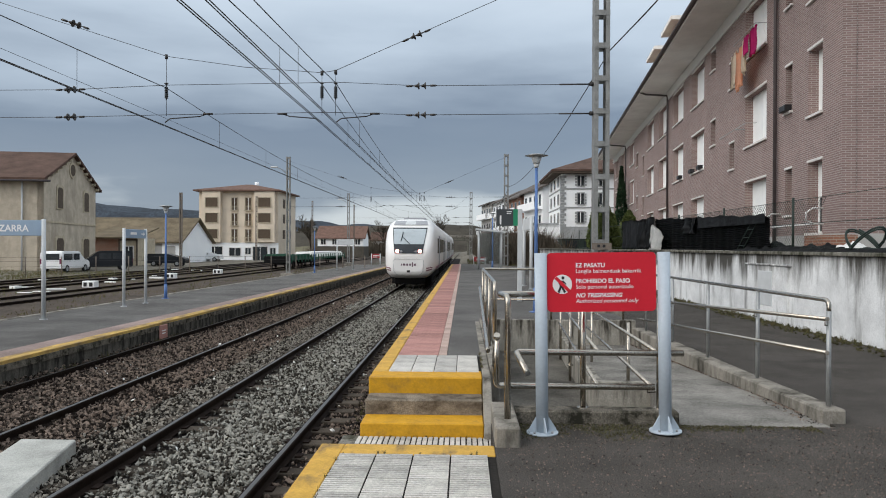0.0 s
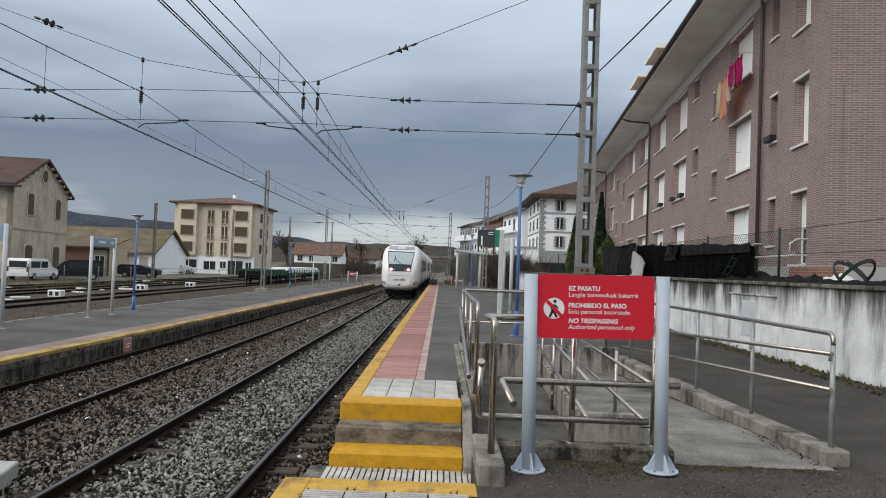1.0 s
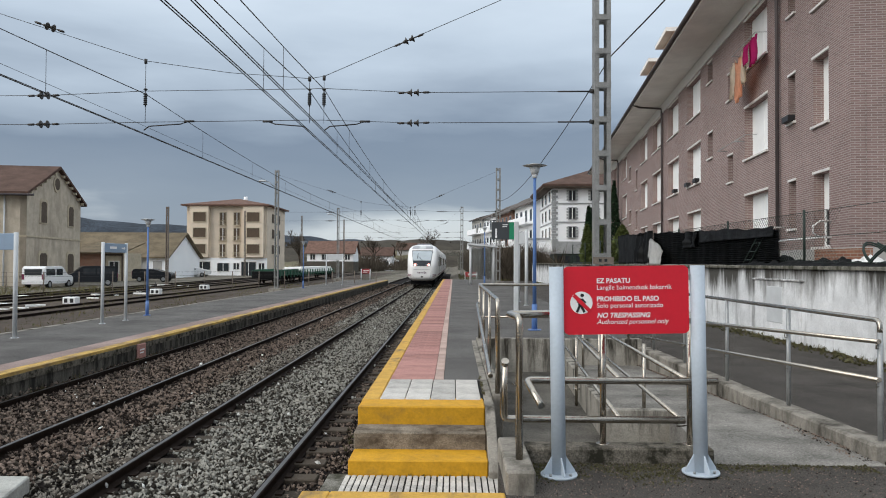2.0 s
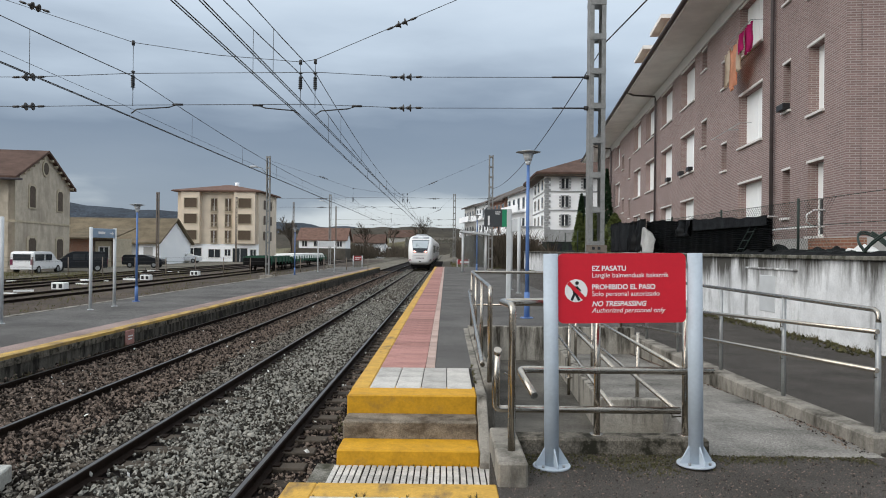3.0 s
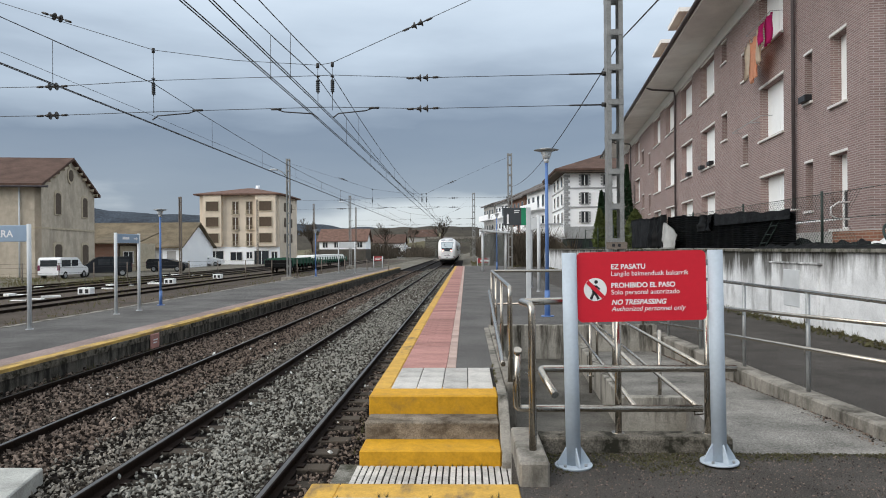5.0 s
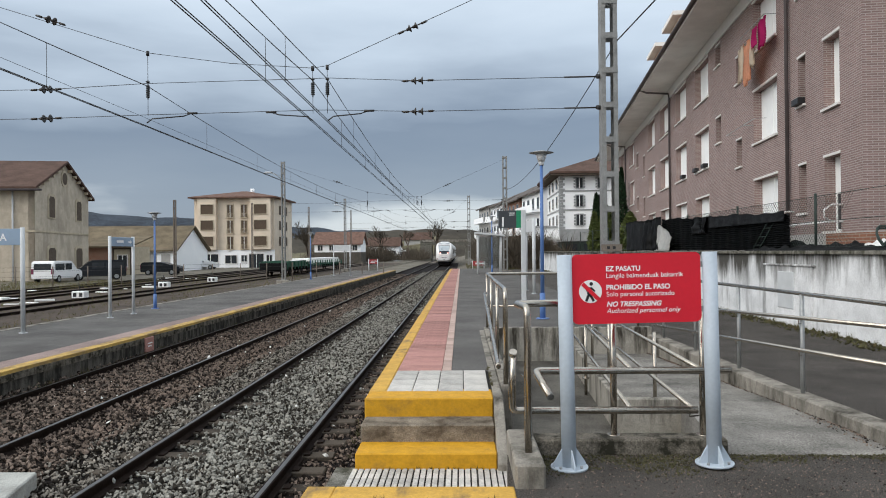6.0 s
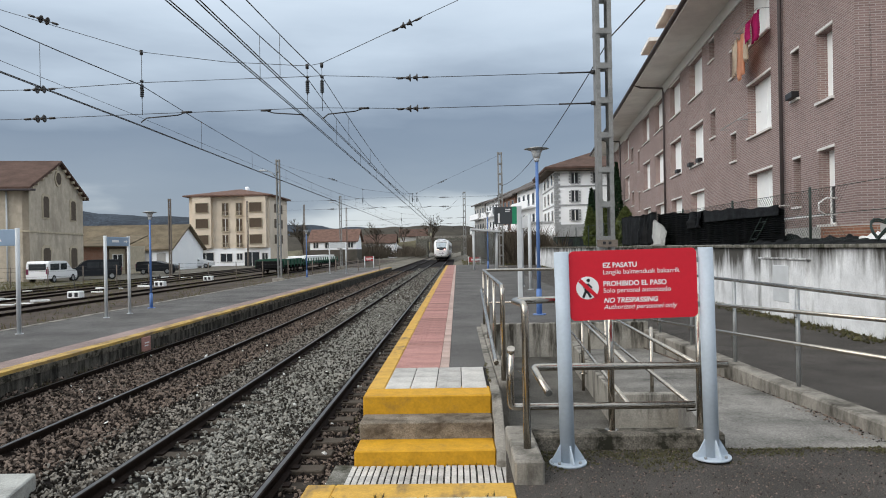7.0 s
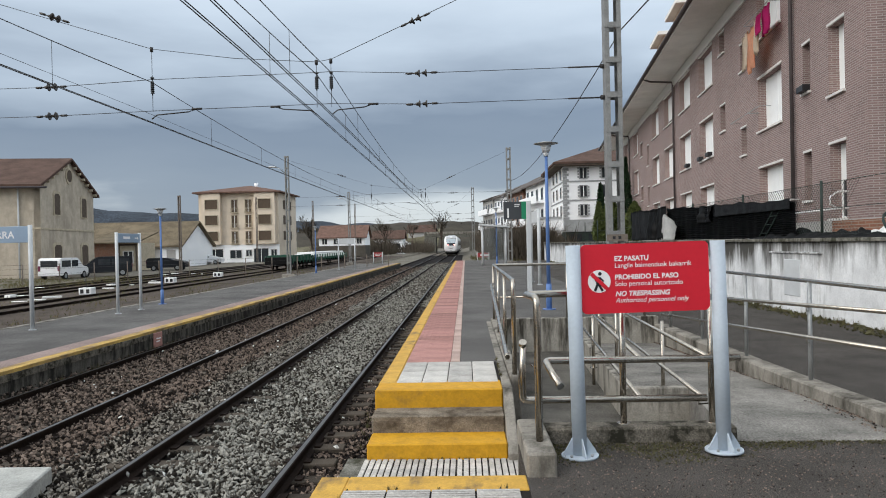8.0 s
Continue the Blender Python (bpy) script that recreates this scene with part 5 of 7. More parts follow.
    for u in (15.2, 20.0):
        bm = B()
        box(bm, u, u + 2.3, -3.2, 0.9, 10.6, 12.0)
        dm = part("dormer", bm, M["render_cream"], h)
        bm = B()
        box(bm, u - 0.25, u + 2.55, -3.4, 1.25, 12.0, 12.18)
        part("dormer_roof", bm, M["soffit"], dm)
    # plinth
    bm = boxes((-0.43, 53, 0.0, 0.05, 1.3, 1.95), (-0.45, -0.4, -13, 0.0, 1.3, 1.95))
    part("plinth", bm, M["render_grey"], h)
    # drying rods and window grille
    for u0, u1, z in ((5.3, 7.9, 8.75), (7.7, 9.8, 5.75), (6.3, 7.6, 5.75)):
        bm = B()
        cyl(bm, (u0, 0.35, z), (u1, 0.35, z), 0.012, seg=6)
        cyl(bm, (u0, 0, z), (u0, 0.36, z), 0.010, seg=6)
        cyl(bm, (u1, 0, z), (u1, 0.36, z), 0.010, seg=6)
        part("drying_rod", bm, M["galv"], h)
    bm = B()
    cyl(bm, (0.7, 0.25, 2.22), (3.9, 0.25, 2.22), 0.024, seg=8)
    for u in (0.7, 3.9):
        tube(bm, [(u, 0.0, 2.22), (u, 0.25, 2.22), (u, 0.42, 2.32), (u, 0.42, 2.50), (u, 0.25, 2.62), (u, 0.0, 2.62)], 0.024, 8)
    part("entrance_rail", bm, M["white"], h)
    # flower boxes on two sills
    for u, z in ((3.25, 5.52), (14.4, 5.10), (16.1, 5.10), (18.95, 5.10)):
        fb = tagged(part("flower_box", bevelled(boxes((u - 0.25, u + 0.25, 0.0, 0.2, z + 0.004, z + 0.18)), 0.01), M["black"], m=m), "black plastic flower box on a window sill", "flower box")
    # towels on the upper line
    rows = [("magenta", 5.35, 0.75, 8.62, 0.85), ("cream", 7.35, 0.70, 8.42, 1.15), ("orange", 6.62, 0.80, 8.42, 1.35), ("cream", 6.05, 0.30, 8.48, 1.05), ("magenta", 5.80, 0.40, 8.55, 0.60)]
    for i, (c, u, wd, z, ln) in enumerate(rows):
        bm = B()
        nx, nz = 8, 10
        g = [[bm.verts.new((u + wd * (a / nx - 0.5) + 0.05 * math.sin(b * 0.7 + i), 0.38 + 0.05 * math.sin(a * 1.6 + i) + 0.02 * b / nz + 0.03 * i, z - ln * b / nz - 0.10 * (a / nx) * i % 0.2)) for a in range(nx + 1)] for b in range(nz + 1)]
        for b in range(nz):
            for a in range(nx):
                f = bm.faces.new((g[b][a], g[b][a + 1], g[b + 1][a + 1], g[b + 1][a]))
                f.smooth = True
        bmesh.ops.solidify(bm, geom=bm.faces[:], thickness=0.012)
        nm = {"magenta": "magenta towel hung out of a window", "cream": "cream towel drying on a line", "orange": "orange towel drying on a line"}[c]
        tagged(part("towel", bm, M[c], m=m), nm, "towel", "washing")


brick_house()


# ---- overhead line ----
def lattice_mast(x, y, z0, z1, label, material, w=0.32, d=0.30):
    ms = thing("lattice_mast", label, "mast", pose(x, y, 0), "overhead line masts")
    for s in (-1, 1):
        bm = B()
        a = w / 2
        o, k, f, e = s * (a + 0.012), s * (a - 0.012), s * (a - 0.25 * w), d / 2
        prism(bm, [(o, -e - 0.008), (f, -e - 0.008), (f, -e + 0.008), (k, -e + 0.008), (k, e - 0.008), (f, e - 0.008), (f, e + 0.008), (o, e + 0.008)], z0, z1, "z")
        part("leg", bm, material, ms)
    n = int((z1 - z0) / 0.74)
    for i in range(n + 1):
        z = z0 + 0.1 + i * (z1 - z0 - 0.2) / n
        for ya in (-d / 2 - 0.018, d / 2 + 0.008):
            part("batten", boxes((-w / 2 - 0.014, w / 2 + 0.014, ya, ya + 0.010, z - 0.06, z + 0.06)), material, ms)
    bm = boxes((-0.45, 0.45, -0.45, 0.45, z0 - 0.3, z0 + 0.06))
    part("footing", bevelled(bm, 0.02), M["concrete"], ms)
    return ms


SPANS = (-23.0, 14.5, 50.5, 86.0)
for y in SPANS:
    xr = {14.5: 3.30, 50.5: 3.30, 86.0: 1.05}.get(y, 3.3)
    ms = lattice_mast(xr, y, UP if y < 59 else -0.05, 8.5, "tall grey lattice mast of the overhead line", M["mast"])
    if y == 14.5:
        bm = boxes((-0.22, 0.22, -0.20, -0.185, 1.55, 1.70))
        part("number_plate", bm, M["mast_rust"], ms)
        bm = boxes((-0.10, -0.04, -0.206, -0.2, 1.60, 1.66), (0.02, 0.08, -0.206, -0.2, 1.60, 1.66))
        part("bar_mark", bm, M["black"], ms)
    ms = lattice_mast(-12.95 if y < 80 else -14.3, y, -0.45, 8.3, "grey lattice mast on the island platform", M["mast"], 0.26, 0.24)
    if y > 40:
        bm = B()
        tube(bm, [(-0.1, 0, 7.0), (-0.5, 0, 7.35), (-0.85, 0, 7.5)], 0.03, 6)
        arm = part("lamp_arm", bm, M["galv"], ms)
        bm = boxes((-1.35, -0.8, -0.12, 0.12, 7.46, 7.58))
        part("lamp_head", bevelled(bm, 0.04), M["light_paint"], arm, "flat grey floodlight head")
for x, y, h in ((-32.5, 108, 9.5), (-27.4, 66, 6.8), (-24.5, 112, 9.0), (-20.5, 130, 9.5)):
    lattice_mast(x, y, -0.7, h, "rusty lattice mast in the goods yard", M["mast_rust"], 0.22, 0.2)


def insulator(bm, p, d, n=2, r=0.088):
    p, d = Vector(p), Vector(d).normalized()
    cyl(bm, p - d * 0.36, p + d * 0.36, 0.012, seg=6)
    for e in (-0.27, 0.27):
        cyl(bm, p + d * (e - 0.06), p + d * (e + 0.06), 0.026, seg=8)
    for i in range(n):
        q = p + d * (0.15 * (i - (n - 1) / 2))
        cyl(bm, q - d * 0.07, q - d * 0.01, 0.028, 0.040, seg=10)
        cyl(bm, q - d * 0.01, q + d * 0.022, 0.045, r, seg=14)
        cyl(bm, q + d * 0.022, q + d * 0.034, r, r * 0.8, seg=14)


def lathe_z(bm, x, profile, seg=10):
    rings = [[bm.verts.new((x + r * math.cos(2 * math.pi * k / seg), r * math.sin(2 * math.pi * k / seg), z)) for k in range(seg)] for r, z in profile]
    for a, b in zip(rings, rings[1:]):
        for k in range(seg):
            bm.faces.new((a[k], b[k], b[(k + 1) % seg], a[(k + 1) % seg]))


def head_span(y, xr, xl):
    hs = thing("head_span", "span wires with insulators and steady arms across the tracks", "overhead line", pose(0, y, 0), "head spans")
    bm = B()
    tube(bm, [(xl, 0, 8.0), (-6.74, 0, 6.0), (-4.9, 0, 5.74), (-3.11, 0, 5.61), (-2.79, 0, 5.66), (-0.97, 0, 6.45), (xr, 0, 8.3)], 0.007, 6)
    part("top_span_wire", bm, M["wire"], hs)
    for z, zl, nm in ((5.33, 5.23, "upper_span_wire"), (4.66, 4.59, "lower_span_wire")):
        bm = B()
        tube(bm, [(xl, 0, zl - 0.02), (-9.0, 0, zl), (-6.76, 0, zl + 0.10 if z > 5 else zl + 0.05), (-3.11, 0, z + 0.05 if z > 5 else z + 0.03), (-2.79, 0, z + 0.06 if z > 5 else z + 0.03), (-0.8, 0, z - 0.03), (xr - 0.15, 0, z)], 0.007, 6)
        part(nm, bm, M["wire"], hs)
        for x, zz in ((-0.81, z - 0.03), (-9.02, zl)):
            bm = B()
            insulator(bm, (x, 0, zz), (1, 0, 0.02))
            part("insulator", bm, M["insul"], hs)
        bm = B()
        cyl(bm, (xr - 0.95, 0, z - 0.005), (xr - 0.2, 0, z), 0.018, seg=6)
        cyl(bm, (xr - 0.25, -0.02, z), (xr - 0.15, 0.02, z), 0.05, seg=8)
        part("turnbuckle", bm, M["wire"], hs)
    for x, z, dx, dz in ((-0.92, 6.46, 1, 0.43), (-8.91, 6.76, 1, -0.35)):
        bm = B()
        insulator(bm, (x, 0, z), (dx, 0, dz))
        part("insulator", bm, M["insul"], hs)
    for x, zt in ((-6.75, 6.0), (-3.11, 5.61), (-2.79, 5.63)):
        bm = B()
        cyl(bm, (x, 0, zt + 0.04), (x, 0, zt - 0.06), 0.035, seg=8)
        cyl(bm, (x, 0, zt), (x, 0, 4.62), 0.006, seg=5)
        part("drop_rod", bm, M["wire"], hs)
        bm = B()
        cyl(bm, (x, 0, 5.40), (x, 0, 4.98), 0.014, seg=8)
        rod = part("hanger_insulator", bm, M["darkboard"], hs)
        bm = B()
        lathe_z(bm, x, [(0.014, 5.395), (0.05, 5.365), (0.014, 5.335)])
        part("clamp", bm, M["darkboard"], rod)
        for i in range(6):
            bm = B()
            cyl(bm, (x, 0, 5.29 - 0.045 * i), (x, 0, 5.25 - 0.045 * i), 0.030, 0.046, seg=10)
            part("disc", bm, M["darkboard"], rod)
    for xa, xb in ((-4.04, -3.11), (-1.89, -2.78), (-5.78, -6.78)):
        bm = B()
        s = 1 if xb > xa else -1
        tube(bm, [(xa, 0, 4.66), (xa + s * 0.18, 0, 4.60), (xb - s * 0.12, 0, 4.55), (xb, 0, 4.46)], 0.014, 6)
        cyl(bm, (xa - 0.1, 0, 4.66), (xa + 0.12, 0, 4.66), 0.025, seg=6)
        part("steady_arm", bm, M["wire"], hs)


for y in SPANS[1:]:
    head_span(y, {86.0: 1.05}.get(y, 3.30), -12.95 if y < 80 else -14.3)


def along(x, z, sag, r, label, name):
    bm = B()
    pts = []
    for a, b in zip(SPANS, SPANS[1:] + (124.0,)):
        for i in range(12):
            t = i / 12
            pts.append((x, a + (b - a) * t, z - sag * 4 * t * (1 - t)))
    tube(bm, pts + [(x, 124.0, z)], r, 6)
    tagged(part(name, bm, M["wire"]), label, "cable", "overhead wires")


for x, zc, zm in ((-3.09, 4.42, 5.34), (-2.76, 4.42, 5.36)):
    for d in (-0.022, 0.022):
        along(x + d, zc, 0.02, 0.008, "dark copper contact wire above the main track", "contact_wire")
    along(x - 0.02, zm, 0.55, 0.009, "sagging messenger wire above the main track", "messenger_wire")
along(-6.73, 4.375, 0.02, 0.008, "dark copper contact wire above the second track", "contact_wire")
along(-6.775, 4.375, 0.02, 0.008, "dark copper contact wire above the second track", "contact_wire")
along(-6.76, 5.27, 0.46, 0.009, "sagging messenger wire above the second track", "messenger_wire")
along(3.50, 6.10, 0.66, 0.014, "black feeder cable slung from mast to mast", "feeder_cable")
along(-7.0, 4.66, 0.04, 0.004, "thin grey wire beside the second track", "thin_wire")


def droppers():
    for x, zc, zm, sag in ((-3.10, 4.42, 5.34, 0.55), (-2.77, 4.42, 5.36, 0.55), (-6.765, 4.375, 5.27, 0.46)):
        for a, b in zip(SPANS, SPANS[1:]):
            for t in (0.1, 0.23, 0.36, 0.5, 0.64, 0.77, 0.9):
                bm = B()
                cyl(bm, (x, a + (b - a) * t, zc - 0.01), (x, a + (b - a) * t, zm - sag * 4 * t * (1 - t)), 0.0045, seg=5)
                tagged(part("dropper", bm, M["wire"]), "thin dropper between messenger and contact wire", "cable", "droppers")


droppers()


# ---- platform furniture ----
def platform_lamp(x, y, z, h, label):
    lp = thing("platform_lamp", label, "lamp", pose(x, y, z), "platform lamps")
    bm = B()
    cyl(bm, (0, 0, 0), (0, 0, 0.02), 0.14, seg=16)
    cyl(bm, (0, 0, 0), (0, 0, 0.55), 0.062, 0.058, seg=14)
    cyl(bm, (0, 0, 0.55), (0, 0, h - 0.30), 0.043, 0.032, seg=14)
    part("post", bm, M["blue"], lp, "blue painted steel post")
    bm = B()
    cyl(bm, (0, 0, h - 0.32), (0, 0, h - 0.24), 0.045, 0.065, seg=14)
    cyl(bm, (0, 0, h - 0.24), (0, 0, h - 0.08), 0.07, 0.12, seg=18)
    part("lantern", bm, M["light_paint"], lp, "conical frosted lantern")
    bm = B()
    cyl(bm, (0, 0, h - 0.08), (0, 0, h - 0.05), 0.14, 0.265, seg=24)
    cyl(bm, (0, 0, h - 0.05), (0, 0, h - 0.01), 0.265, 0.09, seg=24)
    part("hood", bm, M["galv"], lp, "flat dished metal hood")


platform_lamp(1.81, 14.2, UP, 3.57, "blue platform lamp with a flat dished hood")
platform_lamp(2.08, 45.0, UP, 3.75, "blue platform lamp beside the shelter")
platform_lamp(-11.35, 25.2, -0.45, 3.62, "blue platform lamp on the island platform")
platform_lamp(-11.5, 53.0, -0.45, 3.62, "blue platform lamp far along the island platform")


def board_sign(x, y, z, w, h, zb, label, board, tilt=0.0, extra=None, post=0.038):
    s = thing("station_sign", label, "sign", pose(x, y, z, 0, 0, tilt))
    for px in (0.0, w):
        bm = B()
        cyl(bm, (px, 0, 0), (px, 0, zb + h + 0.03), post, seg=12)
        cyl(bm, (px, 0, 0), (px, 0, 0.015), 0.10, seg=12)
        part("post", bm, M["light_paint"], s)
    bm = boxes((0.0, w, -0.03, 0.03, zb, zb + h))
    b = part("board", bevelled(bm, 0.008), board, s)
    return s, b


s, b = board_sign(-13.1, 17.3, -0.45, 1.75, 0.43, 2.30, "blue-grey station name board on two white posts", M["bluegrey"], 0, post=0.055)
text_mesh("lettering", "IZARRA", 0.26, M["white"], b, pose(0.45, -0.036, 2.42, 90, 0, 0), weight=0.004)
s, b = board_sign(-11.20, 21.55, -0.45, 1.40, 0.30, 2.30, "blue-grey way-out sign with a white arrow", M["bluegrey"], 86, post=0.05)
bm = boxes((0.35, 0.75, -0.036, -0.032, 2.42, 2.50))
part("bar_mark", bm, M["white"], b)
bm = B()
prism(bm, [(1.05, 2.43), (1.18, 2.43), (1.18, 2.39), (1.28, 2.45), (1.18, 2.51), (1.18, 2.47), (1.05, 2.47)], -0.036, -0.032)
part("arrow", bm, M["white"], b)
s, b = board_sign(-11.1, 60.5, -0.45, 1.45, 0.5, 2.2, "pale board sign far along the island platform", M["light_paint"], 0, post=0.05)
s, b = board_sign(-10.4, 78.5, -0.75, 1.0, 0.5, 1.05, "red warning board at the platform end", M["dull_red"], 0, post=0.06)
bm = boxes((0.2, 0.9, -0.05, -0.034, 1.32, 1.38), (0.2, 0.7, -0.05, -0.034, 1.15, 1.21))
part("bar_mark", bm, M["white"], b)
s, b = board_sign(1.05, 60.2, -0.05, 1.0, 0.40, 0.40, "small red warning board at the platform end", M["dull_red"], 0, post=0.04)
bm = boxes((0.25, 1.05, -0.05, -0.034, 0.52, 0.66))
part("bar_mark", bm, M["white"], b)
# platform number board on one post
s = thing("platform_number_sign", "dark platform number board with a green end", "sign", pose(1.06, 17.4, UP))
bm = B()
box(bm, 0.58, 0.70, -0.06, 0.06, 0, 2.50)
part("post", bevelled(bm, 0.012), M["light_paint"], s)
bm = boxes((0.0, 0.46, -0.03, 0.03, 2.04, 2.49))
b = part("board", bevelled(bm, 0.006), M["darkboard"], s)
text_mesh("lettering", "1", 0.34, M["white"], b, pose(0.03, -0.036, 2.08, 90, 0, 0), weight=0.006)
bm = boxes((0.28, 0.42, -0.036, -0.032, 2.41, 2.43), (0.28, 0.40, -0.036, -0.032, 2.36, 2.38))
part("bar_mark", bm, M["white"], b)
bm = boxes((0.46, 0.58, -0.03, 0.03, 2.04, 2.49))
part("end_panel", bm, M["green"], s)
s, b = board_sign(2.46, 25.0, UP, 2.1, 0.42, 2.10, "small pale notice on two white posts", M["light_paint"], -88, post=0.06)


def shelter():
    s = thing("platform_shelter", "grey steel platform shelter with a clear glazed back", "shelter", pose(1.18, 45.0, UP))
    for x in (0.0, 1.5):
        for y in (0.0, 1.5):
            bm = B()
            cyl(bm, (x, y, 0), (x, y, 2.62), 0.06, seg=10)
            part("post", bm, M["light_paint"], s)
    bm = B()
    prism(bm, [(-0.2, 2.60), (1.75, 2.42), (1.75, 2.52), (-0.2, 2.72)], -0.25, 1.9)
    part("roof", bm, M["light_paint"], s)
    bm = boxes((0.07, 1.43, 1.48, 1.52, 0.3, 2.42))
    part("back_pane", bm, M["clear"], s)


shelter()


# ---- fence above the retaining wall ----
def fence():
    fc = thing("mesh_fence", "green wire mesh fence above the retaining wall", "fence")
    for i in range(10):
        y = 5.5 + 3.93 * i
        bm = B()
        cyl(bm, (7.12, y, 1.5), (7.12, y, 2.66), 0.027, seg=8)
        part("post", bm, M["fence"], fc)
    bm = B()
    for z in (1.6, 2.1, 2.6):
        cyl(bm, (7.12, 4, z), (7.12, 41, z), 0.006, seg=5)
    part("tension_wire", bm, M["fence"], fc)
    v, f = [], []
    for k in range(70, 240):
        y = 5.0 + k * 0.1
        for s in (1, -1):
            z0, z1 = 1.56, 2.60
            ya, yb = (y, y + 1.04) if s > 0 else (y + 1.04, y)
            i = len(v)
            v += [(7.118, ya - 0.0012, z0), (7.118, ya + 0.0012, z0), (7.118, yb + 0.0012, z1), (7.118, yb - 0.0012, z1), (7.124, ya, z0), (7.124, yb, z1)]
            f += [(i, i + 1, i + 2, i + 3), (i, i + 3, i + 5, i + 4), (i + 1, i + 4, i + 5, i + 2)]
    me = bpy.data.meshes.new("wire_mesh")
    me.from_pydata(v, [], f)
    me.materials.append(M["fence"])
    ob = new("wire_mesh", me)
    ob.parent = fc
    ob["kind"] = "stuff"


fence()


def drape(name, label, category, material, y0, y1, x, ztop, zbot, amp, seed, thick=0.012, lean=0.0, peak=0.0, top2=None, at=0.62, rib=0.0):
    """Hanging sheet with folds and a ragged top that runs from ztop at y0 to top2 at y1; rib: depth of its level slats."""
    rnd = random.Random(seed)
    bm = B()
    ny, nz = int((y1 - y0) * 9) + 5, 34 if rib else 12
    ph = [rnd.uniform(0, 6) for _ in range(4)]
    g = []
    for j in range(nz + 1):
        t = j / nz
        row = []
        for i in range(ny + 1):
            y = y0 + (y1 - y0) * i / ny
            sag = 0.02 * math.sin(2.6 * y + ph[0]) + 0.015 * math.sin(7 * y + ph[1]) - peak * abs(i / ny - at) ** 1.3 * 2
            zt = ztop + ((top2 or ztop) - ztop) * i / ny + sag
            fold = amp * (math.sin(5 * y + ph[2] + 1.5 * t) + 0.6 * math.sin(13 * y + ph[3] - t) + noise.noise(Vector((y * 3.3, t * 4, seed)))) * (0.3 + 0.7 * t)
            slat = rib * (j % 2)
            row.append(bm.verts.new((x + fold - lean * t - slat, y, zt + (zbot - zt) * t)))
        g.append(row)
    for j in range(nz):
        for i in range(ny):
            f = bm.faces.new((g[j][i], g[j][i + 1], g[j + 1][i + 1], g[j + 1][i]))
            f.smooth = not rib
    bmesh.ops.solidify(bm, geom=bm.faces[:], thickness=thick)
    tagged(part(name, bm, material), label, category)


drape("shade_netting", "black slatted shade netting tied to the fence", "netting", M["cloth"], 14.3, 23.7, 7.05, 2.30, 1.54, 0.018, 1, top2=2.64, rib=0.022)
drape("shade_netting", "grey folded top edge of the shade netting", "netting", M["net_grey"], 14.4, 19.0, 6.98, 2.35, 2.16, 0.015, 4, top2=2.50)
drape("shade_netting", "slack grey plastic screen on the fence", "netting", M["net_grey"], 24.6, 28.8, 7.0, 2.66, 1.55, 0.06, 2, top2=2.74)
drape("black_plastic", "bunched black plastic hanging on the fence", "plastic sheet", M["plastic"], 23.2, 25.4, 6.86, 2.70, 1.56, 0.11, 5, top2=2.60, lean=0.08)
drape("black_plastic", "torn black plastic caught on the fence", "plastic sheet", M["plastic"], 19.2, 20.3, 7.02, 2.50, 2.02, 0.07, 6, lean=0.05)
drape("plastic_sheet", "crumpled white plastic sheet hung on the fence", "sheet", M["sheet"], 21.75, 23.5, 6.80, 2.42, 1.54, 0.05, 3, lean=0.08, peak=0.30, at=0.80)


def heap(name, label, material, cx, cy, sx, sy, h, seed):
    rnd = random.Random(seed)
    bm = B()
    nx, ny = 20, 90
    g = []
    for j in range(ny + 1):
        row = []
        for i in range(nx + 1):
            u, v = i / nx * 2 - 1, j / ny * 2 - 1
            e = max(0.0, 1 - u * u) * max(0.0, 1 - v * v)
            p = Vector((cx + sx * u, cy + sy * v, 0))
            z = 1.535 + h * e ** 0.6 * (0.30 + 1.2 * abs(noise.noise(Vector((p.x * 4, p.y * 1.9, seed)))) + 0.5 * abs(noise.noise(Vector((p.x * 9, p.y * 4, seed + 5))))) if e > 0 else 1.532
            row.append(bm.verts.new((p.x, p.y, max(z, 1.532))))
        g.append(row)
    for j in range(ny):
        for i in range(nx):
            bm.faces.new((g[j][i], g[j][i + 1], g[j + 1][i + 1], g[j + 1][i])).smooth = True
    tagged(part(name, bm, material), label, "tarpaulin")


heap("tarpaulin", "crumpled black tarpaulin heaped on the wall top", M["tarp"], 7.30, 12.9, 0.35, 1.9, 0.15, 1)
heap("tarpaulin", "grey black tarpaulin bundled beside the netting", M["tarp"], 7.30, 15.1, 0.35, 1.4, 0.20, 4)
heap("tarpaulin", "flat black tarpaulin spread on the wall top", M["tarp"], 7.4, 9.6, 0.6, 2.4, 0.12, 2)
heap("tarpaulin", "grey plastic sheet lying on the wall top", M["sheet"], 7.55, 11.9, 0.2, 0.5, 0.26, 3)
bm = B()
box(bm, 7.85, 8.1, 12.7, 14.4, 1.35, 1.88)
tagged(part("brick_stub", bm, M["redbrick"]), "low broken red brick wall in the garden", "wall", kind="structure")
bm = B()
tube(bm, [(7.35 + 0.25 * math.cos(a * 0.35), 11.1 + 0.45 * math.sin(a * 0.35), 1.57 + 0.34 * abs(math.sin(a * 0.35)) + 0.002 * a) for a in range(40)], 0.018, 6)
tagged(part("hose", bm, M["fence"]), "coiled dark garden hose on the wall", "hose")

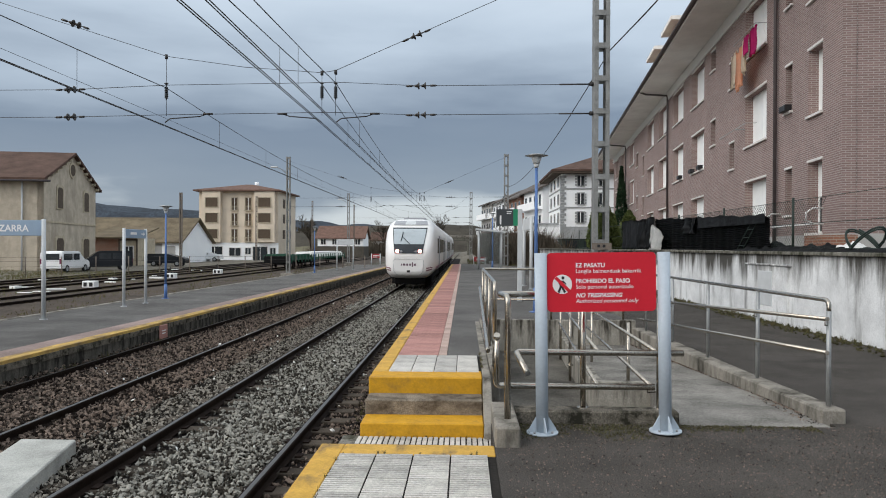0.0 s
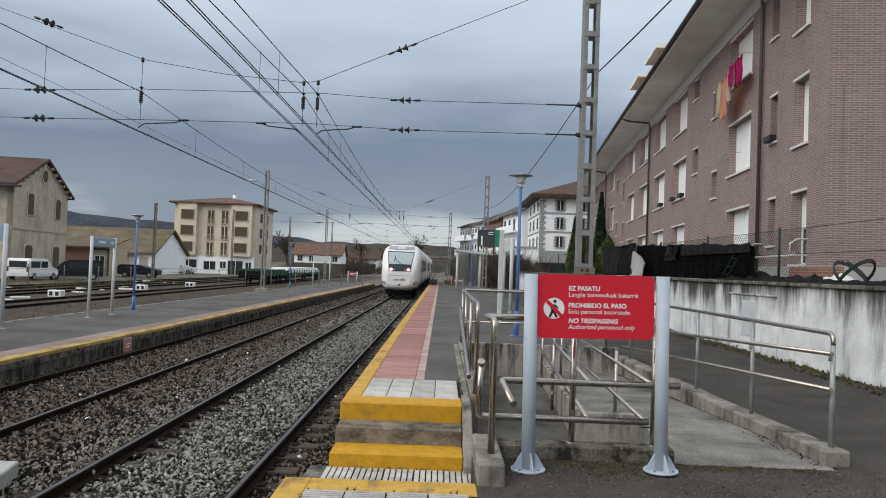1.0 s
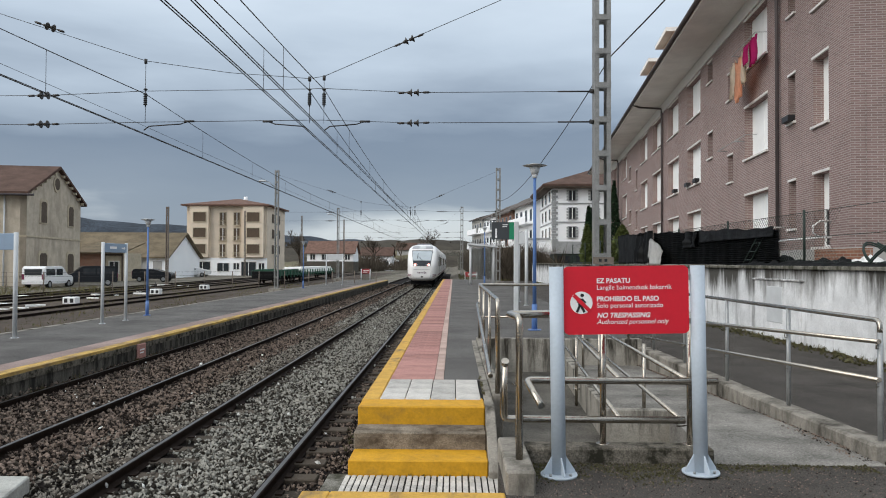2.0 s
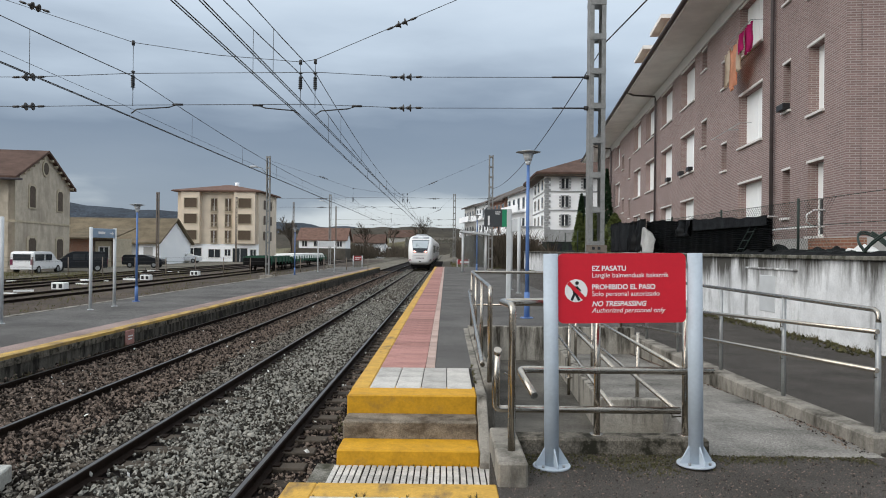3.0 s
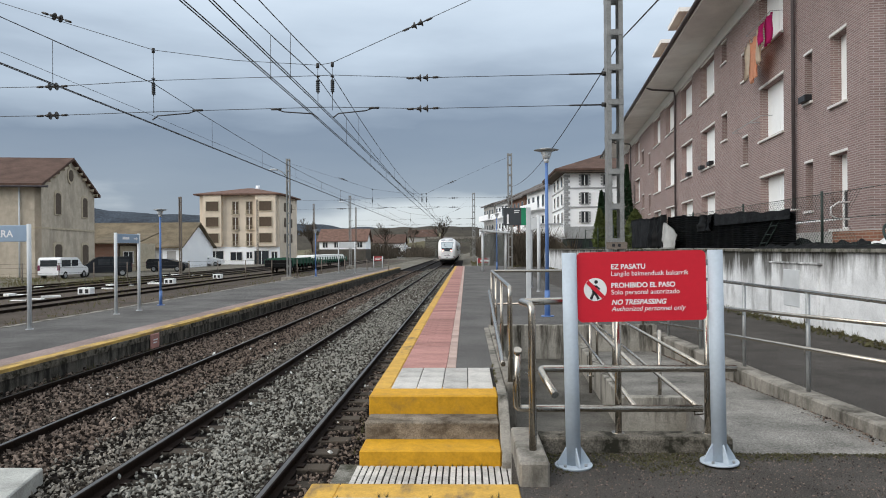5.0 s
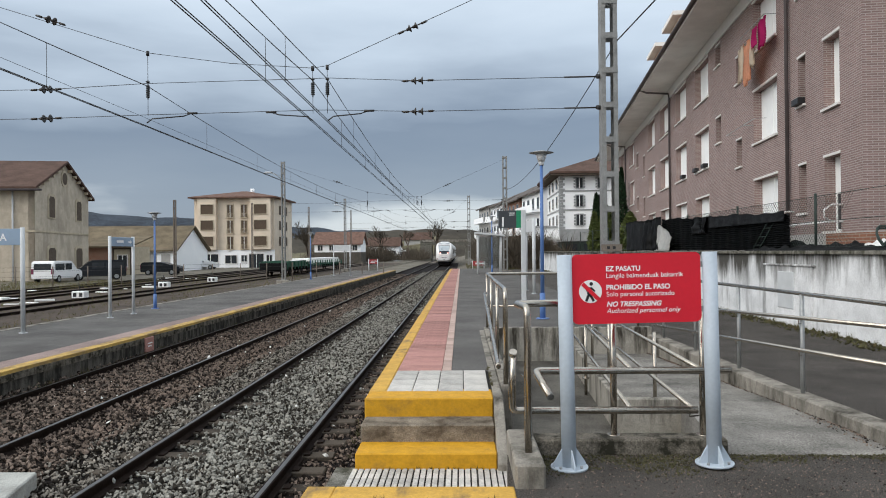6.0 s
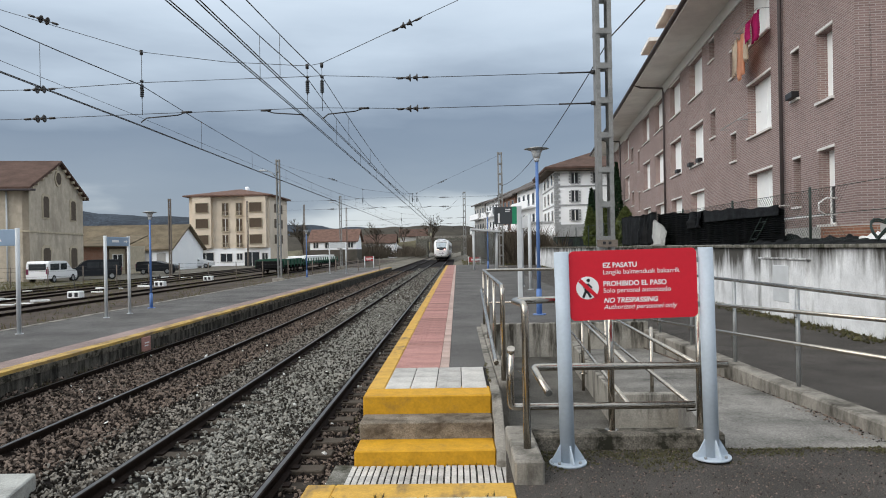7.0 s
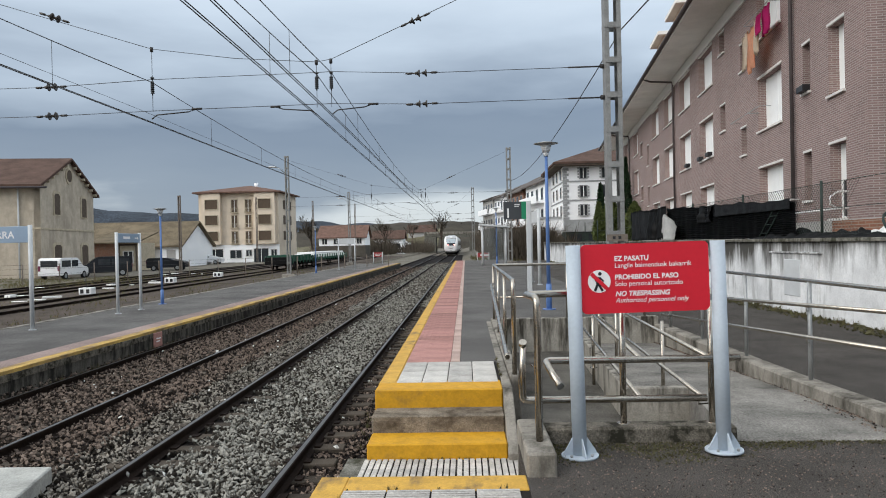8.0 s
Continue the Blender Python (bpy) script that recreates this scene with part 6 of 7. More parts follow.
fr = thing("metal_frame", "thin rusty metal frame leaning on the fence", "frame")
for k, (a, b) in enumerate((((7.0, 16.1, 1.54), (7.06, 15.2, 2.34)), ((7.0, 15.75, 1.54), (7.06, 14.85, 2.34)))):
    bm = B()
    cyl(bm, a, b, 0.016, seg=6)
    part("side_bar", bm, M["fence"], fr)
for k in range(4):
    t = 0.15 + 0.24 * k
    bm = B()
    cyl(bm, (7.0 + 0.06 * t, 16.1 - 0.9 * t, 1.54 + 0.8 * t), (7.0 + 0.06 * t, 15.75 - 0.9 * t, 1.54 + 0.8 * t), 0.012, seg=6)
    part("cross_bar", bm, M["fence"], fr)


# ---- plants ----
def crown(name, parent, material, c, size, n, leaf, seed, shape="ball", label=""):
    rng = np.random.RandomState(seed)
    u = rng.normal(size=(n, 3))
    u /= np.linalg.norm(u, axis=1)[:, None]
    r = rng.uniform(0.45, 1.0, n) ** 0.5
    lump = 1 + 0.22 * np.sin(u[:, 0] * 5 + seed) * np.cos(u[:, 2] * 6 + seed * 2)
    P = u * (r * lump)[:, None]
    if shape == "cone":
        h = rng.uniform(0, 1, n) ** 0.8
        a = rng.uniform(0, 2 * np.pi, n)
        rr = (1 - h) ** 0.8 * (0.75 + 0.35 * rng.uniform(size=n)) * (0.35 + 0.65 * np.minimum(1, h * 6))
        P = np.stack([rr * np.cos(a), rr * np.sin(a), h * 2 - 1], 1)
    P = P * np.array(size) + np.array(c)
    d1 = rng.normal(size=(n, 3))
    d2 = rng.normal(size=(n, 3))
    d1 *= (leaf * rng.uniform(0.6, 1.3, n) / np.linalg.norm(d1, axis=1))[:, None]
    d2 *= (leaf * 0.5 * rng.uniform(0.6, 1.3, n) / np.linalg.norm(d2, axis=1))[:, None]
    V = np.stack([P - d1, P + d2, P + d1, P - d2], 1).reshape(-1, 3)
    F = np.arange(4 * n).reshape(n, 4)
    me = bpy.data.meshes.new(name)
    me.from_pydata(V.tolist(), [], F.tolist())
    me.materials.append(material)
    ob = new(name, me)
    if parent:
        ob.parent = parent
    return ob


def conifer(x, y, z, h, r, seed, material, label):
    t = thing("conifer", label, "tree", pose(x, y, z), "garden conifers")
    bm = B()
    cyl(bm, (0, 0, 0), (0, 0, h * 0.9), 0.12, 0.03, seg=8)
    part("trunk", bm, M["bark"], t)
    crown("crown", t, material, (0, 0, h * 0.53), (r, r, h * 0.47), 2600, 0.16, seed, "cone")


conifer(8.55, 44, 1.35, 2.6, 0.50, 6, M["leaf"], "bushy green garden conifer behind the fence")
conifer(9.35, 45, 1.35, 2.9, 0.60, 7, M["leaf"], "bushy green garden conifer behind the fence")
conifer(10.2, 46, 1.35, 2.5, 0.60, 8, M["leaf"], "bushy green garden conifer behind the fence")
conifer(10.2, 52, 1.2, 4.6, 0.55, 1, M["leaf_dark"], "slim dark cypress in the garden")
conifer(11.4, 54, 1.2, 3.8, 1.5, 2, M["leaf"], "broad green garden conifer")
conifer(12.7, 52, 1.2, 3.2, 1.5, 3, M["leaf"], "broad green garden conifer")
conifer(13.0, 56, 1.2, 7.0, 0.7, 4, M["leaf_dark"], "tall dark cypress beside the brick house")
conifer(14.3, 52, 1.2, 4.6, 1.2, 5, M["leaf"], "broad green garden conifer")


def bare_tree(x, y, z, h, seed, label, spread=0.55):
    rnd = random.Random(seed)
    t = thing("bare_tree", label, "tree", pose(x, y, z), "leafless trees")
    bm, tw = B(), B()

    def grow(p, d, ln, r, lev):
        q = p + d * ln
        cyl(bm if lev < 2 else tw, p, q, r, r * 0.65, seg=6 if lev < 2 else 4)
        if lev >= 5:
            return
        for _ in range(3 if lev else 4):
            nd = (d + Vector((rnd.uniform(-1, 1), rnd.uniform(-1, 1), rnd.uniform(-0.25, 0.7))) * spread * 1.25).normalized()
            grow(p + d * ln * rnd.uniform(0.6, 1.0), nd, ln * rnd.uniform(0.58, 0.82), r * 0.66, lev + 1)
    grow(Vector((0, 0, 0)), Vector((0, 0, 1)), h * 0.30, h * 0.020, 0)
    part("trunk", bm, M["bark"], t)
    part("crown", tw, M["twig"], t, "bare twiggy crown")


bare_tree(-26.0, 118, -0.8, 9.5, 3, "leafless tree with a spreading crown in the yard")
bare_tree(-6.5, 190, 0.5, 12, 5, "leafless tree on the slope beside the bridge")
bare_tree(7.5, 170, 0.5, 9, 6, "leafless tree beside the railway bridge")
bare_tree(-14.0, 185, 0.5, 10, 8, "leafless tree on the slope beside the track")
bare_tree(-20.0, 175, 0, 10, 9, "leafless tree at the edge of the yard")


def scrub(x0, x1, y0, y1, z, h, n, seed, label, material="twig"):
    rng = np.random.RandomState(seed)
    x, y = rng.uniform(x0, x1, n), rng.uniform(y0, y1, n)
    hh = h * (0.55 + 0.45 * np.sin(x * 1.3 + seed) * np.cos(y * 0.5 + seed)) * rng.uniform(0.35, 1.0, n)
    lean = rng.normal(size=(n, 2)) * 0.30
    w = rng.uniform(0.02, 0.06, n) * (0.5 + h / 6)
    zb = z + hh * rng.uniform(0, 0.55, n)
    V = np.stack([np.stack([x - w, y, zb], 1), np.stack([x + w, y, zb], 1), np.stack([x + lean[:, 0] * hh, y + lean[:, 1] * hh, z + hh], 1)], 1).reshape(-1, 3)
    me = bpy.data.meshes.new("scrub")
    me.from_pydata(V.tolist(), [], np.arange(3 * n).reshape(n, 3).tolist())
    me.materials.append(M[material])
    tagged(new("scrub", me), label, "bushes", kind="stuff")


scrub(2.4, 9.5, 61, 86, -0.1, 4.4, 18000, 1, "tangled brown leafless scrub beyond the platform")
scrub(2.2, 11.0, 88, 160, 0.0, 4.6, 16000, 2, "tall brown thicket along the track")
scrub(-40, -9, 172, 230, -0.5, 4.6, 15000, 3, "brown leafless thicket behind the yard")
scrub(-34, -18, 162, 190, -0.7, 6.0, 9000, 7, "brown bushes round the far houses")
scrub(-30, -13.5, 20, 75, -0.76, 0.22, 7000, 4, "dry grass tufts between the sidings", "grass")
scrub(6.55, 6.84, 4, 58, -0.01, 0.16, 900, 5, "weeds at the foot of the wall", "grass")
scrub(-44, -26, 44, 60, -0.76, 0.4, 5000, 6, "rough grass before the stone building", "grass")
scrub(0.6, 6.6, 60, 90, -0.05, 0.35, 3000, 8, "rough grass beyond the platform end", "grass")


# ---- background buildings ----
def framed(parent, u0, u1, z0, z1, y, trim, pane, bar=True, sub=True):
    bm = B()
    t = 0.10
    for r in ((u0 - t, u0, y - 0.06, y + 0.08, z0 - t, z1 + t), (u1, u1 + t, y - 0.06, y + 0.08, z0 - t, z1 + t), (u0, u1, y - 0.06, y + 0.08, z1, z1 + t), (u0, u1, y - 0.08, y + 0.08, z0 - t, z0)):
        box(bm, *r)
    w = part("window", bm, trim, parent)
    bm = boxes((u0, u1, y + 0.02, y + 0.05, z0, z1))
    part("pane", bm, pane, w)
    if bar:
        bm = boxes(((u0 + u1) / 2 - 0.04, (u0 + u1) / 2 + 0.04, y - 0.01, y + 0.03, z0, z1))
        part("glazing_bar", bm, M["shutter"], w)
    return w


def gable_roof(bm, x0, x1, y0, y1, ze, zr, over=0.5, th=0.22):
    """Ridge along x."""
    ym = (y0 + y1) / 2
    k = (zr - ze) / ((y1 - y0) / 2)
    prism(bm, [(y0 - over, ze - k * over), (ym, zr), (y1 + over, ze - k * over), (y1 + over, ze - k * over + th), (ym, zr + th), (y0 - over, ze - k * over + th)], x0 - over, x1 + over, "x")


def hip_roof(bm, x0, x1, y0, y1, ze, zr, over=0.8):
    x0, x1, y0, y1 = x0 - over, x1 + over, y0 - over, y1 + over
    d = min(x1 - x0, y1 - y0) / 2
    ym = (y0 + y1) / 2
    a = [bm.verts.new(p) for p in ((x0, y0, ze), (x1, y0, ze), (x1, y1, ze), (x0, y1, ze))]
    b = [bm.verts.new((p.co.x, p.co.y, ze + 0.22)) for p in a]
    r = [bm.verts.new((x0 + d, ym, zr)), bm.verts.new((x1 - d, ym, zr))]
    bm.faces.new(a[::-1])
    for i in range(4):
        bm.faces.new((a[i], a[(i + 1) % 4], b[(i + 1) % 4], b[i]))
    bm.faces.new((b[0], b[1], r[1], r[0]))
    bm.faces.new((b[1], b[2], r[1]))
    bm.faces.new((b[2], b[3], r[0], r[1]))
    bm.faces.new((b[3], b[0], r[0]))


def stone_shed():
    """Local x runs along the long side towards the gable end, local y back from the camera's side."""
    ang = 9.3
    h = thing("goods_shed", "old sandstone goods building with a tiled gable roof", "building", pose(-38.76, 62.3, -0.237, 0, 0, ang))
    h.scale = (1.15, 1.15, 1.15)
    z0, ze, zr, W, D = -0.9, 7.08, 9.6, 34.0, 11.63
    bm = B()
    holes = [(-8.6 - 5.2 * i, -5.6 - 5.2 * i, 0.4, 3.3) for i in range(5)] + [(-8.6 - 5.2 * i, -5.6 - 5.2 * i, 4.0, 6.4) for i in range(5)]
    wall_with_holes(bm, -W, 0, z0, ze, 0.5, holes)
    bmesh.ops.recalc_face_normals(bm, faces=bm.faces[:])
    part("long_wall", bm, M["sandstone"], h)
    bm = B()
    prism(bm, [(0, z0), (D, z0), (D, ze), (D / 2, zr), (0, ze)], -0.5, -0.001, "x")
    part("gable_wall", bm, M["sandstone"], h)
    bm = boxes((-W, -0.5, D - 0.5, D, z0, ze), (-W, -W + 0.5, 0.5, D - 0.5, z0, ze))
    part("rear_wall", bm, M["sandstone"], h)
    bm = B()
    gable_roof(bm, -W, -0.35, 0, D, ze, zr, 0.7)
    part("roof", bm, M["tiles_brown"], h, "brown clay tile roof")
    bm = B()
    for y, z in [(D / 2 + s * i * 0.95, zr - i * 0.95 * (zr - ze) / (D / 2)) for s in (-1, 1) for i in range(1, 7)]:
        part("purlin_end", boxes((0.0, 0.33, y - 0.09, y + 0.09, z - 0.28, z - 0.06)), M["stone_trim"], h)
    bm = boxes((-W, 0, -0.04, 0.0, 3.45, 3.6), (0.0, 0.05, 0, D, 3.45, 3.6))
    part("string_course", bm, M["stone_trim"], h)
    for y in (3.12, 9.1):
        for za, zb, wd in ((-0.7, 2.2, 0.72), (4.75, 6.5, 0.55)):
            bm = B()
            arch = [(y - wd, za), (y + wd, za), (y + wd, zb - 0.2), (y + wd * 0.6, zb), (y - wd * 0.6, zb), (y - wd, zb - 0.2)]
            outer = [(y + (p - y) * 1.35, zb + (q - zb) * 1.0 + 0.22 if q > za else za - 0.1) for p, q in arch]
            prism(bm, outer, 0.0, 0.07, "x")
            w = part("arched_window", bm, M["stone_trim"], h)
            bm = B()
            prism(bm, arch, 0.072, 0.085, "x")
            part("pane", bm, M["bark"], w, "grey boarded opening")
    bm = B()
    cyl(bm, (0, D / 2, 8.25), (0.08, D / 2, 8.25), 0.72, seg=24)
    oc = part("round_window", bm, M["stone_trim"], h)
    bm = B()
    cyl(bm, (0.075, D / 2, 8.25), (0.10, D / 2, 8.25), 0.52, seg=24)
    part("pane", bm, M["bark"], oc)
    for i in range(5):
        for za, zb in ((0.4, 3.3), (4.0, 6.4)):
            u = -8.6 - 5.2 * i
            bm = boxes((u, u + 3.0, 0.30, 0.34, za, zb))
            w = part("window_pane", bm, M["glass"], h)
            bm = boxes(*[(u + 0.73 * k - 0.03, u + 0.73 * k + 0.03, 0.22, 0.30, za, zb) for k in range(5)], (u, u + 3.0, 0.22, 0.30, (za + zb) / 2 - 0.04, (za + zb) / 2 + 0.04))
            part("glazing_bar", bm, M["light_paint"], w)
    for u in (-1.6, -4.6):
        bm = B()
        cyl(bm, (u, -0.12, z0), (u, -0.12, ze - 0.2), 0.07, seg=8)
        part("downpipe", bm, M["light_paint"], h)
    bm = B()
    tube(bm, [(-W - 0.5, -0.75, 6.74), (0.8, -0.75, 6.74)], 0.09, 8)
    part("gutter", bm, M["gutter"], h)


stone_shed()


def cream_block():
    h = thing("apartment_building", "cream four-storey block with brown blinds and hip roof", "building", pose(-44.3, 115, 0))
    bm = boxes((0, 13.4, 0, 12, -0.9, 10.8))
    part("wall", bm, M["render_cream"], h)
    for u, w in ((0.85, 3.05), (9.6, 3.4)):
        bm = boxes((u, u + w, -0.9, -0.001, 2.3, 10.75))
        part("bay", bm, M["render_cream"], h)
    bm = boxes((-0.06, 13.46, -0.08, 0, -0.9, 2.2))
    part("ground_floor", bm, M["render_white"], h)
    bm = B()
    hip_roof(bm, 0, 13.4, -0.5, 12, 10.78, 12.45, 0.65)
    part("roof", bm, M["tiles"], h, "low red tiled hip roof")
    for z0, z1 in ((2.9, 4.40), (5.56, 7.08), (8.15, 9.68)):
        for u in (1.43, 10.3):
            framed(h, u, u + 2.05, z0, z1, -0.95, M["stone_trim"], M["blind"], False)
        for u in (5.55, 7.88):
            framed(h, u, u + 0.95, z0 - 0.5, z1, -0.05, M["stone_trim"], M["blind"], True)
            bal = part("balcony", boxes((u - 0.15, u + 1.15, -0.36, -0.05, z0 - 0.62, z0 - 0.5)), M["stone_trim"], h, "small balcony with a pale rail")
            part("hand_rail", boxes((u - 0.15, u + 1.15, -0.36, -0.31, z0 + 0.12, z0 + 0.18)), M["stone_trim"], bal)
            for k in range(7):
                part("baluster", boxes((u - 0.1 + 0.19 * k, u - 0.07 + 0.19 * k, -0.35, -0.32, z0 - 0.5, z0 + 0.12)), M["stone_trim"], bal)
        for y in (3, 7):
            bm = boxes((13.35, 13.46, y, y + 1.4, z0, z1))
            part("side_window", bm, M["blind"], h)
    for u, w, z0, z1 in ((1.4, 2.6, 0.2, 1.5), (5.2, 1.9, 0.0, 1.3), (7.9, 0.9, 0.3, 1.3), (9.2, 2.4, -0.8, 1.5), (12.1, 0.9, 0.3, 1.3)):
        framed(h, u, u + w, z0, z1, -0.12, M["sill"], M["glass"], True)
    bm = B()
    cyl(bm, (8.0, 6, 12.0), (8.0, 6, 12.9), 0.35, seg=12)
    part("chimney", bm, M["render_white"], h)


cream_block()


def warehouse():
    h = thing("warehouse", "long low warehouse with a mossy tiled roof", "building", pose(-57.5, 92, 0, 0, 0, 3))
    bm = boxes((0, 19, 0, 14, -0.9, 2.2))
    part("wall", bm, M["render_grey"], h)
    bm = B()
    prism(bm, [(0, 2.2), (14, 2.2), (7, 5.4)], 18.6, 19, "x")
    part("gable", bm, M["render_white"], h)
    bm = boxes((16.6, 19.05, -0.06, 0, -0.9, 2.2), (18.98, 19.06, 0, 14, -0.9, 2.2))
    part("white_end", bm, M["render_white"], h)
    bm = B()
    gable_roof(bm, 0, 19, 0, 14, 2.2, 5.5, 0.5)
    part("roof", bm, M["tiles_pale"], h)
    for u in (6.0, 10.6, 13.2):
        framed(h, u, u + 2.3, -0.1, 1.5, -0.04, M["sill"], M["glass"], True)
    bm = boxes((17.2, 18.4, -0.1, -0.05, -0.8, 1.6))
    part("door", bm, M["render_grey"], h)
    k = thing("brick_annex", "small red brick annex with a timber porch", "building", pose(-39.6, 80, 0))
    bm = boxes((-4, -0.9, 0, 5, -0.9, 2.55))
    part("wall", bm, M["redbrick"], k)
    bm = B()
    prism(bm, [(-0.4, 2.45), (5.4, 3.75), (5.4, 3.9), (-0.4, 2.6)], -4.3, 1.5, "x")
    part("roof", bm, M["tiles_pale"], k)
    bm = boxes((-0.9, 1.25, 0.12, 4.9, -0.9, 2.5))
    part("porch_wall", bm, M["stone_trim"], k)
    bm = boxes((-0.95, -0.8, -0.05, 0.12, -0.9, 2.4), (1.15, 1.3, -0.05, 0.12, -0.9, 2.4), (-0.8, 1.15, -0.05, 0.12, 2.2, 2.4))
    part("porch_frame", bm, M["bark"], k)
    framed(k, -0.3, 0.75, 0.2, 1.5, 0.07, M["sill"], M["glass"], True)


warehouse()


def cottage(x, y, w, d, ze, zr, wall, roof, label, turn=0.0, z0=-0.9, rows=((0.2, 1.4),), cols=3, base=None):
    h = thing("house", label, "house", pose(x, y, 0, 0, 0, turn), "far houses")
    bm = boxes((0, w, 0, d, z0, ze))
    part("wall", bm, wall, h)
    if base:
        part("ground_floor", boxes((-0.05, w + 0.05, -0.05, d + 0.05, z0, base)), M["ground_shade"], h, "dark lower storey with shade put into its wall colour")
    for s in (0.0, w - 0.2):
        bm = B()
        prism(bm, [(0, ze), (d, ze), (d / 2, zr)], s, s + 0.2, "x")
        part("gable", bm, wall, h)
    bm = B()
    gable_roof(bm, 0, w, 0, d, ze, zr, 0.5)
    part("roof", bm, roof, h)
    for a, b in rows:
        for i in range(cols):
            u = w * (i + 0.5) / cols
            framed(h, u - 0.5, u + 0.5, a, b, -0.05, M["sill"], M["glass"], True)
    return h


cottage(-31.6, 150, 10.0, 8, 3.6, 6.0, M["render_white"], M["tiles"], "white house with a red tiled roof and dark lower storey", rows=((2.1, 3.2),), cols=4, base=1.7)
cottage(-24.5, 185, 8.0, 7, 3.4, 5.4, M["render_white"], M["tiles_brown"], "small white house among bare trees", rows=((0.8, 2.0),))
cottage(-19.5, 240, 9.0, 7, 6.0, 8.2, M["render_grey"], M["tiles_brown"], "grey house on the far slope", rows=((2.6, 4.0),))


def white_house():
    h = thing("house", "white four-storey house with grey stone window trim", "house", pose(11.0, 77, 0, 0, 0, -0.6))
    W, D = 13.0, 12.0
    bm = boxes((0, W, 0, D, 1.0, 10.0))
    part("wall", bm, M["render_white"], h)
    bm = boxes((-0.05, W, -0.06, 0.0, 1.0, 3.95))
    part("stone_base", bm, M["quoin"], h)
    bm = B()
    hip_roof(bm, 0, W, 0, D, 10.0, 12.9, 1.2)
    part("roof", bm, M["tiles_brown"], h, "brown hip roof with dark eaves")
    bm = boxes((-1.1, W + 1.1, -1.1, D + 1.1, 9.82, 9.99))
    part("eaves_board", bm, M["bark"], h)
    for z in (6.0, 8.08):
        bm = boxes((-0.05, W, -0.07, 0, z, z + 0.16), (-0.07, 0.0, 0, D, z, z + 0.16))
        part("string_course", bm, M["quoin"], h)
    for i in range(22):
        z = 3.05 + 0.3 * i
        e = 0.55 if i % 2 else 0.35
        bm = boxes((-0.08, e, -0.08, 0.0, z, z + 0.27), (-0.08, 0.0, 0.0, e, z, z + 0.27))
        part("quoin", bm, M["quoin"], h)
    for z0, z1 in ((4.40, 5.55), (6.45, 7.65), (8.50, 9.6)):
        for u in (1.80, 4.2, 7.5, 10.5):
            w = framed(h, u, u + 0.70, z0, z1, -0.06, M["quoin"], M["glass"], True)
            for k in range(4):
                for ua in (u - 0.28, u + 0.70):
                    part("surround_stone", boxes((ua, ua + 0.28, -0.10, 0.0, z0 + 0.32 * k, z0 + 0.32 * k + 0.22)), M["quoin"], w)
        for y in (1.5, 5.0, 8.5):
            bm = boxes((-0.09, -0.02, y - 0.08, y + 1.18, z0 - 0.08, z1 + 0.08))
            w = part("side_window", bm, M["sill"], h)
            bm = boxes((-0.12, -0.09, y, y + 1.1, z0, z1))
            part("pane", bm, M["glass"], w)
    # low white extension and garden hut
    k = thing("outbuilding", "low white outbuilding beside the house", "building", pose(7.4, 79, 0))
    bm = boxes((0, 3.6, 0, 6, 0.6, 4.2))
    part("wall", bm, M["render_white"], k)
    framed(k, 1.6, 2.8, 1.2, 2.6, -0.05, M["quoin"], M["glass"], True)
    bm = boxes((-0.2, 3.7, -0.2, 6.2, 4.2, 4.4))
    part("roof", bm, M["quoin"], k)
    gh = thing("garden_hut", "low green garden hut behind a mesh fence", "hut", pose(9.0, 62, 0))
    bm = boxes((0, 3.6, 0, 2.5, 1.2, 2.4))
    part("wall", bm, M["fence"], gh)
    bm = boxes((-0.1, 3.7, -0.1, 2.6, 2.4, 2.5))
    part("roof", bm, M["galv"], gh)
    for u in (0.4, 2.0):
        part("window", boxes((u, u + 1.0, -0.03, 0, 1.6, 2.2)), M["glass"], gh)


white_house()


def terrace(x, y, w, d, ze, zr, wall, label, floors, seed):
    """Gable-fronted house whose long side with balconies faces the track."""
    rnd = random.Random(seed)
    h = thing("house", label, "house", pose(x, y, 0, 0, 0, 98), "terrace of houses")
    bm = boxes((0, w, -d, 0, 0.5, ze))
    part("wall", bm, wall, h)
    bm = B()
    prism(bm, [(-d, ze), (0, ze), (-d / 2, zr)], 0.0, 0.25, "x")
    part("gable", bm, wall, h)
    bm = B()
    gable_roof(bm, 0, w, -d, 0, ze, zr, 0.6)
    part("roof", bm, M["tiles_grey"], h)
    for k in range(floors):
        z = 1.2 + k * (ze - 1.2) / floors
        for i in range(4):
            u = w * (i + 0.5) / 4
            bm = boxes((u - 0.6, u + 0.6, -0.02, 0.05, z + 0.4, z + 2.0))
            p = part("window", bm, M["quoin"], h)
            bm = boxes((u - 0.5, u + 0.5, 0.05, 0.07, z + 0.5, z + 1.9))
            part("pane", bm, M["glass"], p)
        if k:
            bm = boxes((0.4, w - 0.4, 0.0, 1.1, z - 0.05, z + 0.12), (0.4, w - 0.4, 1.04, 1.1, z + 0.12, z + 0.95))
            part("balcony", bm, M["render_white"], h, "white fronted balcony")
        for v in (-d * 0.7, -d * 0.3):
            bm = boxes((-0.06, 0.0, v - 0.6, v + 0.6, z + 0.4, z + 2.0))
            part("end_window", bm, M["blind"], h)


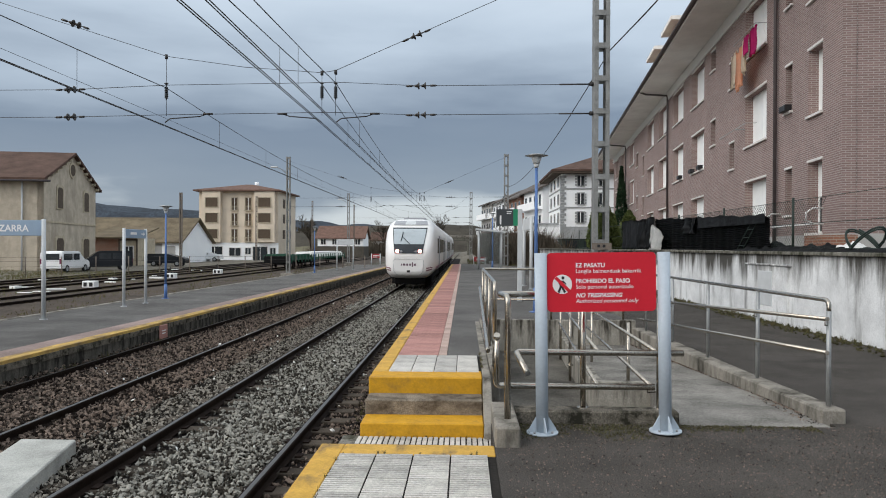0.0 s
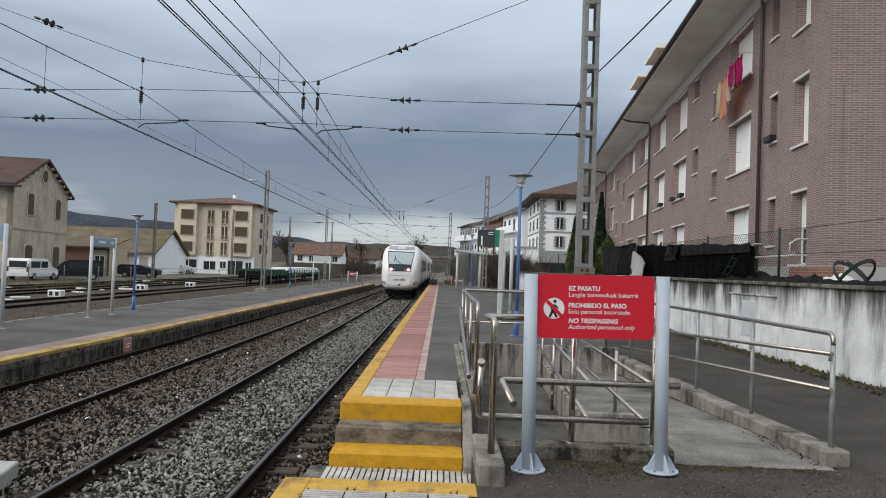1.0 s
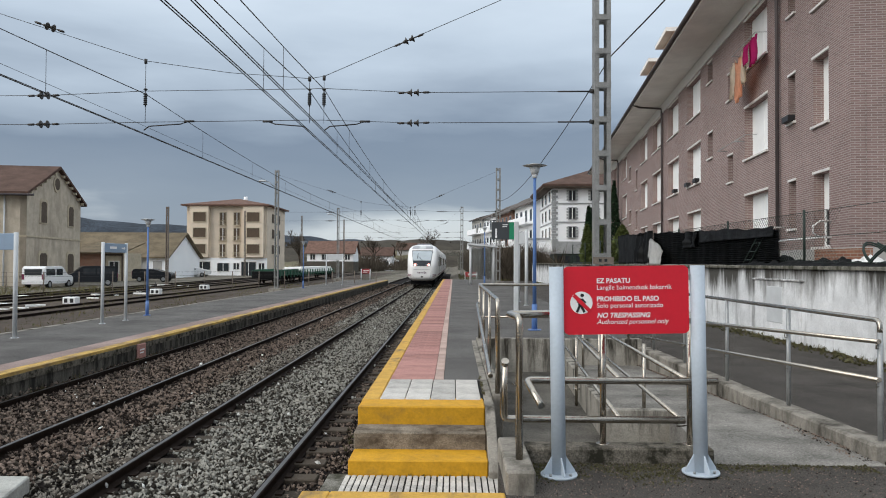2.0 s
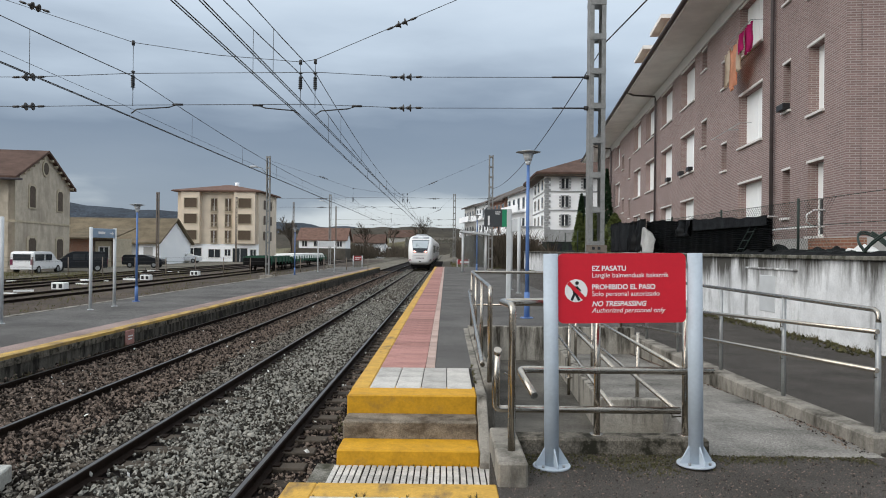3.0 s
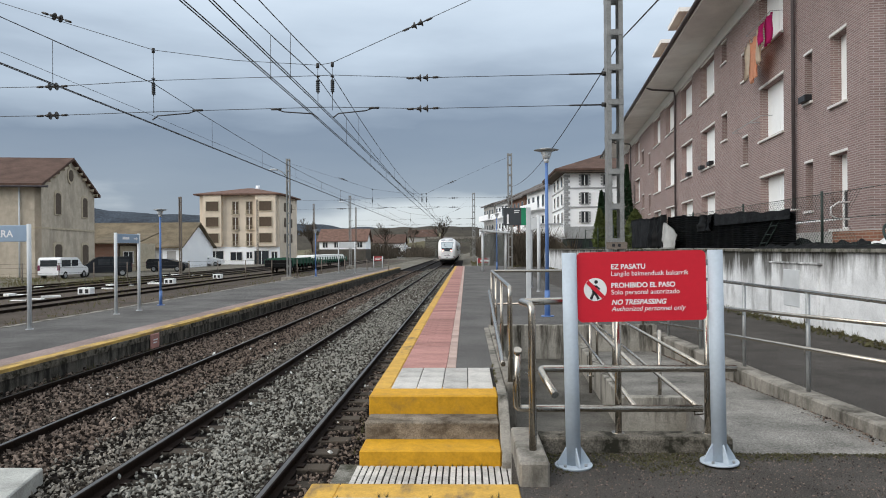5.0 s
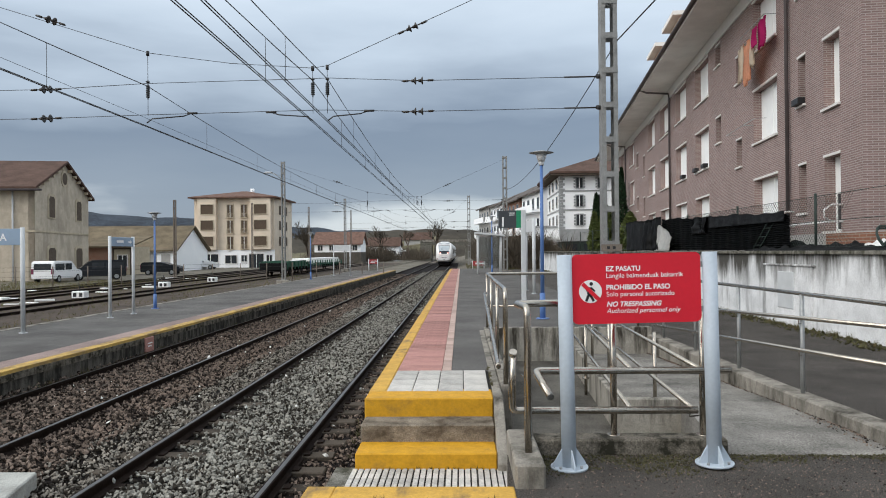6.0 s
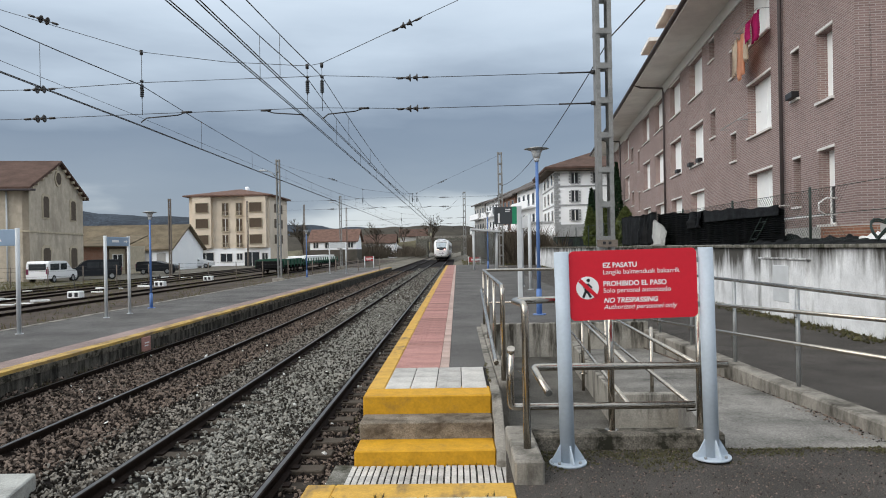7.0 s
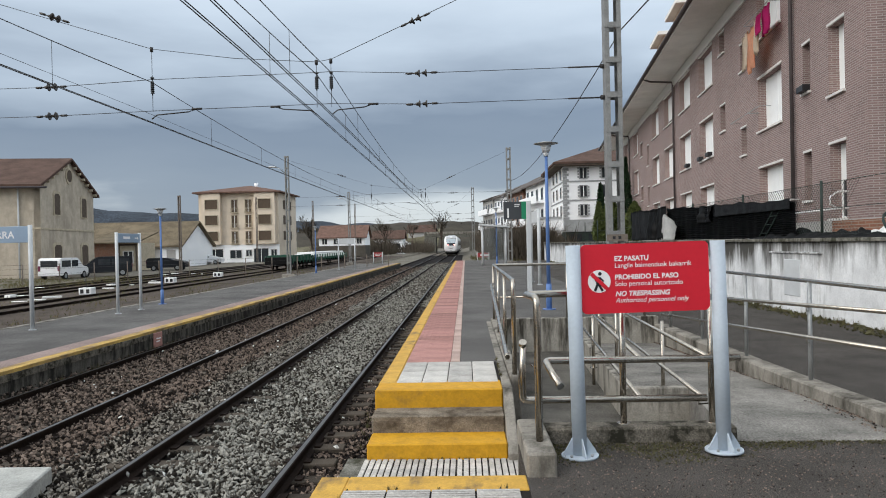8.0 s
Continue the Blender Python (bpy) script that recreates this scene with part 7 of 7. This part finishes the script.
terrace(10.6, 92, 11, 9, 9.6, 11.6, M["render_white"], "white rendered house with balconies", 3, 1)
terrace(8.8, 104, 11, 9, 9.4, 11.8, M["redbrick"], "brick and render house with balconies", 3, 2)
terrace(7.0, 116, 11, 9, 9.6, 11.6, M["render_white"], "pale house with long white balconies", 3, 3)
terrace(5.2, 128, 11, 9, 9.8, 11.0, M["render_grey"], "grey flat-fronted block with balconies", 3, 4)


# ---- bridge, slopes and hills ----
def bridge():
    b = thing("railway_bridge", "dark concrete road bridge over the track", "bridge", pose(0, 205, 0))
    bm = boxes((-12, 10, 0, 8, 3.6, 4.5))
    part("deck", bm, M["concrete_dark"], b)
    bm = boxes((-12, 10, -0.2, 0, 4.5, 5.2))
    part("parapet", bm, M["concrete"], b)
    for x0, x1 in ((-12, -8.6), (1.2, 10)):
        part("abutment", boxes((x0, x1, 0, 8, -1, 3.6)), M["concrete_dark"], b)


bridge()


def ridge(name, label, material, y, x0, x1, base, heights, depth, seed, rough=1.0, step=60):
    bm = B()
    n = step
    rows = []
    for j in range(9):
        t = j / 8
        row = []
        for i in range(n + 1):
            u = i / n
            k = u * (len(heights) - 1)
            a = min(int(k), len(heights) - 2)
            hh = heights[a] + (heights[a + 1] - heights[a]) * (3 * (k - a) ** 2 - 2 * (k - a) ** 3)
            s = math.sin(math.pi / 2 * t)
            x = x0 + (x1 - x0) * u
            z = base + (hh - base) * s + rough * s * noise.noise(Vector((x * 6.0 / (x1 - x0) * 6, t * 3, seed)))
            row.append(bm.verts.new((x, y + depth * t, z)))
        rows.append(row)
    for a, b in zip(rows, rows[1:]):
        for i in range(n):
            f = bm.faces.new((a[i], a[i + 1], b[i + 1], b[i]))
            f.smooth = True
    tagged(part(name, bm, material), label, "hill", kind="structure")


ridge("backdrop", "dark blue distant hill", M["hill_blue"], 1500, -1900, 100, -5, (20, 60, 118, 95, 60, 20), 300, 3, 8, 90)
ridge("backdrop", "wooded brown ridge behind the station", M["wood_hill"], 380, -190, 160, -2, (7, 9, 12, 16, 17, 14, 10, 10, 9), 90, 5, 1.2, 120)
ridge("backdrop", "grassy slope beside the railway", M["meadow"], 222, -90, -9, -1, (0.5, 1.5, 4.0, 7.5), 40, 7, 0.5, 50)
ridge("backdrop", "grassy bank right of the bridge", M["meadow"], 206, 8, 90, -1, (5.0, 6.5, 6, 5), 40, 9, 0.4, 40)


def wood_edge(seed, y, x0, x1, z0, z1, n, h):
    rng = np.random.RandomState(seed)
    x = rng.uniform(x0, x1, n)
    zb = z0 + (z1 - z0) * rng.uniform(0, 1, n)
    w = rng.uniform(0.4, 1.3, n)
    hh = h * rng.uniform(0.5, 1.3, n)
    yy = y + rng.uniform(-15, 15, n)
    V = np.stack([np.stack([x - w, yy, zb], 1), np.stack([x + w, yy, zb], 1), np.stack([x + rng.normal(size=n) * 0.5, yy, zb + hh], 1)], 1).reshape(-1, 3)
    me = bpy.data.meshes.new("far_woods")
    me.from_pydata(V.tolist(), [], np.arange(3 * n).reshape(n, 3).tolist())
    me.materials.append(M["wood_hill"])
    tagged(new("far_woods", me), "leafless woods covering the far ridge", "woods", kind="stuff")


wood_edge(1, 455, -190, 160, 8, 13, 2600, 2.0)


# ---- vehicles and wagons in the yard ----
def van(x, y, z, turn, length, height, paint, label, hood=0.9):
    c = thing("van" if height > 1.7 else "car", label, "van" if height > 1.7 else "car", pose(x, y, z, 0, 0, turn))
    L, H, W = length, height, 1.9
    bm = B()
    prism(bm, [(0.0, 0.35), (L, 0.35), (L, 0.85), (L - 0.15, 1.0), (L - hood, 1.12), (L - hood - 0.85, H - 0.08), (L - hood - 1.1, H), (0.25, H), (0.05, H - 0.15), (0, 1.0)], -W / 2, W / 2)
    bmesh.ops.bevel(bm, geom=bm.edges[:], offset=0.06, segments=2, affect="EDGES")
    body = part("body", bm, paint, c)
    for wx in (0.85, L - 0.85):
        for s in (-1, 1):
            bm = B()
            cyl(bm, (wx, s * (W / 2 - 0.18), 0.33), (wx, s * (W / 2 + 0.01), 0.33), 0.33, seg=20)
            wh = part("wheel", bm, M["rubber"], c)
            bm = B()
            cyl(bm, (wx, s * (W / 2 + 0.005), 0.33), (wx, s * (W / 2 + 0.02), 0.33), 0.2, seg=16)
            part("rim", bm, M["galv"], wh)
    zt = H - 0.22
    for s in (-1, 1):
        for a, b in ((0.25, 1.75), (1.9, L - hood - 1.0)) if height > 1.7 else ((0.9, 1.9), (2.0, L - hood - 0.9)):
            bm = boxes((a, b, *sorted((s * (W / 2 + 0.004), s * (W / 2 - 0.03))), 1.08, zt))
            part("side_window", bm, M["glass"], body)
    bm = boxes((-0.012, 0.05, -0.7, 0.7, 1.1, zt))
    part("rear_window", bm, M["glass"], body)
    for s in (-1, 1):
        bm = boxes((-0.015, 0.04, *sorted((s * 0.72, s * 0.92)), 0.75, 1.2))
        part("tail_lamp", bm, M["purple"], body)
    bm = boxes((-0.02, 0.0, -0.26, 0.26, 0.62, 0.74))
    part("number_plate", bm, M["white"], body)


van(-34.9, 57.0, -0.75, 93, 4.9, 1.85, M["car_white"], "white passenger van parked in the yard")
van(-32.0, 65.5, -0.75, 212, 4.8, 1.85, M["car_black"], "black van parked beside the stone building")
van(-36.0, 78.0, -0.75, 5, 4.3, 1.45, M["car_black"], "dark car parked before the warehouse")
van(-41.0, 105, -0.75, 3, 4.0, 1.45, M["car_white"], "white car parked before the cream block")
van(-21.0, 205, 1.2, 20, 4.9, 2.1, M["car_white"], "white van on the far slope")


def wagon(x, y0, y1, load, label):
    w = thing("flat_wagon", label, "wagon", pose(x, y0, -0.62), "goods wagons")
    L = y1 - y0
    bm = boxes((-1.35, 1.35, 0, L, 0.80, 0.98))
    part("deck", bm, M["wagon"], w)
    for i in range(int(L / 1.5) + 1):
        for s in (-1, 1):
            bm = boxes((*sorted((s * 1.33, s * 1.43)), i * 1.5, i * 1.5 + 0.1, 0.6, 1.35))
            part("stanchion", bm, M["wagon"], w)
    for yb in (1.8, L - 1.8):
        bm = boxes((-1.0, 1.0, yb - 1.2, yb + 1.2, 0.40, 0.80))
        bg = part("bogie", bm, M["train_dark"], w)
        for d in (-0.8, 0.8):
            for s in (-1, 1):
                bm = B()
                cyl(bm, (s * 0.86, yb + d, 0.42), (s * 0.97, yb + d, 0.42), 0.42, seg=16)
                part("wheel", bm, M["rail"], bg)
    bm = boxes((-1.3, 1.3, -0.35, -0.02, 0.55, 1.25))
    part("headstock", bm, M["train_dark"], w)
    if load:
        for k in range(3):
            lo = thing("slab_stack", "stacked white concrete slabs on a flat wagon", "slabs", pose(x, y0, -0.62), "slab load")
            bm = boxes((-1.15 + 0.08 * k, 1.15 - 0.08 * k, 0.5 + 0.5 * k, L - 0.5 - 0.4 * k, 0.985 + 0.205 * k, 1.18 + 0.205 * k))
            part("slab", bevelled(bm, 0.03), M["pale"], lo)
    else:
        bm = boxes((-1.3, -1.2, 0.3, L - 0.3, 0.98, 1.42), (1.2, 1.3, 0.3, L - 0.3, 0.98, 1.42), (-1.2, 1.2, 0.3, 0.4, 0.98, 1.42))
        part("side_board", bm, M["wagon"], w)


wagon(-18.4, 68, 77, False, "green flat wagon standing on a siding")
wagon(-18.4, 78, 100, True, "long green wagon loaded with white slabs")


def yard_clutter():
    rnd = random.Random(9)
    for i in range(22):
        x, y = rnd.uniform(-30, -20.5), rnd.uniform(30, 66)
        L = rnd.uniform(0.3, 1.3)
        bm = boxes((0, L, 0, rnd.uniform(0.15, 0.4), 0, rnd.uniform(0.05, 0.16)))
        tagged(part("concrete_block", bevelled(bm, 0.01), M["pale"], m=pose(x, y, -0.76, 0, 0, rnd.uniform(-40, 40))), "pale concrete block lying in the siding", "block", "yard blocks")
    for x, y in ((-20.9, 36.5), (-21.2, 48.0), (-21.0, 57.0)):
        s = thing("point_lever", "white painted point lever box beside the siding", "lever", pose(x, y, -0.75))
        bm = boxes((0, 0.7, 0, 0.5, 0.0, 0.38))
        part("box", bevelled(bm, 0.03), M["white"], s)
        bm = boxes((0.1, 0.28, -0.01, 0.0, 0.08, 0.3), (0.42, 0.6, -0.01, 0.0, 0.08, 0.3))
        part("panel", bm, M["black"], s)
        bm = B()
        cyl(bm, (0.35, 0.25, 0.35), (0.35, 0.1, 0.85), 0.03, seg=6)
        part("lever", bm, M["black"], s)
    fc = thing("post_fence", "sparse wire fence on thin concrete posts", "fence")
    for i in range(16):
        bm = B()
        x, y = -36 + i * 1.9, 46.5 + i * 1.4
        cyl(bm, (x, y, -0.8), (x, y, 0.75), 0.04, seg=6)
        part("post", bm, M["mast_rust"], fc)
    bm = B()
    for z in (0.0, 0.4, 0.7):
        cyl(bm, (-36, 46.5, z), (-36 + 15 * 1.9, 46.5 + 21, z), 0.008, seg=4)
    part("wire", bm, M["wire"], fc)


yard_clutter()


# ---- what moves ----
def motions():
    rows = [(t, pose(-2.95, y, RAIL)) for t, y in ((0, 38.0), (0.5, 44.2), (1.5, 58.0), (3, 81.0), (4.5, 103.0), (6, 122.0), (8, 143.5))]
    walk(TRAIN, rows)


motions()
